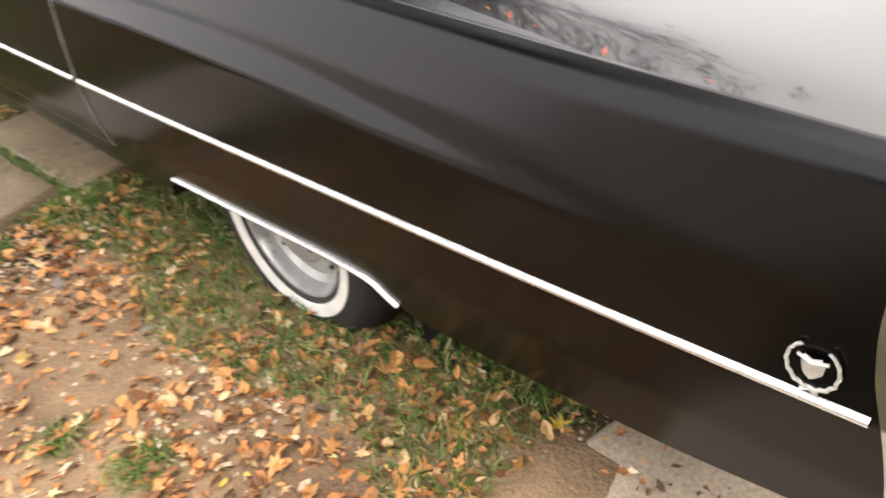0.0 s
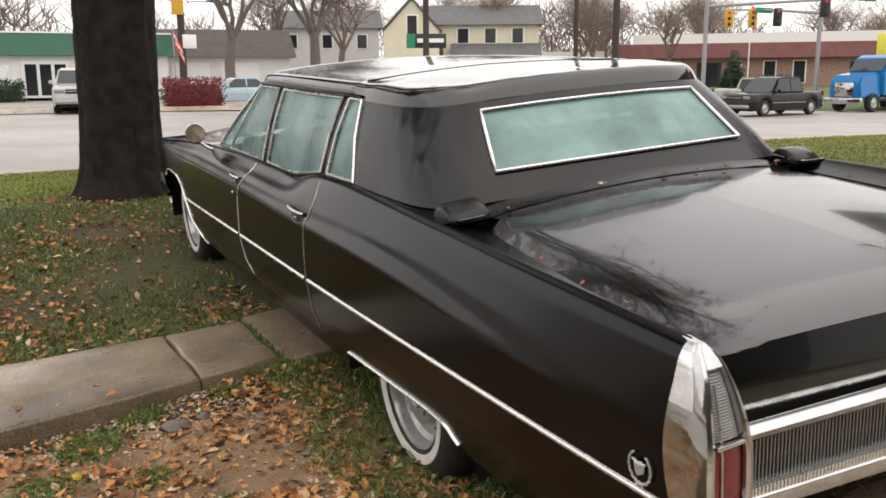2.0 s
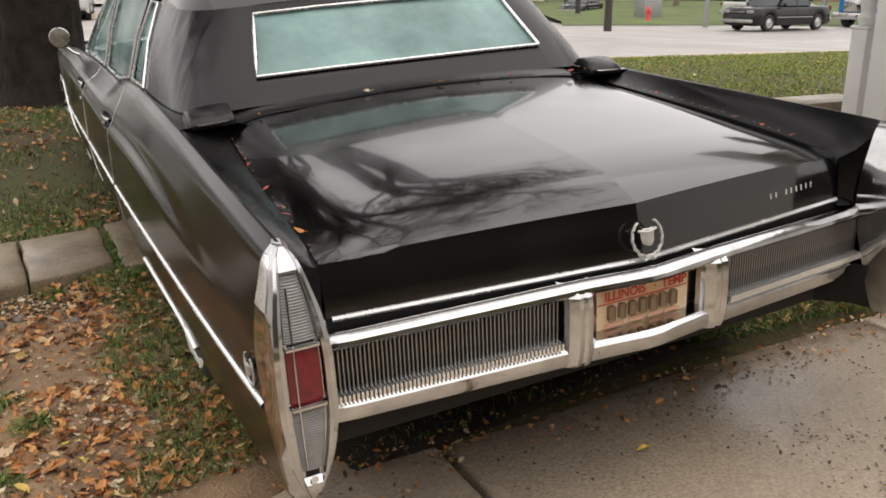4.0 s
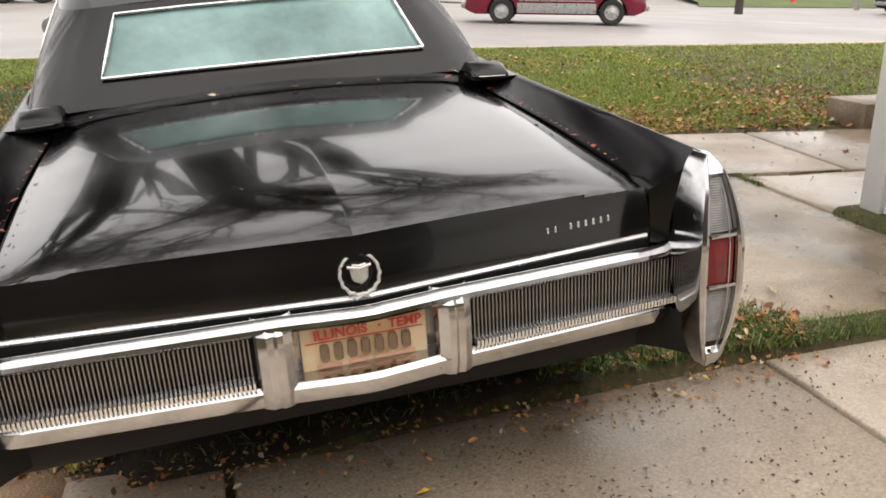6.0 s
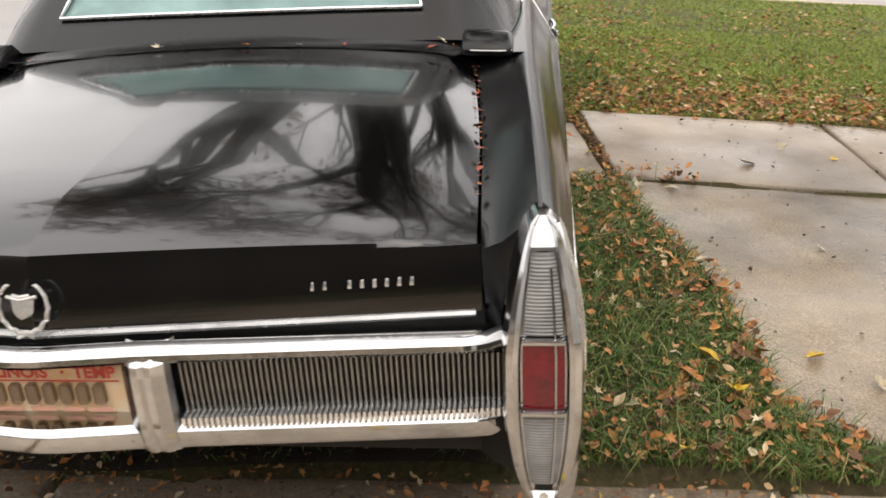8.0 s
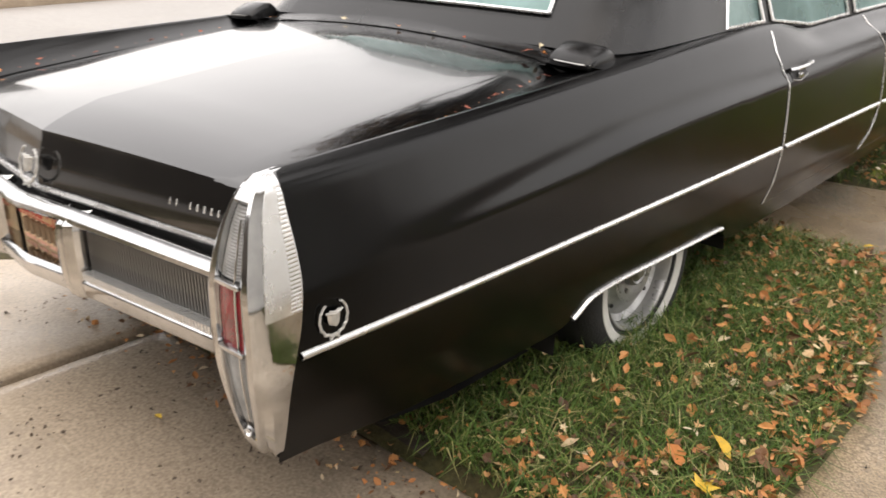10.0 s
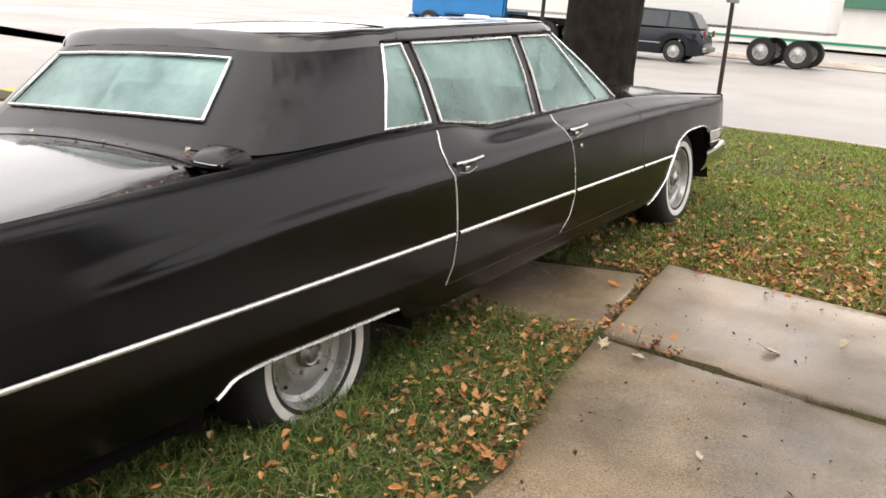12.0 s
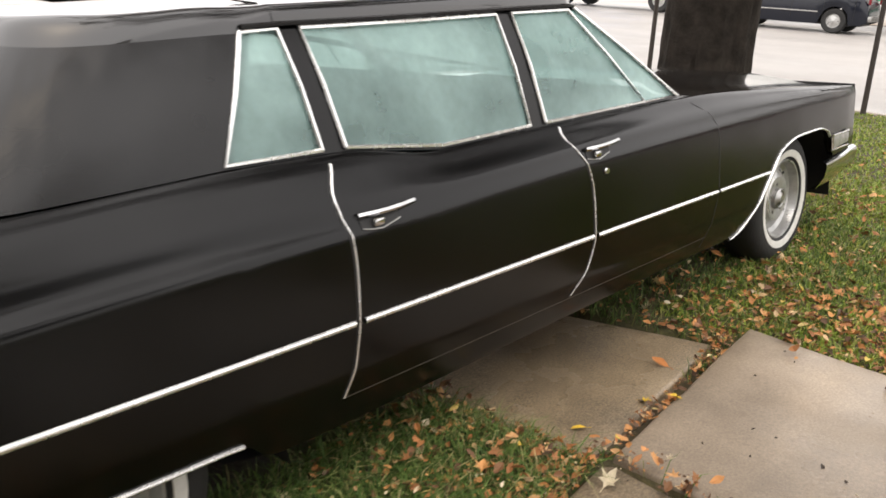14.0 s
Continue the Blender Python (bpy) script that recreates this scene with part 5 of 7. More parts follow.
def plain_mesh(name, verts, faces, mat, smooth=False):
    me = bpy.data.meshes.new(name)
    me.from_pydata([tuple(v) for v in verts], [], faces)
    me.materials.append(mat)
    if smooth:
        me.polygons.foreach_set("use_smooth", [True] * len(me.polygons))
    return me


def bare_tree(x, y, z, tall, seed, label, trunk_r=0.3, depth=4, twig_mat=None, spread=0.6):
    rnd = random.Random(seed)
    tree = empty("tree", Matrix.Translation((x, y, z)), label, "tree", group="bare trees across the road")
    trunk_h = tall * 0.3
    pts = [Vector((0, 0, -0.2)), Vector((rnd.uniform(-0.1, 0.1), 0, trunk_h * 0.5)), Vector((rnd.uniform(-0.2, 0.2), rnd.uniform(-0.2, 0.2), trunk_h))]
    t = part("trunk", tube(pts, trunk_r * 1.15, 9, taper=trunk_r * 0.8), twig_mat or TWIG, tree)
    out = []
    for k in range(5):
        a = 2 * math.pi * k / 5 + rnd.uniform(-0.4, 0.4)
        branches(rnd, pts[-1] - Vector((0, 0, rnd.uniform(0, trunk_h * 0.2))), (math.cos(a) * 0.6, math.sin(a) * 0.6, 1.0), tall * rnd.uniform(0.22, 0.3), trunk_r * 0.5, depth - 1, out, spread, None, 4)
    part("crown", join(*[tube(p, r, s, taper=q) for p, r, q, s in out]) if len(out) < 60 else fast_tubes(out), twig_mat or TWIG, tree, "bare spreading branches and twigs")
    return tree


def fast_tubes(items):
    verts, faces = [], []
    for pts, r0, r1, sides in items:
        base = len(verts)
        n = len(pts)
        for i, p in enumerate(pts):
            d = (pts[min(i + 1, n - 1)] - pts[max(i - 1, 0)]).normalized()
            ref = Vector((0, 0, 1)) if abs(d.z) < 0.9 else Vector((1, 0, 0))
            a = d.cross(ref).normalized()
            b = a.cross(d)
            r = r0 + (r1 - r0) * i / (n - 1)
            for k in range(sides):
                t = 2 * math.pi * k / sides
                verts.append(p + (a * math.cos(t) + b * math.sin(t)) * r)
        for i in range(n - 1):
            for k in range(sides):
                j = (k + 1) % sides
                faces.append((base + i * sides + k, base + i * sides + j, base + (i + 1) * sides + j, base + (i + 1) * sides + k))
    bm = bmesh.new()
    me = bpy.data.meshes.new("tmp")
    me.from_pydata([tuple(v) for v in verts], [], faces)
    bm.from_mesh(me)
    bpy.data.meshes.remove(me)
    return bm


def great_tree(x, y):
    """The large lawn tree: a flared, furrowed trunk and limbs that start above the view."""
    z0 = height(x, y)
    rnd = random.Random(5)
    tree = empty("tree", Matrix.Translation((x, y, z0)), "large lawn tree with a thick dark furrowed trunk", "tree")
    rad = curve([(-0.3, 0.62), (0.0, 0.50), (0.12, 0.435), (0.35, 0.385), (0.8, 0.36), (1.6, 0.36), (2.4, 0.40), (2.9, 0.43), (3.2, 0.36)])
    rows = []
    for z in np.concatenate([np.linspace(-0.3, 0.5, 14), np.linspace(0.56, 3.2, 42)]):
        row = []
        for k in range(72):
            a = 2 * math.pi * k / 72
            r = rad(z)
            r += 0.035 * noise.noise((math.cos(a) * 1.6, math.sin(a) * 1.6, z * 0.5))
            r += 0.055 * abs(noise.noise((math.cos(a) * 8.5, math.sin(a) * 8.5, z * 0.8))) + 0.012 * noise.noise((math.cos(a) * 18, math.sin(a) * 18, z * 5))
            r += 0.16 * max(0, math.cos(a * 3 + 0.8)) ** 3 * max(0, 0.25 - z)
            row.append((r * math.cos(a) + 0.01 * z, r * math.sin(a), z))
        rows.append(row)
    part("trunk", grid(rows, close_u=True), BARK, tree, "dark furrowed bark with a flared foot", sharp=80)
    out, ends = [], []
    for k in range(7):
        a = 2 * math.pi * k / 7 + rnd.uniform(-0.3, 0.3)
        branches(rnd, (0.04, 0, 2.75 + 0.15 * (k % 3)), (math.cos(a), math.sin(a), 0.95), rnd.uniform(3.4, 4.2), 0.25, 5, out, 0.55, ends, 1)
    part("crown", fast_tubes(out), BARK, tree, "bare dark limbs and twigs")
    rnd.shuffle(ends)
    v, f = leaf_cards(ends[:2600], 0.12, rnd, 4)
    ob = new("last_leaves", plain_mesh("last_leaves", v, f, DRY_TWIG_LEAF))
    ob.parent = tree


great_tree(-1.0, 8.02)


# ---- the house beside the drive: lap siding, corner board, porch post, step ----
def lathe_at(x, y, profile):
    bm = lathe(profile, 16, "z")
    bmesh.ops.translate(bm, verts=bm.verts, vec=(x, y, 0))
    return bm


house = empty("house", Matrix.Translation((3.16, 1.94, 0.04)), "white house with lap siding, corner boards and a porch", "house")
part("wall", box(3.6, -4.0, 1.35, 7.0, 7.86, 3.0), WHITE_WALL, house)
part("foundation", box(3.58, -4.0, -0.05, 7.1, 7.95, 0.5), CONCRETE, house)
board = mesh_from("siding_board", grid([[(0.10, u, 0.13), (0.074, u, 0.128), (0.062, u, 0.0), (0.10, u, 0.0)] for u in (-7.8, -0.14)]), SIDING)
board_n = mesh_from("siding_board", grid([[(u, -0.10, 0.13), (u, -0.068, 0.128), (u, -0.056, 0.0), (u, -0.10, 0.0)] for u in (0.2, 7.0)]), SIDING)
for k in range(21):
    for me in (board, board_n):
        ob = new("siding_board", me)
        ob.parent = house
        ob.location = (0, 0, 0.22 + k * 0.125)
part("corner_board", box(0.095, -0.06, 1.50, 0.11, 0.15, 2.7, 0.006), SIDING, house, "white painted corner board")
part("roof", grid([[(x, y, z) for y in (-8.6, 0.5)] for x, z in ((-0.35, 2.82), (3.6, 4.5), (7.6, 2.82))]), GREY_ROOF, house)
part("soffit", grid([[(x, y, 2.84) for y in (-8.6, 0.5)] for x in (-0.33, 0.1)]), WHITE_WALL, house)
post = part("porch_post", join(box(1.68, 1.37, 0.62, 0.15, 0.15, 1.0, 0.012), lathe_at(1.68, 1.37, [(0.062, 1.14), (0.072, 1.20), (0.052, 1.24), (0.066, 1.32), (0.058, 1.8), (0.050, 2.2), (0.064, 2.30), (0.052, 2.36), (0.060, 2.46)]), box(1.68, 1.37, 1.12, 0.17, 0.17, 0.03, 0.01), box(1.68, 1.37, 0.16, 0.19, 0.19, 0.10, 0.01)), SIDING, house, "white turned porch post")
part("porch_beam", box(3.7, 1.37, 2.57, 4.2, 0.16, 0.24, 0.01), SIDING, house)
part("porch_floor", box(4.6, 0.66, 0.16, 4.6, 1.2, 0.30, 0.02), CONCRETE, house)
part("step", box(2.22, 2.16, 0.28, 0.9, 0.45, 0.32, 0.02), CONCRETE_DARK, house, "worn dark concrete step")
part("porch_roof", grid([[(x, y, z) for x in (0.9, 7.2)] for y, z in ((-0.6, 3.05), (1.65, 2.72))]), GREY_ROOF, house)


# ---- vehicles on and beside the road ----
def prism(profile, half_width, taper=0.0, z_ref=None, bevel=0.05):
    """A side profile of (y, z) drawn out to both sides, narrowing upwards by taper."""
    zs = [z for _, z in profile]
    lo, hi = min(zs), max(zs)
    rows = []
    for sx in (-1, 1):
        rows.append([(sx * (half_width - taper * (z - lo) / (hi - lo)), y, z) for y, z in profile])
    bm = bmesh.new()
    a = [bm.verts.new(p) for p in rows[0]]
    b = [bm.verts.new(p) for p in rows[1]]
    n = len(profile)
    for i in range(n):
        k = (i + 1) % n
        bm.faces.new((a[i], a[k], b[k], b[i]))
    bm.faces.new(a[::-1]), bm.faces.new(b)
    bmesh.ops.recalc_face_normals(bm, faces=bm.faces)
    if bevel:
        bmesh.ops.bevel(bm, geom=bm.edges[:], offset=bevel, segments=2, affect="EDGES", clamp_overlap=True)
    return bm


ROAD_TYRE = mesh_from("tyre", lathe([(0.19, 0.0), (0.22, 0.012), (0.30, 0.012), (0.33, -0.02), (0.335, -0.16), (0.31, -0.2), (0.2, -0.2)], 24), RUBBER)
ROAD_RIM = mesh_from("rim", lathe([(0.20, -0.004), (0.185, -0.002), (0.17, -0.03), (0.06, -0.02), (0.03, 0.0), (0.0, 0.002)], 20), RIM)


def car_body(body, wheels, half, wheel_r):
    """A lofted body shell: rounded shoulders, plan tapered at both ends, and open wheel arches."""
    crown = sorted([(y, z) for y, z in body if z > 0.45])
    top_z = lambda y: float(np.interp(y, [p[0] for p in crown], [p[1] for p in crown]))
    front, rear = max(y for y, _ in body), min(y for y, _ in body)
    r = wheel_r + 0.055

    def low(y):
        z = 0.27 + 0.12 * max(0.0, (abs(y - (front + rear) / 2) - (front - rear) / 2 + 0.35) / 0.35) ** 2
        for w in wheels:
            if abs(y - w) < r:
                z = max(z, wheel_r + math.sqrt(r * r - (y - w) ** 2))
        return z
    rows = []
    for y in np.linspace(rear, front, 74):
        y = float(y)
        end = max(0.0, max(y - front + 0.55, rear + 0.55 - y) / 0.55)
        w, t, b = half * (1 - 0.13 * end * end), top_z(y), low(y)
        t = max(t - 0.05 * end ** 4, b + 0.04)
        side = [(0.955, b), (0.985, b + (t - b) * 0.2), (1.0, b + (t - b) * 0.5), (0.985, b + (t - b) * 0.78), (0.95, t - (t - b) * 0.08), (0.88, t - 0.008), (0.55, t + 0.012), (0.0, t + 0.02)]
        rows.append([(-w * u, y, z) for u, z in side] + [(w * u, y, z) for u, z in side[-2::-1]])
    bm = grid(rows)
    bm.verts.ensure_lookup_table()
    n = len(rows[0])
    bm.faces.new([bm.verts[k] for k in range(n)])
    bm.faces.new([bm.verts[k] for k in range(len(bm.verts) - n, len(bm.verts))])
    return bm


def vehicle(name, m, label, paint, body, cabin, wheels, half=0.9, wheel_r=0.335, taper=0.16, group="", windows=(), band=None):
    """body and cabin: side profiles with y ahead; wheels: where the axles stand."""
    v = empty(name, m, label, "car", group)
    part("body", car_body(body, wheels, half, wheel_r), paint, v, sharp=45)
    part("cabin", prism(cabin, half - 0.06, taper, bevel=0.07), paint, v, sharp=50)
    zs = [z for _, z in cabin]
    lo, hi = min(zs), max(zs)
    front, rear = max(y for y, _ in body), min(y for y, _ in body)
    for s in (-1, 1):
        for y0, y1, y2, y3 in windows:
            za, zb = lo + 0.08, hi - 0.09
            xa = half - 0.06 - taper * (za - lo) / (hi - lo) + 0.006
            xb = half - 0.06 - taper * (zb - lo) / (hi - lo) + 0.006
            part("side_window", grid([[(s * xa, y0, za), (s * xa, y1, za)], [(s * xb, y2, zb), (s * xb, y3, zb)]]), PLAIN_GLASS, v)
            part("door_seam", tube([(s * (half + 0.001), y0 - 0.03, 0.42), (s * (half * 0.995), y0 - 0.04, lo - 0.12), (s * (half * 0.96), y0 - 0.04, lo - 0.03)], 0.006, 4), DARK, v)
        for y in wheels:
            w = new("wheel")
            w.parent = v
            w.matrix_local = Matrix.Translation((s * (half - 0.02), y, wheel_r)) @ Matrix.Scale(s, 4, (1, 0, 0)) @ Matrix.Scale(wheel_r / 0.335, 4)
            for nm, me in (("tyre", ROAD_TYRE), ("rim", ROAD_RIM)):
                ob = new(nm, me)
                ob.parent = w
            r = wheel_r + 0.06
            part("wheel_well", grid([[(s * x, y + math.cos(a) * r, wheel_r + math.sin(a) * r) for x in (half - 0.36, half - 0.05)] for a in np.linspace(-0.1, math.pi + 0.1, 14)]), DARK, v)
        part("door_mirror", box(s * (half + 0.06), windows[0][1] - 0.10, lo + 0.12, 0.16, 0.09, 0.14, 0.03), paint, v)
        part("side_moulding", tube([(s * (half + 0.004), y, 0.62) for y in (wheels[1] + wheel_r + 0.12, 0.0, wheels[0] - wheel_r - 0.12)], 0.018, 6, flat=0.5), DULL, v)
        if band:
            part("lower_band", grid([[(s * (half + 0.004 - 0.03 * (z < 0.4)), y, z) for y in np.linspace(wheels[1] + wheel_r + 0.08, wheels[0] - wheel_r - 0.08, 9)] for z in (0.30, 0.42, 0.56)]), band, v, "silver lower band")
        zf = float(np.interp(front - 0.25, [p[0] for p in sorted(body) if p[1] > 0.45], [p[1] for p in sorted(body) if p[1] > 0.45]))
        part("head_lamp", box(s * (half * 0.68), front - 0.03, zf - 0.16, 0.36, 0.08, 0.13, 0.025), CLEAR_LENS, v)
        part("tail_lamp", box(s * (half * 0.80), rear + 0.03, zf - 0.02, 0.16, 0.08, 0.22, 0.025), RED_LENS, v)
    part("grille", box(0, front - 0.005, zf - 0.17, half * 0.9, 0.05, 0.17, 0.02), DARK, v)
    part("grille_bar", box(0, front + 0.022, zf - 0.17, half * 0.86, 0.02, 0.025, 0.006), CHROME, v)
    part("bumper", box(0, front + 0.02, 0.46, half * 1.74, 0.16, 0.17, 0.05), DULL, v)
    part("rear_bumper", box(0, rear - 0.02, 0.48, half * 1.74, 0.16, 0.17, 0.05), DULL, v)
    part("under_tray", box(0, (front + rear) / 2, 0.30, half * 1.5, (front - rear) * 0.9, 0.10), DARK, v)
    part("windscreen", grid([[(x * (half - 0.16), cabin_front(cabin, lo + 0.07) + 0.014, lo + 0.07) for x in (-1, 1)], [(x * (half - taper - 0.10), cabin_front(cabin, hi - 0.10) + 0.014, hi - 0.10) for x in (-1, 1)]]), PLAIN_GLASS, v)
    part("rear_window", grid([[(x * (half - 0.16), cabin_back(cabin, lo + 0.10) - 0.014, lo + 0.10) for x in (-1, 1)], [(x * (half - taper - 0.10), cabin_back(cabin, hi - 0.10) - 0.014, hi - 0.10) for x in (-1, 1)]]), PLAIN_GLASS, v)
    return v


def cabin_front(c, z):
    (y0, z0), (y1, z1) = c[0], c[1]
    return y0 + (y1 - y0) * (z - z0) / (z1 - z0)


def cabin_back(c, z):
    (y0, z0), (y1, z1) = c[-1], c[-2]
    return y0 + (y1 - y0) * (z - z0) / (z1 - z0)


def car_paint(name, color):
    return material(name, color, 0.14, var=0.1, scale=1.5, spec=0.35)


def place(x, y, heading, size=1.0):
    return Matrix.Translation((x, y, road_z(x, y))) @ Matrix.Rotation(radians(heading), 4, "Z") @ Matrix.Scale(size, 4)


SEDAN = dict(body=[(2.25, 0.35), (2.3, 0.62), (2.1, 0.78), (1.0, 0.92), (-1.5, 0.97), (-2.2, 0.9), (-2.3, 0.6), (-2.25, 0.35), (-2.0, 0.25), (2.0, 0.25)],
             cabin=[(1.05, 0.9), (0.25, 1.38), (-0.2, 1.45), (-0.9, 1.42), (-1.7, 0.95)], wheels=(1.4, -1.35), windows=((-0.25, 0.85, -0.25, 0.3), (-1.35, -0.32, -0.85, -0.32)))
VAN = dict(body=[(2.3, 0.35), (2.38, 0.65), (2.25, 0.85), (1.5, 1.02), (-2.2, 1.05), (-2.38, 0.95), (-2.4, 0.5), (-2.3, 0.32), (-2.0, 0.27), (2.0, 0.27)],
           cabin=[(1.6, 1.0), (0.65, 1.62), (0.2, 1.72), (-1.9, 1.72), (-2.3, 1.0)], wheels=(1.5, -1.4), windows=((0.0, 1.3, 0.0, 0.7), (-1.1, -0.08, -1.1, -0.08), (-2.1, -1.18, -1.85, -1.18)))
PICKUP = dict(body=[(2.75, 0.45), (2.8, 0.85), (2.65, 1.02), (1.3, 1.1), (-2.7, 1.1), (-2.8, 0.6), (-2.7, 0.5), (2.5, 0.42)],
              cabin=[(1.25, 1.05), (0.65, 1.72), (0.2, 1.80), (-1.0, 1.80), (-1.25, 1.05)], wheels=(1.75, -1.75), windows=((-0.1, 1.0, -0.1, 0.6), (-1.05, -0.2, -0.9, -0.2)))
SUV = dict(body=[(2.3, 0.4), (2.38, 0.8), (2.2, 1.02), (1.2, 1.12), (-2.1, 1.15), (-2.35, 0.9), (-2.38, 0.5), (-2.2, 0.38), (2.1, 0.35)],
           cabin=[(1.25, 1.08), (0.6, 1.66), (0.1, 1.75), (-1.8, 1.70), (-2.2, 1.1)], wheels=(1.42, -1.42), windows=((-0.1, 1.0, -0.1, 0.62), (-1.05, -0.18, -1.05, -0.18), (-1.95, -1.13, -1.7, -1.13)))

vehicle("minivan", place(9.3, 19.7, 245, 0.94), "maroon minivan with a silver lower band on the road", car_paint("maroon_paint", (0.16, 0.012, 0.028)), half=0.92, band=RIM, **VAN)
vehicle("pickup", place(33.5, 31.2, 96, 1.06), "black pickup truck waiting on the road", car_paint("black_green_paint", (0.004, 0.006, 0.006)), half=0.95, wheel_r=0.38, **PICKUP)
vehicle("pickup", place(43.0, 41.0, 206), "silver pickup truck on the far side of the road", car_paint("silver_paint", (0.42, 0.42, 0.40)), half=0.93, wheel_r=0.37, **PICKUP)
vehicle("suv", place(-9.1, 30.0, 96), "dark blue sport utility car on the road", car_paint("dark_blue_paint", (0.009, 0.011, 0.018)), half=0.94, wheel_r=0.37, **SUV)
vehicle("suv", place(1.45, 37.5, 172), "silver parked car facing the road", car_paint("pale_silver_paint", (0.45, 0.45, 0.43)), half=0.92, wheel_r=0.35, **SUV)
vehicle("sedan", place(9.6, 44.5, 96), "pale blue parked sedan behind a hedge", car_paint("pale_blue_paint", (0.38, 0.48, 0.55)), half=0.88, **SEDAN)
vehicle("sedan", place(35.0, 50.0, 125), "black sedan parked across the road", car_paint("black_sedan_paint", (0.012, 0.012, 0.014)), half=0.88, **SEDAN)


def semi(m, label, tall=2.7):
    """A tractor with a long white box trailer; y ahead."""
    t = empty("truck", m, label, "truck")
    blue = car_paint("blue_truck_paint", (0.012, 0.16, 0.42))
    part("bonnet", prism([(3.4, 0.75), (3.45, 1.55), (3.2, 1.95), (1.5, 2.15), (1.5, 0.75)], 0.95, 0.12, bevel=0.08), blue, t)
    part("cab", prism([(1.6, 0.9), (1.6, 2.15), (1.1, 2.85), (0.6, 3.05), (-1.5, 3.1), (-1.5, 0.9)], 1.12, 0.1, bevel=0.08), blue, t, "bright blue truck cab")
    part("windscreen", grid([[(x, y, z) for x in (-0.95, 0.95)] for y, z in ((1.64, 2.18), (1.14, 2.82))]), PLAIN_GLASS, t)
    part("grille", box(0, 3.46, 1.2, 1.1, 0.06, 0.75, 0.02), CHROME, t)
    part("bumper", box(0, 3.5, 0.6, 2.2, 0.2, 0.35, 0.05), CHROME, t)
    part("fuel_tank", box(0, -0.2, 0.75, 2.35, 1.4, 0.5, 0.15), CHROME, t)
    part("chassis", box(0, -3.0, 0.95, 0.9, 9.0, 0.25), DARK, t)
    for s in (-1, 1):
        part("side_window", grid([[(s * 1.13, y, z) for y in (0.35, 1.35)] for z in (2.1, 2.7)]), PLAIN_GLASS, t)
    for y in (2.35, -2.2, -3.5) + (-12.2, -13.5):
        for s in (-1, 1):
            w = new("wheel")
            w.parent = t
            w.matrix_local = Matrix.Translation((s * 1.1, y, 0.5)) @ Matrix.Scale(s * 1.5, 4, (1, 0, 0)) @ Matrix.Diagonal((1, 1.5, 1.5, 1))
            for nm, me in (("tyre", ROAD_TYRE), ("rim", ROAD_RIM)):
                ob = new(nm, me)
                ob.parent = w
    part("trailer_box", box(0, -8.0, 1.30 + tall / 2, 2.5, 12.6, tall, 0.04), SIGN_WHITE, t, "plain white trailer box")
    part("trailer_rim", box(0, -8.0, 1.32 + tall, 2.54, 12.64, 0.08, 0.02), DULL, t)
    part("trailer_sill", box(0, -8.0, 1.27, 2.52, 12.5, 0.1), DULL, t)
    for x in (-0.7, 0.7):
        part("landing_leg", box(x, -4.9, 0.7, 0.15, 0.15, 1.1), DULL, t)
    return t


semi(place(42.6, 31.8, 95), "blue lorry with a low pale trailer on the road", 1.25)
semi(place(-17.8, 33.8, 90), "blue lorry with a long white trailer on the road")


# ---- buildings across the road ----
def house_box(name, m, w, d, h, wall, label):
    b = empty(name, m, label, "building")
    part("wall", box(0, d / 2, h / 2, w, d, h), wall, b)
    return b


def window(b, x, z, w, h, y=-0.02, frame_mat=None, panes=1):
    f = part("window", box(x, y - 0.0, z, w + 0.16, 0.08, h + 0.16, 0.01), frame_mat or SIGN_WHITE, b)
    for k in range(panes):
        part("pane", box(x - w / 2 + w * (k + 0.5) / panes, y - 0.03, z, w / panes - 0.06, 0.05, h - 0.02), DARK_GLASS, f)


def facing(x, y, yaw, z=0.25):
    """Stands at (x, y) with its front, its -y side, turned by yaw."""
    return Matrix.Translation((x, y, z)) @ Matrix.Rotation(radians(yaw), 4, "Z")


b = house_box("shop_building", facing(-3.5, 57.0, -3), 24.0, 12.0, 2.5, WHITE_WALL, "low white shop with a green metal roof band")
part("roof", prism([(-0.5, 2.45), (-0.35, 3.75), (12.0, 3.9), (12.2, 2.45)], 12.3, 0.1, bevel=0.02), GREEN_ROOF, b, "green metal roof band")
part("roof_edge", box(0, -0.36, 3.78, 24.5, 0.12, 0.10), SIGN_WHITE, b)
for x in (-8, -5.5, 9.0):
    window(b, x, 1.5, 1.8, 1.2)
dr = part("door", box(5.0, -0.04, 1.08, 2.6, 0.1, 2.15), SIGN_WHITE, b)
for x in (4.2, 5.0, 5.8):
    part("pane", box(x, -0.1, 1.05, 0.62, 0.04, 1.8), DARK_GLASS, dr)
part("wall_sign", box(2.6, -0.05, 1.45, 0.9, 0.06, 0.9, 0.02), SIGN_WHITE, b)
part("sign_disc", lathe([(0.0, -0.02), (0.34, -0.02), (0.36, 0.0)], 24, "z"), car_paint("sign_blue", (0.03, 0.2, 0.45)), b).matrix_local = Matrix.Translation((2.6, -0.09, 1.45)) @ Matrix.Rotation(radians(90), 4, "X")
part("wall_sign", box(1.0, -0.05, 1.6, 1.4, 0.06, 0.35, 0.02), SIGN_GREEN, b)
part("wall_band", box(0, -0.03, 0.35, 24, 0.05, 0.15), SIGN_GREEN, b)

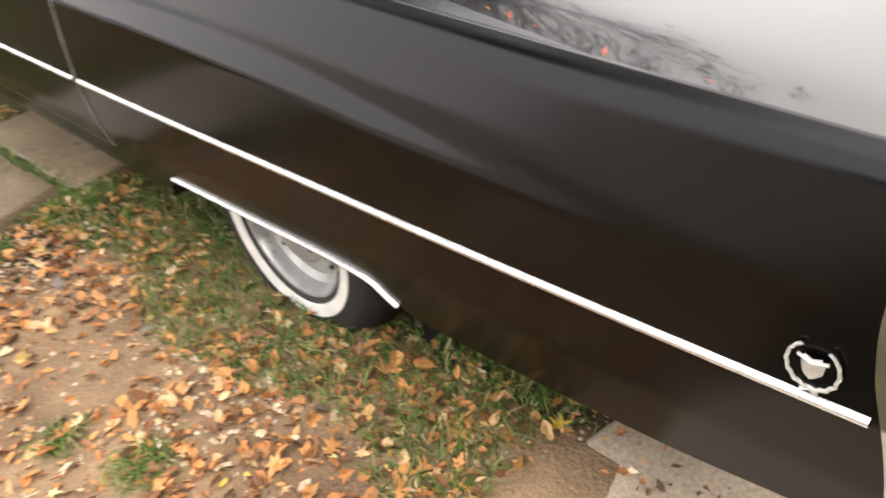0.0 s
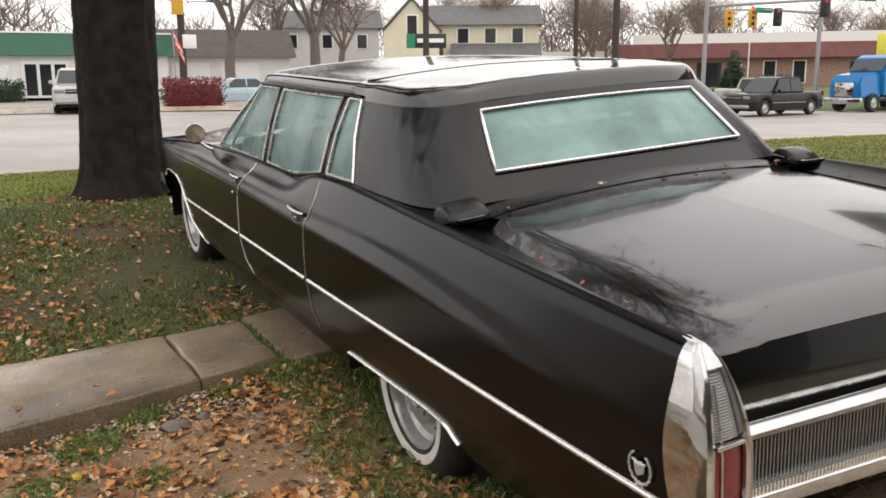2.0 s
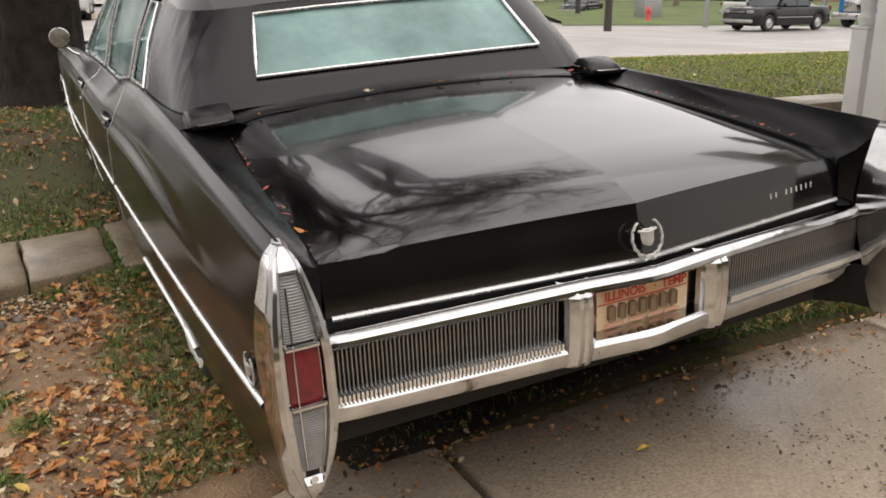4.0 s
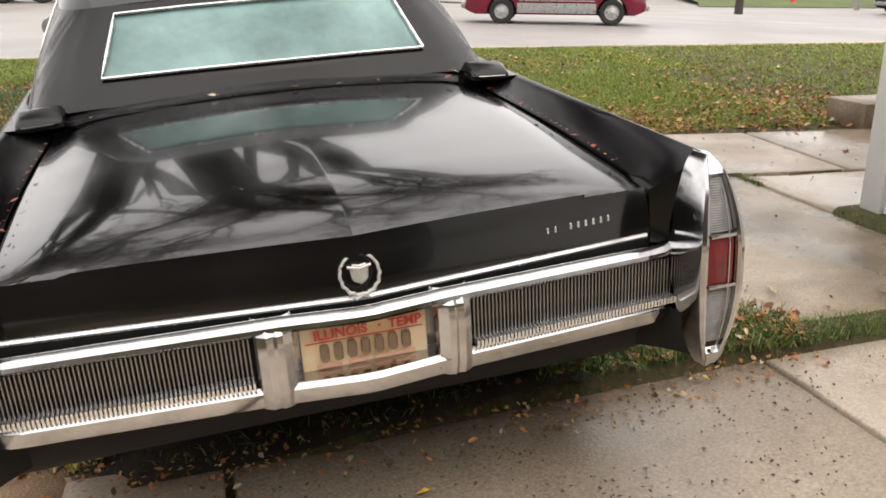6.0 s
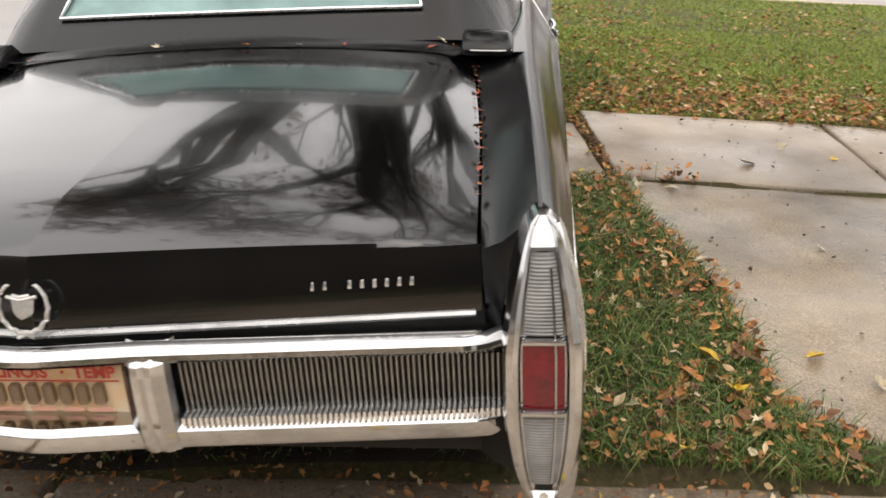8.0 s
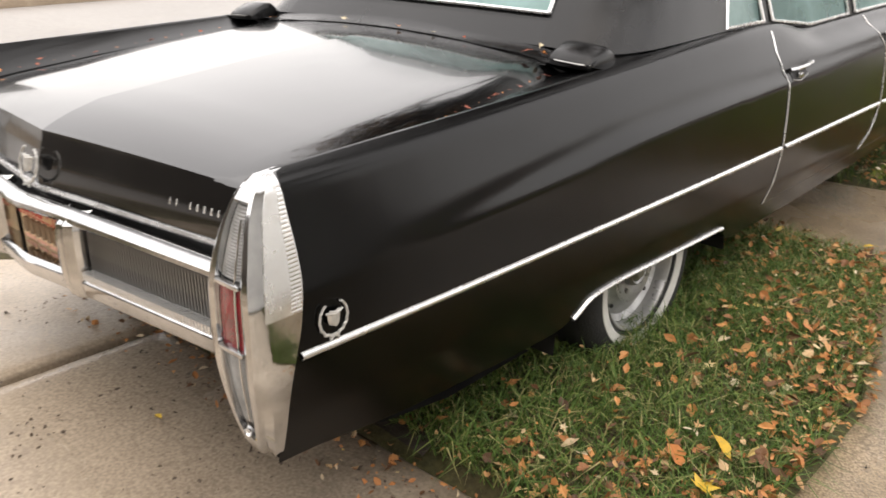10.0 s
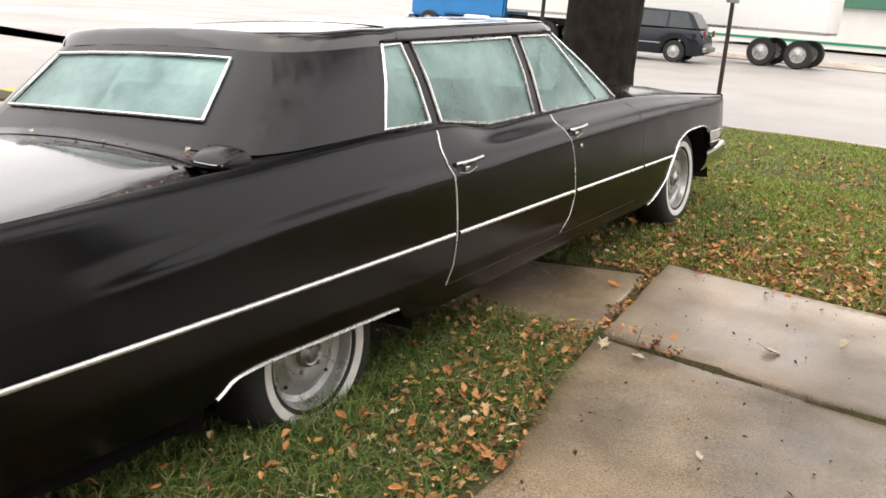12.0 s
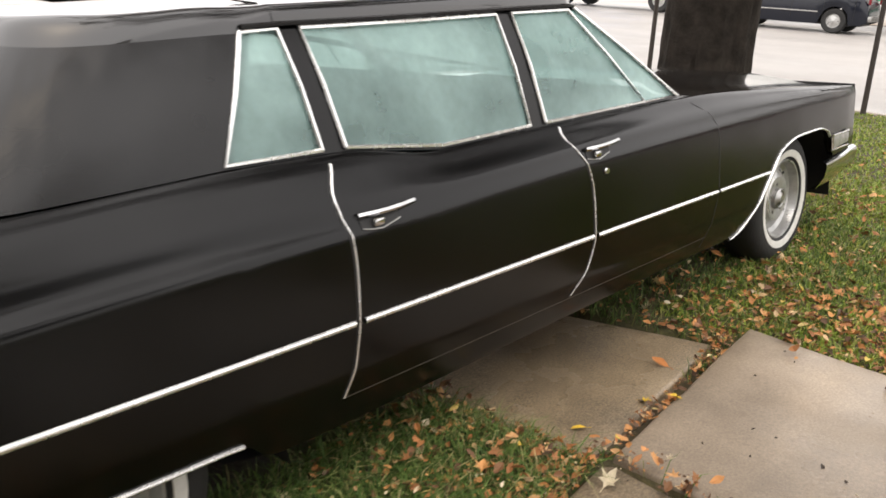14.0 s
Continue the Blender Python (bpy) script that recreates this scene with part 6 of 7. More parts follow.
b = house_box("garage_building", facing(13.5, 62, -12), 9.0, 8.0, 2.6, WHITE_WALL, "low building with a brown shingle roof and pale doors")
part("roof", prism([(-0.6, 2.5), (4.0, 4.6), (8.6, 2.5)], 4.9, 0.0, bevel=0.02), BROWN_ROOF, b)
for x in (-2.4, 1.0):
    part("garage_door", box(x, -0.03, 1.1, 2.6, 0.08, 2.1), SIGN_WHITE, b)

b = house_box("house", facing(27.0, 78, -20), 9.5, 9.0, 5.6, GREY_WALL, "pale grey two-storey house behind bare trees")
part("roof", prism([(-0.5, 5.5), (4.5, 7.4), (9.5, 5.5)], 5.2, 0.0, bevel=0.02), GREY_ROOF, b)
for x in (-3.2, 0, 3.2):
    window(b, x, 4.3, 0.9, 1.2)

b = house_box("house", facing(33.5, 62.5, -29), 11.0, 9.0, 5.2, CREAM_WALL, "cream two-storey house with a gable and grey roof")
part("roof", prism([(-0.5, 5.15), (4.5, 7.0), (9.5, 5.15)], 5.9, 0.0, bevel=0.02), GREY_ROOF, b)
gable = part("gable_wing", prism([(-2.15, 0.0), (-2.15, 4.6), (0.0, 6.9), (2.15, 4.6), (2.15, 0.0)], 1.6, 0.0, bevel=0.0), CREAM_WALL, b)
gable.matrix_local = Matrix.Translation((-4.6, -1.0, 0)) @ Matrix.Rotation(radians(90), 4, "Z")
for s in (-1, 1):
    part("gable_roof", box(0, 0, 0, 3.6, 3.35, 0.14, 0.0, Matrix.Translation((-4.6 + s * 1.15, -1.0, 5.85)) @ Matrix.Rotation(radians(47 * s), 4, "Y") @ Matrix.Rotation(radians(90), 4, "Z")), GREY_ROOF, b)
window(b, -4.55, 5.0, 0.8, 1.5, -2.62)
for x in (-0.6, 1.6, 3.8):
    window(b, x, 4.3, 0.9, 1.15)
part("porch_roof", prism([(-2.6, 2.5), (-0.02, 3.7), (-0.02, 2.5)], 3.6, 0.0, bevel=0.0), GREY_ROOF, b).matrix_local = Matrix.Translation((2.0, 0, 0))
sg = empty("sign", facing(22.2, 47.8, -27, -0.4), "black roadside sign with a green square and white bars", "sign")
part("panel", box(0, 0, 3.9, 2.4, 0.2, 0.85, 0.02), SIGN_BLACK, sg)
part("green_square", box(-0.92, -0.11, 3.9, 0.5, 0.03, 0.8), SIGN_GREEN, sg)
part("white_bar", box(0.25, -0.11, 3.92, 1.6, 0.03, 0.24), SIGN_WHITE, sg)
part("post", box(0.9, 0, 1.7, 0.25, 0.2, 3.6), POLE_DARK, sg)

sg = empty("sign", facing(51.3, 37.6, -53, -0.4), "yellow roadside sign with a small dark emblem", "sign")
part("panel", box(0, 0, 3.65, 2.0, 0.25, 1.5, 0.03), material("sign_yellow", (0.72, 0.66, 0.08), 0.5, var=0.1), sg)
part("emblem", join(box(0, -0.14, 3.7, 0.22, 0.04, 0.8, 0.01), box(0, -0.14, 3.7, 0.7, 0.045, 0.22, 0.01)), LAMP_RED, sg)
part("post", box(0, 0, 1.4, 0.3, 0.22, 3.0, 0.02), POLE_GREY, sg)

b = house_box("shop_building", facing(66.0, 52.5, -49), 40.0, 14.0, 2.65, BRICK, "low tan brick building with a maroon roof band")
part("roof", prism([(-0.9, 2.6), (-0.3, 3.95), (14.0, 4.0), (14.4, 2.6)], 20.8, 0.2, bevel=0.02), MAROON_ROOF, b, "maroon mansard roof band")
part("flat_roof", box(0, 7.0, 4.4, 38.0, 13.0, 0.9), SIGN_WHITE, b)
for x in (-17.5, -15.0, -9.5, -6.5, -4.0, 3.0, 6.0, 9.0, 14.0):
    window(b, x, 1.35, 1.0, 1.9)
dr = part("door", box(-11.8, -0.04, 1.1, 2.2, 0.1, 2.2), SIGN_BLACK, b)
part("pane", box(-11.8, -0.1, 1.15, 1.6, 0.04, 1.9), DARK_GLASS, dr)
b = house_box("trailer_home", facing(47, 74, -38), 14.0, 6.0, 3.4, WHITE_WALL, "long white low building among bare trees")
for x in (-4, -1, 2, 5):
    window(b, x, 2.0, 0.8, 0.9)

# far verge across the crossing
verge = [[(x, y, (road_z(x, y) + 0.03 if z < 0.2 else 0.0) + z) for x, y in row] for z, row in ((0.0, [(26, 39), (35, 36.0), (44, 31), (70, 18)]), (0.12, [(27, 40.5), (36.5, 37.2), (46, 32), (73, 18)]), (0.3, [(36, 62), (52, 58), (62, 50), (86, 34)]))]
tagged(new("verge", mesh_from("verge", grid(verge), material("verge_grass", (0.11, 0.145, 0.04), 0.9, var=0.4, scale=0.5, fine=0.3, bump=0.5, bscale=30))), "green grass verge across the road", "ground", kind="structure")
verge = [[(x, y, ROAD_Z + 0.03 + z) for x, y in row] for z, row in ((0.0, [(-14, 36.5), (2, 36.0), (12, 34.5)]), (0.14, [(-14, 36.9), (2, 36.4), (12.2, 34.9)]), (0.14, [(-14, 39), (3, 39), (13, 37.2)]))]
tagged(new("verge", mesh_from("verge", grid(verge), CONCRETE)), "pale kerbed island beside the far parking area", "ground", kind="structure")


# ---- hedge, evergreen, bushes ----
def leaf_volume(n, inside, size, rnd):
    pts = []
    while len(pts) < n:
        p = Vector((rnd.uniform(-1, 1), rnd.uniform(-1, 1), rnd.uniform(0, 1)))
        q = inside(p)
        if q is not None:
            pts.append(q)
    return leaf_cards(pts, size, rnd)


def shrub(name, x, y, w, d, h, n, mat, label, shape, size=0.06, seed=1):
    rnd = random.Random(seed)
    root = empty(name, Matrix.Translation((x, y, 0.12)), label, "shrub")

    def inside(p):
        if shape == "cone":
            r = (1 - p.z) ** 0.75 * (0.85 + 0.25 * noise.noise((p.x * 3, p.y * 3, p.z * 6))) + 0.05
            k = math.hypot(p.x, p.y)
            return Vector((p.x * w / 2, p.y * d / 2, p.z * h)) if r * 0.6 < k < r else None
        edge = max(abs(p.x), abs(p.y), abs(p.z * 2 - 1))
        return Vector((p.x * w / 2, p.y * d / 2, p.z * h + 0.08 * noise.noise((p.x * 4, p.y, seed)))) if edge > 0.75 else None
    v, f = leaf_volume(n, inside, size, rnd)
    ob = new("foliage", plain_mesh("foliage", v, f, mat))
    ob.parent = root
    if shape == "cone":
        part("core", lathe([(w * 0.30, 0.0), (w * 0.28, h * 0.3), (w * 0.12, h * 0.75), (0.01, h * 0.9)], 10, "z"), mat, root)
    else:
        part("core", box(0, 0, h * 0.42, w * 0.86, d * 0.86, h * 0.8, 0.1), mat, root)


shrub("hedge", 5.9, 37.3, 2.4, 1.2, 1.25, 2600, HEDGE_LEAF, "clipped dark red hedge beside the road", "block", 0.07, 3)
shrub("evergreen", 47.5, 47.8, 2.2, 2.2, 3.2, 2600, EVERGREEN, "dark conical evergreen in front of the brick building", "cone", 0.12, 4)
shrub("bush", -0.9, 54.5, 2.0, 1.2, 1.1, 900, EVERGREEN, "low dark green bush by the shop wall", "block", 0.1, 5)
for k, (x, y, w) in enumerate(((54.5, 60.3, 3.0), (59.8, 55.0, 5.0), (66.0, 48.0, 4.0))):
    shrub("bush", x, y, w, 1.4, 1.1, 900, EVERGREEN, "low dark clipped bush along the brick wall", "block", 0.12, 6 + k)

KINDS = [bare_tree(11.0, 51.0, 0.2, 13.0, 40, "bare grey tree with fine twigs across the road", 0.30, 5), bare_tree(16.8, 52.5, 0.2, 13.0, 41, "bare grey tree with fine twigs across the road", 0.34, 5),
         bare_tree(38.5, 66.0, 0.2, 11.0, 43, "bare brown tree dense with fine twigs", 0.26, 5, BROWN_TWIG), bare_tree(45.0, 52.0, 0.2, 9.5, 46, "bare brown tree dense with fine twigs", 0.20, 5, BROWN_TWIG, 0.7)]
for k, (x, y, h) in enumerate(((24.5, 68.0, 12.0), (43.5, 61.0, 10.0), (50.0, 68.0, 11.0), (56.0, 74.0, 12.0), (0.0, 80.0, 12.0), (-9.0, 76.0, 13.0), (66.0, 70.0, 12.0), (80.0, 60.0, 11.0), (20.5, 74.0, 12.0), (33.0, 84.0, 13.0), (41.0, 78.0, 12.0), (47.0, 84.0, 13.0), (60.0, 82.0, 13.0), (72.0, 76.0, 12.0), (8.0, 78.0, 11.0), (88.0, 72.0, 13.0))):
    copy_thing(KINDS[(2, 3, 2, 3, 0, 1, 2, 3)[k % 8]], Matrix.Translation((x, y, 0.2)) @ Matrix.Rotation(1.7 * k, 4, "Z") @ Matrix.Scale(h / (13.0, 13.0, 11.0, 9.5)[(2, 3, 2, 3, 0, 1, 2, 3)[k % 8]], 4))


def far_woods():
    """A distant belt of bare woods: many thin upright limbs and twigs."""
    rnd = random.Random(77)
    items = []
    for k in range(110):
        a = radians(rnd.uniform(-8, 72))
        d = rnd.uniform(105, 150)
        foot, tall = Vector((d * math.sin(a), d * math.cos(a), 0.0)), rnd.uniform(7, 12.5)
        items.append(([foot, foot + Vector((0, 0, tall * 0.5))], 0.22, 0.13, 4))
        for _ in range(70):
            t = rnd.uniform(0.25, 0.75)
            b = foot + Vector((rnd.gauss(0, 1.0), rnd.gauss(0, 1.0), tall * t)) * 1.0
            e = b + Vector((rnd.gauss(0, 1.3), rnd.gauss(0, 1.3), rnd.uniform(0.8, 3.0)))
            items.append(([b, e], 0.055, 0.02, 3))
    tagged(new("far_woods", mesh_from("far_woods", fast_tubes(items), BROWN_TWIG)), "distant belt of bare brown woods", "woods", kind="stuff")


far_woods()


# ---- poles, signals, flags ----
def pole(name, x, y, r, h, mat, label, z=None, category="pole"):
    root = empty(name, Matrix.Translation((x, y, height(x, y) - 0.05 if z is None else z)), label, category)
    part("shaft", lathe([(r * 1.1, -0.2), (r, 0.3), (r * 0.85, h), (0.0, h)], 12, "z"), mat, root)
    return root


p = pole("sign_post", -0.62, 11.15, 0.03, 2.3, POLE_DARK, "thin dark roadside sign post with an edge-on sign")
part("sign_plate", box(0.0, 0, 1.95, 0.05, 0.42, 0.6, 0.01), POLE_GREY, p)
pole("sign_post", -3.25, 11.0, 0.03, 2.6, POLE_DARK, "thin dark roadside post at the lawn's corner")
p = pole("sign_post", 6.1, 40.0, 0.17, 7.5, POLE_DARK, "tall dark post with banners and a white notice", 0.1)
part("banner", box(-0.15, -0.2, 5.0, 0.5, 0.06, 1.9, 0.01), SIGNAL_YELLOW, p)
part("notice", box(0.3, -0.2, 2.9, 0.6, 0.05, 0.6, 0.01), SIGN_WHITE, p)
p = pole("flag", 5.35, 38.0, 0.02, 3.6, POLE_GREY, "small striped flag hanging from a thin pole", 0.1, "flag")
for k in range(5):
    part("stripe", grid([[(0.08 * i + 0.03 * k, 0.04 * math.sin(i), 3.35 - k * 0.16 - i * 0.18), (0.08 * i + 0.03 * k, 0.04 * math.sin(i), 3.35 - (k + 1) * 0.16 - i * 0.18)] for i in range(5)]), (LAMP_RED if k % 2 == 0 else SIGN_WHITE), p)
pole("utility_pole", 19.0, 25.6, 0.14, 9.0, POLE_DARK, "dark timber utility pole across the road", 0.05)
pole("utility_pole", 30.5, 44.0, 0.15, 10.0, POLE_DARK, "dark timber utility pole across the road", 0.05)
p = pole("utility_pole", 17.4, 38.2, 0.16, 7.0, POLE_DARK, "dark post beside the cream house", 0.05)


def signal_mast(x, y, h, arm, direction, label):
    root = pole("signal_mast", x, y, 0.13, h, POLE_GREY, label, road_z(x, y) - 0.05, "traffic light")
    d = Vector((math.cos(radians(direction)), math.sin(radians(direction)), 0))
    part("arm", tube([(0, 0, h - 0.6), d * arm * 0.5 + Vector((0, 0, h - 0.35)), d * arm + Vector((0, 0, h - 0.25))], 0.08, 8, taper=0.05), POLE_GREY, root)
    for t in (0.45, 0.72, 0.98):
        q = d * arm * t + Vector((0, 0, h - 0.75))
        s = part("signal_head", box(q.x, q.y, q.z, 0.36, 0.36, 1.0, 0.03), SIGNAL_YELLOW if t > 0.6 else SIGN_BLACK, root, "traffic signal head")
        for k in range(3):
            part("lens", box(q.x - 0.12, q.y - 0.16, q.z + 0.32 - 0.32 * k, 0.2, 0.1, 0.2, 0.05), LAMP_RED if k == 0 else DARK, s)
    q = d * arm * 0.6 + Vector((0, 0, h - 0.35))
    part("street_name_plate", box(q.x, q.y, q.z, 1.3, 0.06, 0.3), SIGN_GREEN, root)


signal_mast(32.3, 34.9, 6.2, 13.0, -40, "grey traffic signal mast with a long arm")
signal_mast(39.9, 34.0, 6.0, 5.0, 128, "grey traffic signal mast across the crossing")
p = pole("flag_pole", 44.0, 43.0, 0.04, 6.5, SIGN_WHITE, "thin white flag pole with a drooping flag", 0.1, "flag")
part("flag", grid([[(0.05 + 0.1 * i, 0.05 * math.sin(i * 2), 5.9 - 0.12 * i), (0.03 + 0.05 * i, 0.05 * math.sin(i * 2), 4.6 - 0.1 * i)] for i in range(6)]), LAMP_RED, p)
tagged(part("utility_cabinet", box(34.2, 42.0, 0.25, 1.3, 1.0, 1.6, 0.03), POLE_GREY, None), "grey steel utility cabinet beside the crossing", "cabinet")
hy = empty("hydrant", Matrix.Translation((31.0, 38.0, -0.35)), "small red fire hydrant on the verge", "hydrant")
part("barrel", lathe([(0.14, 0.0), (0.11, 0.06), (0.11, 0.5), (0.14, 0.52), (0.12, 0.62), (0.05, 0.72), (0.0, 0.74)], 12, "z"), LAMP_RED, hy)
part("outlet", box(0, 0, 0.4, 0.34, 0.1, 0.1, 0.03), LAMP_RED, hy)

# raised kerbed island on the far side of the parking area
isl = empty("kerb_island", Matrix.Translation((-8.3, 2.2, -0.09)), "low kerbed grass island with a yellow painted end", "kerb", kind="structure")
part("kerb_stone", box(0, -6.0, 0.06, 1.3, 20.0, 0.2, 0.04), CONCRETE, isl, "pale concrete kerb")
part("turf", box(0, -6.0, 0.15, 1.0, 19.6, 0.1, 0.04), GRASS_SOIL, isl)
part("painted_end", box(0, 4.05, 0.06, 1.34, 0.6, 0.21, 0.08), YELLOW_PAINT, isl, "yellow painted kerb end")


# ---- grass, gravel and fallen leaves ----
def under_car(x, y):
    return -0.8 < x < 0.8 and 0.9 < y < 5.9


def blades(name, spots, mat, label):
    """Bent tapered blades; spots: x, y, z, height, width, lean."""
    rng = np.random.default_rng(7)
    a = np.array(spots, float)
    n = len(a)
    ang = rng.uniform(0, 2 * np.pi, n)
    side = np.stack([np.cos(ang), np.sin(ang), np.zeros(n)], 1)
    lean_a = rng.uniform(0, 2 * np.pi, n)
    lean = np.stack([np.cos(lean_a), np.sin(lean_a), np.zeros(n)], 1) * a[:, 5:6]
    base, h, w = a[:, :3], a[:, 3:4], a[:, 4:5]
    up = np.array([[0, 0, 1.0]])
    p = np.empty((n, 5, 3))
    p[:, 0], p[:, 1] = base - side * w, base + side * w
    mid = base + up * h * 0.6 + lean * h * 0.35
    p[:, 2], p[:, 3] = mid + side * w * 0.75, mid - side * w * 0.75
    p[:, 4] = base + up * h * np.maximum(0.35, 1 - 0.35 * a[:, 5:6]) + lean * h
    idx = np.arange(n)[:, None] * 5
    faces = np.concatenate([idx + [[0, 1, 2]], idx + [[0, 2, 3]], idx + [[3, 2, 4]]]).tolist()
    ob = new(name, plain_mesh(name, p.reshape(-1, 3).tolist(), faces, mat))
    return tagged(ob, label, "grass", kind="stuff")


def scatter(n, x0, x1, y0, y1, density=None, rng=None):
    xs, ys = rng.uniform(x0, x1, n), rng.uniform(y0, y1, n)
    out = []
    for x, y in zip(xs, ys):
        if y > kerb_y(x) - 0.05 or x < LAWN_LEFT + 0.15:
            continue
        d = 1.0 if density is None else density(x, y)
        if d > 0 and rng.random() < d:
            out.append((float(x), float(y)))
    return out


def patch(x, y, f=0.8, o=0.0):
    return noise.noise((x * f + o, y * f, 1.7 + o))


rng = np.random.default_rng(11)


def lush(x, y):
    if in_slab(x, y, 0.02):
        return 0
    return (0.75 + 0.5 * patch(x, y, 1.6))


spots = [(x, y, height(x, y) - 0.01, rng.uniform(0.05, 0.135), rng.uniform(0.0016, 0.0030), rng.uniform(0.3, 1.9)) for x, y in scatter(26000, 0.68, 1.75, 0.52, 3.05, lush, rng)]
spots += [(x, y, height(x, y) - 0.01, rng.uniform(0.04, 0.10), rng.uniform(0.002, 0.003), rng.uniform(0.2, 1.3)) for x, y in scatter(9000, 0.3, 1.45, 3.7, 6.2, lush, rng)]
spots += [(x, y, height(x, y) - 0.01, rng.uniform(0.03, 0.09), rng.uniform(0.002, 0.003), rng.uniform(0.2, 1.4)) for x, y in scatter(2600, -0.8, 1.75, 0.42, 0.66, lambda x, y: (0 if in_slab(x, y) else 0.9) * (1.0 if x > 0.75 else 0.12 + 0.5 * max(0, patch(x, y, 2.5, 6.0))), rng)]
spots += [(x, y, 0.2, rng.uniform(0.03, 0.08), rng.uniform(0.002, 0.003), rng.uniform(0.2, 1.4)) for x, y in scatter(3300, 1.5, 3.15, 0.56, 0.74, lambda x, y: 0 if in_slab(x, y, 0.01) else 1, rng)]
spots += [(x, y, 0.22, rng.uniform(0.02, 0.05), rng.uniform(0.002, 0.003), rng.uniform(0.3, 1.4)) for x, y in scatter(2400, 1.1, 5.3, 2.6, 3.06, lambda x, y: 0 if in_slab(x, y, 0.004) else 0.4 + 0.8 * patch(x, y, 2.2), rng)]
for _ in range(620):
    y = rng.uniform(1.85, 2.86)
    if patch(3.0, y, 3.4, 1.0) > 0.0:
        spots.append((3.055 + rng.normal(0, 0.016), y, 0.225, rng.uniform(0.015, 0.045), rng.uniform(0.002, 0.003), rng.uniform(0.4, 1.6)))
for _ in range(900):
    spots.append((3.14 + rng.normal(0, 0.05), rng.uniform(0.6, 1.98), 0.205, rng.uniform(0.03, 0.09), rng.uniform(0.002, 0.003), rng.uniform(0.3, 1.5)))
blades("long_grass", spots, GRASS, "long wet green grass beside the car and in the joints")


def tufts(x, y):
    if in_slab(x, y, 0.02) or under_car(x, y):
        return 0
    v = patch(x, y, 2.3, 4.0)
    return 1.0 if v > 0.36 else (0.03 if v > 0.1 else 0.0)


spots = [(x, y, height(x, y) - 0.008, rng.uniform(0.025, 0.065), rng.uniform(0.0018, 0.003), rng.uniform(0.3, 1.5)) for x, y in scatter(30000, -3.3, -0.75, 0.65, 2.75, tufts, rng)]
spots += [(x, y, height(x, y) - 0.008, rng.uniform(0.03, 0.09), rng.uniform(0.0018, 0.003), rng.uniform(0.3, 1.5)) for x, y in scatter(14000, -1.7, -0.7, 0.7, 2.7, lambda x, y: 0.9 if x > -1.27 + 0.45 * patch(x, y, 2) else 0, rng)]
# round tufts that stand apart on the gravel
for cx, cy, r, n in ((-1.97, 2.45, 0.15, 700), (-2.17, 2.18, 0.14, 600), (-2.25, 1.90, 0.15, 700), (-1.78, 2.05, 0.10, 420), (-1.59, 1.65, 0.06, 240), (-1.50, 1.40, 0.08, 360), (-1.73, 2.61, 0.10, 420), (-1.15, 2.78, 0.12, 420), (-0.95, 2.72, 0.13, 480), (-1.62, 1.05, 0.07, 280), (-1.36, 2.62, 0.07, 240)):
    for _ in range(n):
        a, d = rng.uniform(0, 6.283), r * math.sqrt(rng.random()) * rng.uniform(0.6, 1.1)
        x, y = cx + d * math.cos(a) * 1.15, cy + d * math.sin(a)
        if not in_slab(x, y):
            spots.append((x, y, height(x, y) - 0.004, rng.uniform(0.03, 0.07) * (1.2 - 0.5 * d / r), rng.uniform(0.0018, 0.003), rng.uniform(0.4, 1.7)))
for _ in range(420):
    y = rng.uniform(2.70, 3.50)
    if patch(0.0, y, 3.0, 2.0) > -0.12:
        spots.append((-1.037 + rng.uniform(-0.025, 0.025), y, 0.11, rng.uniform(0.02, 0.05), rng.uniform(0.0018, 0.003), rng.uniform(0.4, 1.6)))
blades("grass_tufts", spots, GRASS, "scattered green grass tufts on bare gravelly soil")


def lawn_density(x, y):
    if in_slab(x, y, 0.03) or under_car(x, y):
        return 0
    d = 0.85 + 0.5 * patch(x, y, 0.7)
    if x < 0.2 and y < 7.5:
        d = 0.75 + 0.8 * patch(x, y, 0.9, 2.0) - 0.25 * math.exp(-((y - 5.2) / 1.3) ** 2)
    for bx, by, br in ((-1.25, 5.15, 0.65), (-2.1, 4.75, 0.5), (-1.5, 6.2, 0.4), (-1.0, 8.0, 0.75)):
        d *= 1 - 0.92 * math.exp(-(math.hypot(x - bx, (y - by) * 1.3) / br) ** 4)
    return d


spots = []
for n, x0, x1, y0, y1, h0, h1, w in ((52000, -3.4, 0.3, 3.6, 7.5, 0.025, 0.065, 0.0036), (62000, 0.3, 5.0, 4.2, 7.5, 0.03, 0.065, 0.0045), (58000, -3.4, 6.0, 7.5, 11.8, 0.03, 0.05, 0.007), (40000, 5.0, 14.0, 3.0, 11.0, 0.03, 0.055, 0.009), (12000, 14, 30, 4.0, 10.0, 0.035, 0.06, 0.018)):
    spots += [(x, y, height(x, y) - 0.008, rng.uniform(h0, h1), rng.uniform(w * 0.7, w * 1.2), rng.uniform(0.3, 1.5)) for x, y in scatter(n, x0, x1, y0, y1, lawn_density, rng)]
blades("lawn_grass", [p for p in spots if p[0] > 0.3 or p[1] > 7.5], LAWN, "short bright autumn lawn grass")
blades("lawn_grass", [p for p in spots if p[0] <= 0.3 and p[1] <= 7.5], GRASS, "short worn lawn grass with bare patches")

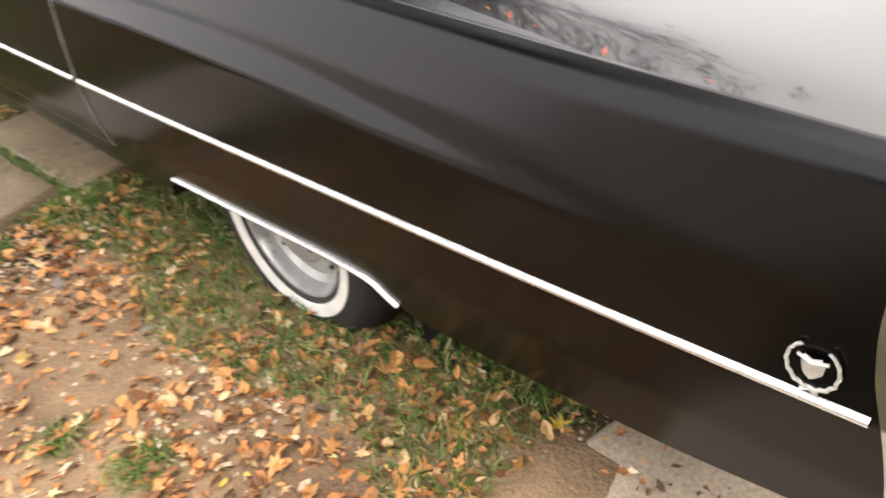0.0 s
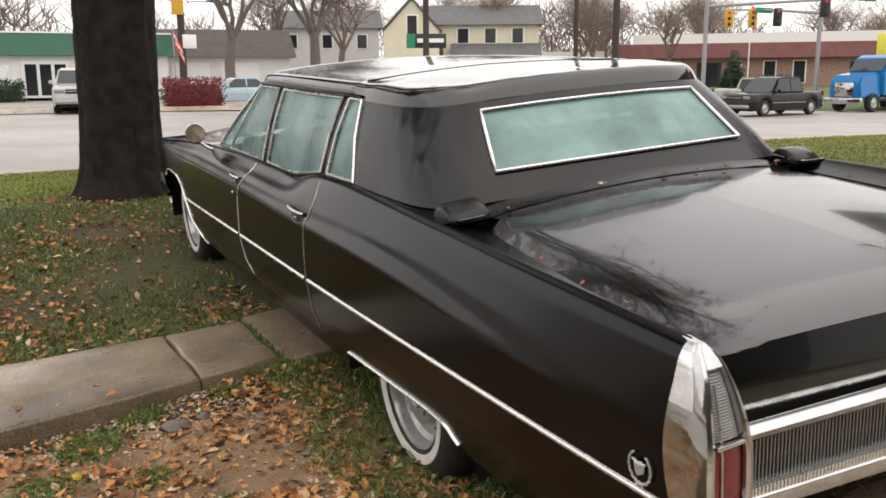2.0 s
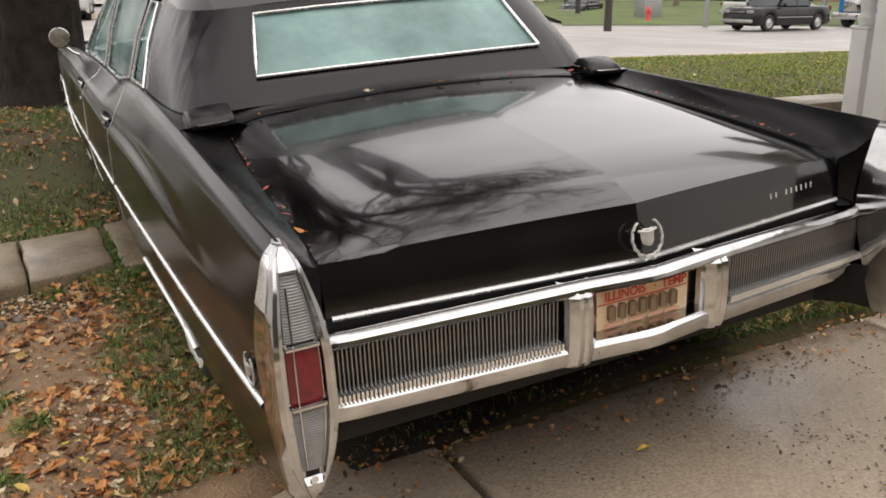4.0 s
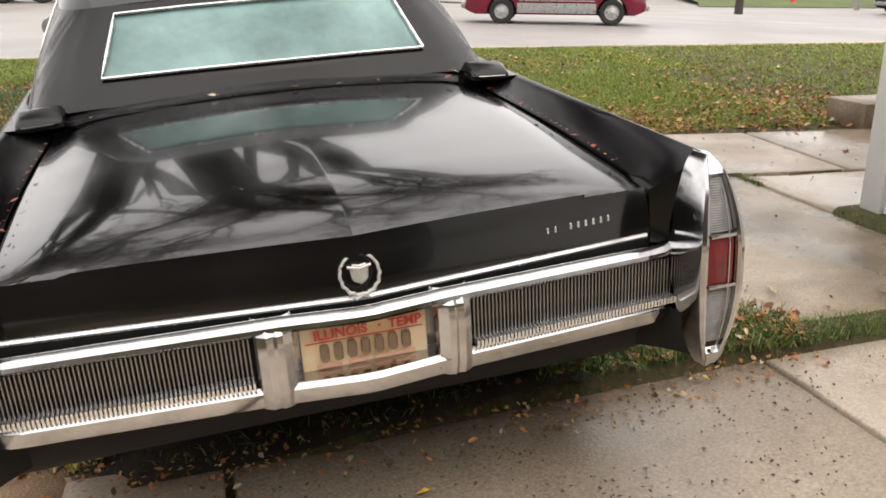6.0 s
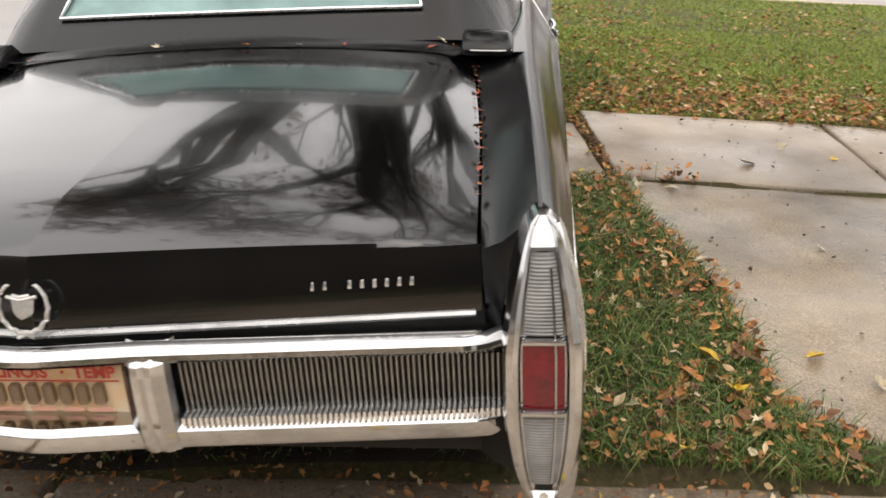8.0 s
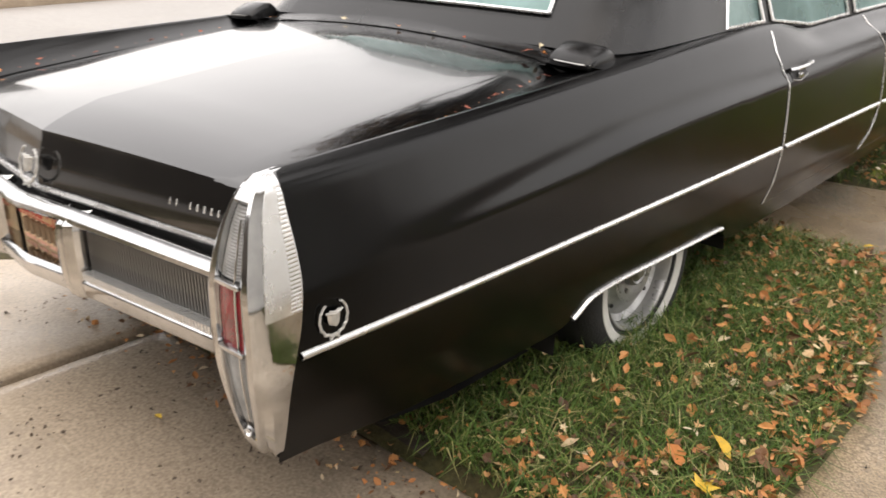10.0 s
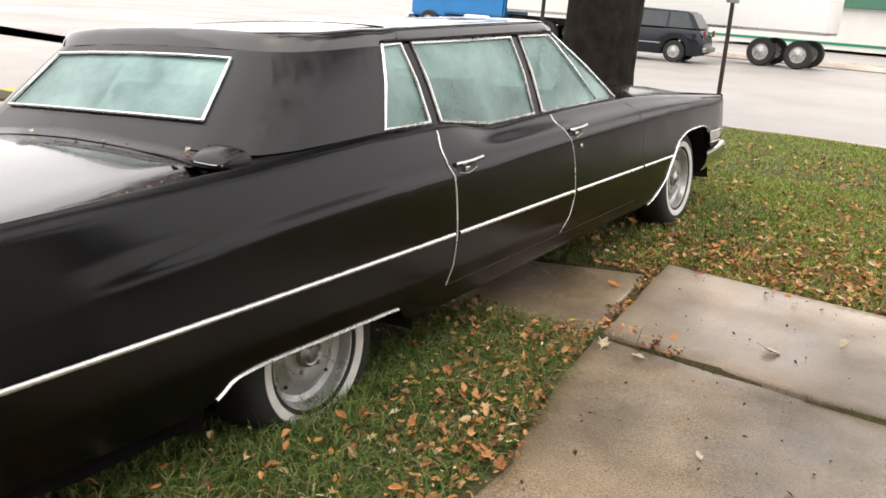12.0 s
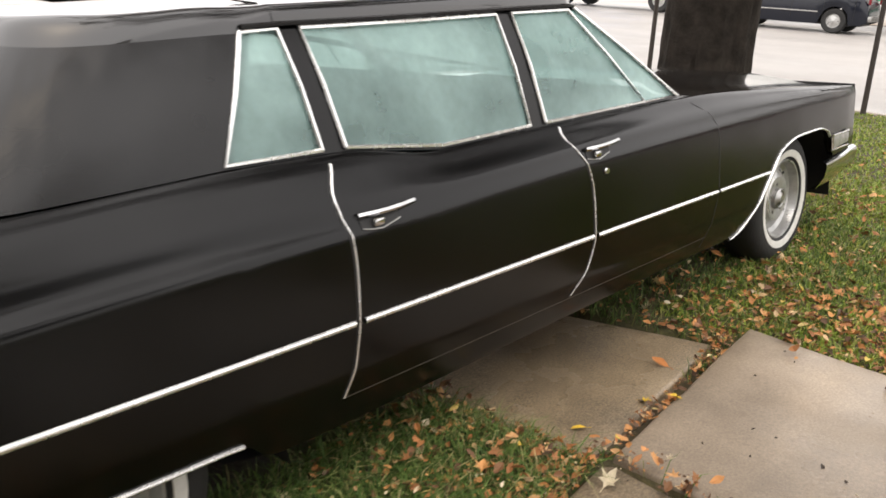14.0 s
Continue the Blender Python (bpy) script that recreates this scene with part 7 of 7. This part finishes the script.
# a lobed leaf: outline round a fold
LOBES = [(0.0, -0.55), (0.16, -0.20), (0.52, -0.30), (0.34, 0.0), (0.60, 0.26), (0.26, 0.24), (0.20, 0.45), (0.0, 0.80)]
OVAL = [(0.0, -0.55), (0.22, -0.32), (0.36, 0.0), (0.33, 0.28), (0.16, 0.55), (0.0, 0.75)]
BROAD = [(0.0, -0.5), (0.30, -0.36), (0.42, -0.12), (0.50, 0.10), (0.30, 0.20), (0.26, 0.45), (0.0, 0.62)]
SHAPES = [half + [(-x, y) for x, y in half[-2:0:-1]] for half in (LOBES, OVAL, BROAD, OVAL)]


def leaf_points(x, y, z, size, rng, flat=0.35, shape=None):
    a, tx, ty = rng.uniform(0, 6.28), rng.normal(0, flat), rng.normal(0, flat)
    curl = rng.uniform(-0.5, 1.1)
    fold = rng.uniform(-0.25, 0.6)
    outline = SHAPES[rng.integers(0, 4) if shape is None else shape]
    m = Matrix.Translation((x, y, z)) @ Euler((tx, ty, a)).to_matrix().to_4x4()
    slim = rng.uniform(0.65, 1.1)
    pts = [m @ Vector((0, 0, 0))]
    for u, v in outline:
        pts.append(m @ Vector((u * size * slim * rng.uniform(0.85, 1.1), v * size * rng.uniform(0.9, 1.1), size * (curl * (u * u * 1.2 + 0.3 * v * v) + fold * abs(u) + rng.uniform(-0.06, 0.06)))))
    return pts


def leaf_field(name, spots, label, mat=None):
    verts, faces = [], []
    for x, y, z, size, flat in spots:
        k = len(verts)
        pts = leaf_points(x, y, z, size, rng, flat)
        verts += pts
        n = len(pts) - 1
        faces += [(k, k + 1 + i, k + 1 + (i + 1) % n) for i in range(n)]
    return tagged(new(name, plain_mesh(name, verts, faces, mat or LEAVES)), label, "leaves", kind="stuff")


def top(x, y):
    """Height of the walked surface: slab or soil."""
    for corners, zs, _ in SLABS:
        n, hit = len(corners), False
        for i in range(n):
            (xa, ya), (xb, yb) = corners[i], corners[i - 1]
            if (ya > y) != (yb > y) and x < (xb - xa) * (y - ya) / (yb - ya) + xa:
                hit = not hit
        if hit:
            w = [1 / (0.05 + (x - cx) ** 2 + (y - cy) ** 2) ** 1.5 for cx, cy in corners]
            return sum(a * b for a, b in zip(w, zs)) / sum(w)
    return height(x, y)


def litter(n, x0, x1, y0, y1, s0, s1, lift, density):
    return [(x, y, top(x, y) + rng.uniform(0.006, lift), s0 + (s1 - s0) * float(rng.random()) ** 1.7, 0.42) for x, y in scatter(n, x0, x1, y0, y1, density, rng)]


left_drift = lambda x, y: (0 if under_car(x, y) else (0.03 if in_slab(x, y, 0.03) else min(1.0, 0.34 + 1.4 * patch(x, y, 1.5, 7.0) + 0.5 * patch(x, y, 5.0, 3.0) + 0.50 * math.exp(-((x + 1.3) / 0.45) ** 2) + 0.5 * math.exp(-((x + 1.2) / 0.5) ** 2 - ((y - 0.85) / 0.3) ** 2))))
leaf_field("leaf_litter", litter(15000, -3.3, -0.55, 0.45, 2.85, 0.009, 0.050, 0.03, left_drift), "orange and brown fallen leaves on gravelly soil")
leaf_field("leaf_litter", litter(12500, -3.3, 0.2, 3.4, 8.0, 0.016, 0.058, 0.03, lambda x, y: 0 if under_car(x, y) else (0.02 if in_slab(x, y) else 0.25 + 0.7 * patch(x, y, 1.0, 9.0) + 0.4 * math.exp(-((y - 4.2) / 0.9) ** 2))), "brown fallen leaves on the worn lawn")
leaf_field("leaf_litter", litter(5200, 0.6, 1.75, 0.55, 3.05, 0.009, 0.046, 0.075, lambda x, y: 0.0 if in_slab(x, y, -0.03) else 0.16 + 1.1 * (x - 0.95) + 0.45 * max(0.0, y - 1.5) + 0.6 * patch(x, y, 1.8, 3.0)), "brown and orange fallen leaves lying in long grass")
leaf_field("leaf_litter", litter(13000, 0.2, 6.0, 3.9, 9.5, 0.016, 0.052, 0.05, lambda x, y: (0.05 if in_slab(x, y) else 0.25 + 0.8 * patch(x, y, 0.9, 5.0) + 1.2 * math.exp(-((y - 4.6) / 0.7) ** 2)) * (1.0 if y < 7 else 0.5)), "brown and yellow fallen leaves on the lawn")
leaf_field("leaf_litter", litter(6500, 0.75, 3.6, 4.02, 6.2, 0.010, 0.044, 0.05, lambda x, y: 0 if in_slab(x, y, 0.0) or under_car(x, y) else min(1.0, max(0.0, x - 0.55)) * (0.9 * math.exp(-((y - 4.35) / 0.75) ** 2) + 0.8 * max(0.0, patch(x, y, 1.6, 2.0)))), "tan and orange leaves drifted beside the pavement")
leaf_field("leaf_litter", litter(900, 4.0, 14.0, 3.0, 10.5, 0.03, 0.05, 0.05, lambda x, y: 0.5), "yellow fallen leaves scattered on the far lawn")
leaf_field("leaf_litter", litter(1000, -0.9, 1.75, 0.30, 0.68, 0.009, 0.027, 0.03, lambda x, y: 0.35 + 0.65 * math.exp(-((y - 0.5) / 0.08) ** 2)), "small brown leaves gathered at the edge of the drive")
leaf_field("leaf_litter", litter(1500, 1.10, 1.45, 2.5, 4.2, 0.010, 0.032, 0.03, lambda x, y: 0.0 if in_slab(x, y, 0.0) else 1.0), "small brown leaves in the open slab joint")
leaf_field("leaf_crumbs", litter(6500, -0.9, 2.3, -1.3, 0.47, 0.005, 0.015, 0.012, lambda x, y: (0.42 + 1.4 * patch(x, y, 2.6, 8.0)) * (0.4 + 0.6 * (x > 0.2))), "dark leaf crumbs and seeds on damp concrete", material("dark_leaf_crumbs", (0.045, 0.032, 0.022), 0.8, color2=(0.15, 0.11, 0.08), scale=30))
leaf_field("leaf_crumbs", litter(420, 1.4, 5.0, 0.8, 4.2, 0.008, 0.022, 0.012, lambda x, y: 0.6 if in_slab(x, y) else 0), "dark leaf scraps on pale concrete slabs", material("dark_leaf_scraps", (0.045, 0.032, 0.022), 0.8, var=0.5, scale=30))


def single_leaf(x, y, z, size, color, label, parent=None, turn=0.0, name="fallen_leaf"):
    r = np.random.default_rng(int(abs(x * 1000) + abs(y * 777)))
    pts = leaf_points(0, 0, 0, size * 0.9, r, 0.22, int(r.integers(0, 3)))
    n = len(pts) - 1
    me = plain_mesh(name, pts, [(0, 1 + i, 1 + (i + 1) % n) for i in range(n)], color)
    stem = tube([pts[1], pts[1] + (pts[1] - pts[0]) * 0.6], size * 0.02, 4)
    bm = bmesh.new()
    bm.from_mesh(me)
    bm = join(bm, stem)
    ob = new(name, mesh_from(name, bm, color, recalc=False))
    ob.matrix_world = Matrix.Translation((x, y, z))
    return tagged(ob, label, "leaf", group="single leaves")


LEAF_YELLOW = material("yellow_leaf", (0.70, 0.46, 0.03), 0.5, var=0.3, scale=40)
LEAF_PALE = material("pale_leaf", (0.62, 0.53, 0.36), 0.6, var=0.3, scale=40)
LEAF_ORANGE = material("orange_leaf", (0.52, 0.19, 0.04), 0.6, var=0.3, scale=40)
LEAF_RED = material("red_brown_leaf", (0.30, 0.075, 0.035), 0.6, var=0.3, scale=40)
# leaves that lie apart, on the ground
for x, y, s, mat, word in ((1.35, 0.93, 0.075, LEAF_ORANGE, "orange"), (1.47, 0.85, 0.07, LEAF_YELLOW, "yellow"), (1.80, 1.20, 0.07, LEAF_YELLOW, "yellow"), (1.95, 1.05, 0.06, LEAF_PALE, "pale"),
                           (1.53, 1.60, 0.06, LEAF_ORANGE, "orange"), (1.42, 2.88, 0.075, LEAF_PALE, "pale"), (1.60, 2.86, 0.07, LEAF_PALE, "pale"), (2.05, 3.30, 0.085, LEAF_PALE, "pale"), (2.32, 3.62, 0.06, LEAF_PALE, "pale"),
                           (1.12, 3.72, 0.065, LEAF_ORANGE, "orange"), (1.17, 3.10, 0.05, LEAF_YELLOW, "yellow"), (1.22, 3.42, 0.05, LEAF_YELLOW, "yellow"), (1.30, 3.50, 0.045, LEAF_YELLOW, "yellow"),
                           (1.42, 1.05, 0.07, LEAF_YELLOW, "yellow"), (0.60, -0.35, 0.055, LEAF_YELLOW, "yellow"), (0.78, -0.25, 0.06, LEAF_PALE, "pale"), (0.15, 0.16, 0.04, LEAF_YELLOW, "yellow"), (-1.62, 0.92, 0.06, LEAF_PALE, "pale"), (2.10, 2.15, 0.04, LEAF_PALE, "pale"), (2.55, 3.45, 0.05, LEAF_YELLOW, "yellow")):
    single_leaf(x, y, top(x, y) + (0.012 if in_slab(x, y) else 0.06), s, mat, f"single {word} fallen leaf lying flat")


def on_car(x, y, z):
    return TILT @ Vector((x, y, z))


# leaves caught along the boot lid's front edge and in its side gutters
for x, y, z, s, mat, word in ((-0.62, 1.262, 1.056, 0.022, LEAF_ORANGE, "orange"), (-0.22, 1.275, 1.083, 0.026, LEAF_PALE, "pale"), (0.06, 1.265, 1.083, 0.028, LEAF_ORANGE, "orange"), (0.22, 1.265, 1.078, 0.018, LEAF_PALE, "pale"), (0.36, 1.262, 1.074, 0.018, LEAF_RED, "red-brown"),
                              (0.645, 1.275, 1.078, 0.040, LEAF_PALE, "pale"), (0.62, 1.245, 1.066, 0.028, LEAF_RED, "red-brown"), (0.685, 1.24, 1.062, 0.020, LEAF_ORANGE, "orange"), (-0.805, 0.28, 0.966, 0.030, LEAF_ORANGE, "orange"), (-0.80, 0.42, 0.985, 0.02, LEAF_RED, "red-brown")):
    single_leaf(*on_car(x, y, z), s, mat, f"small {word} leaf stuck to the boot lid")
for s, ys in ((1, np.linspace(0.30, 1.15, 22)), (-1, np.linspace(0.2, 1.1, 14))):
    for k, y in enumerate(ys):
        y = float(y) + 0.012 * math.sin(k * 7.3)
        x = LID_X(y) + 0.006
        single_leaf(*on_car(s * x, y, lid_top(y) - 0.024), 0.008 + 0.012 * (k % 3 == 0), (LEAF_RED, LEAF_ORANGE, LEAF_RED)[k % 3], "small damp leaf in the boot lid gutter")

# pebbles on the left
rng2 = np.random.default_rng(3)
base = bmesh.new()
bmesh.ops.create_icosphere(base, subdivisions=1, radius=1.0)
bv = np.array([v.co[:] for v in base.verts])
bf = np.array([[v.index for v in f.verts] for f in base.faces])
base.free()
verts, faces = [], []
for x, y in scatter(26000, -2.9, -0.75, 0.62, 2.7, lambda x, y: 0 if in_slab(x, y, 0.0) else 0.55 + 0.9 * patch(x, y, 1.1, 12.0), rng2):
    s = rng2.uniform(0.003, 0.0105) * (1.7 if rng2.random() < 0.05 else 1)
    k = len(verts)
    q = bv * rng2.uniform(0.6, 1.2, bv.shape) * s * np.array([1, rng2.uniform(0.7, 1.2), 0.6]) + np.array([x, y, height(x, y) + s * 0.25 + 0.004])
    verts += q.tolist()
    faces += (bf + k).tolist()
tagged(new("gravel", plain_mesh("gravel", verts, faces, PEBBLE)), "tan gravel stones on bare soil", "gravel", kind="stuff")

# a few larger stones half sunk in the gravel
STONE = material("field_stone", (0.20, 0.175, 0.15), 0.8, var=0.4, scale=18, bump=0.5, bscale=60)
for k, (x, y, r) in enumerate(((-1.62, 2.42, 0.055), (-1.50, 2.46, 0.035), (-1.28, 2.30, 0.03), (-2.05, 2.03, 0.035), (-1.22, 1.86, 0.02), (-1.05, 2.10, 0.022))):
    bm = bmesh.new()
    bmesh.ops.create_icosphere(bm, subdivisions=2, radius=1.0)
    for v in bm.verts:
        v.co *= 1 + 0.28 * noise.noise((v.co.x * 1.3 + k, v.co.y * 1.3, v.co.z * 1.3))
    bmesh.ops.scale(bm, vec=(r * 1.3, r, r * 0.55), verts=bm.verts)
    ob = new("stone", mesh_from("stone", bm, STONE, 50))
    ob.matrix_world = pose(x, y, height(x, y) + r * 0.25, rz=40 * k)
    tagged(ob, "weathered grey stone half sunk in gravel", "stone", group="stones in the gravel")
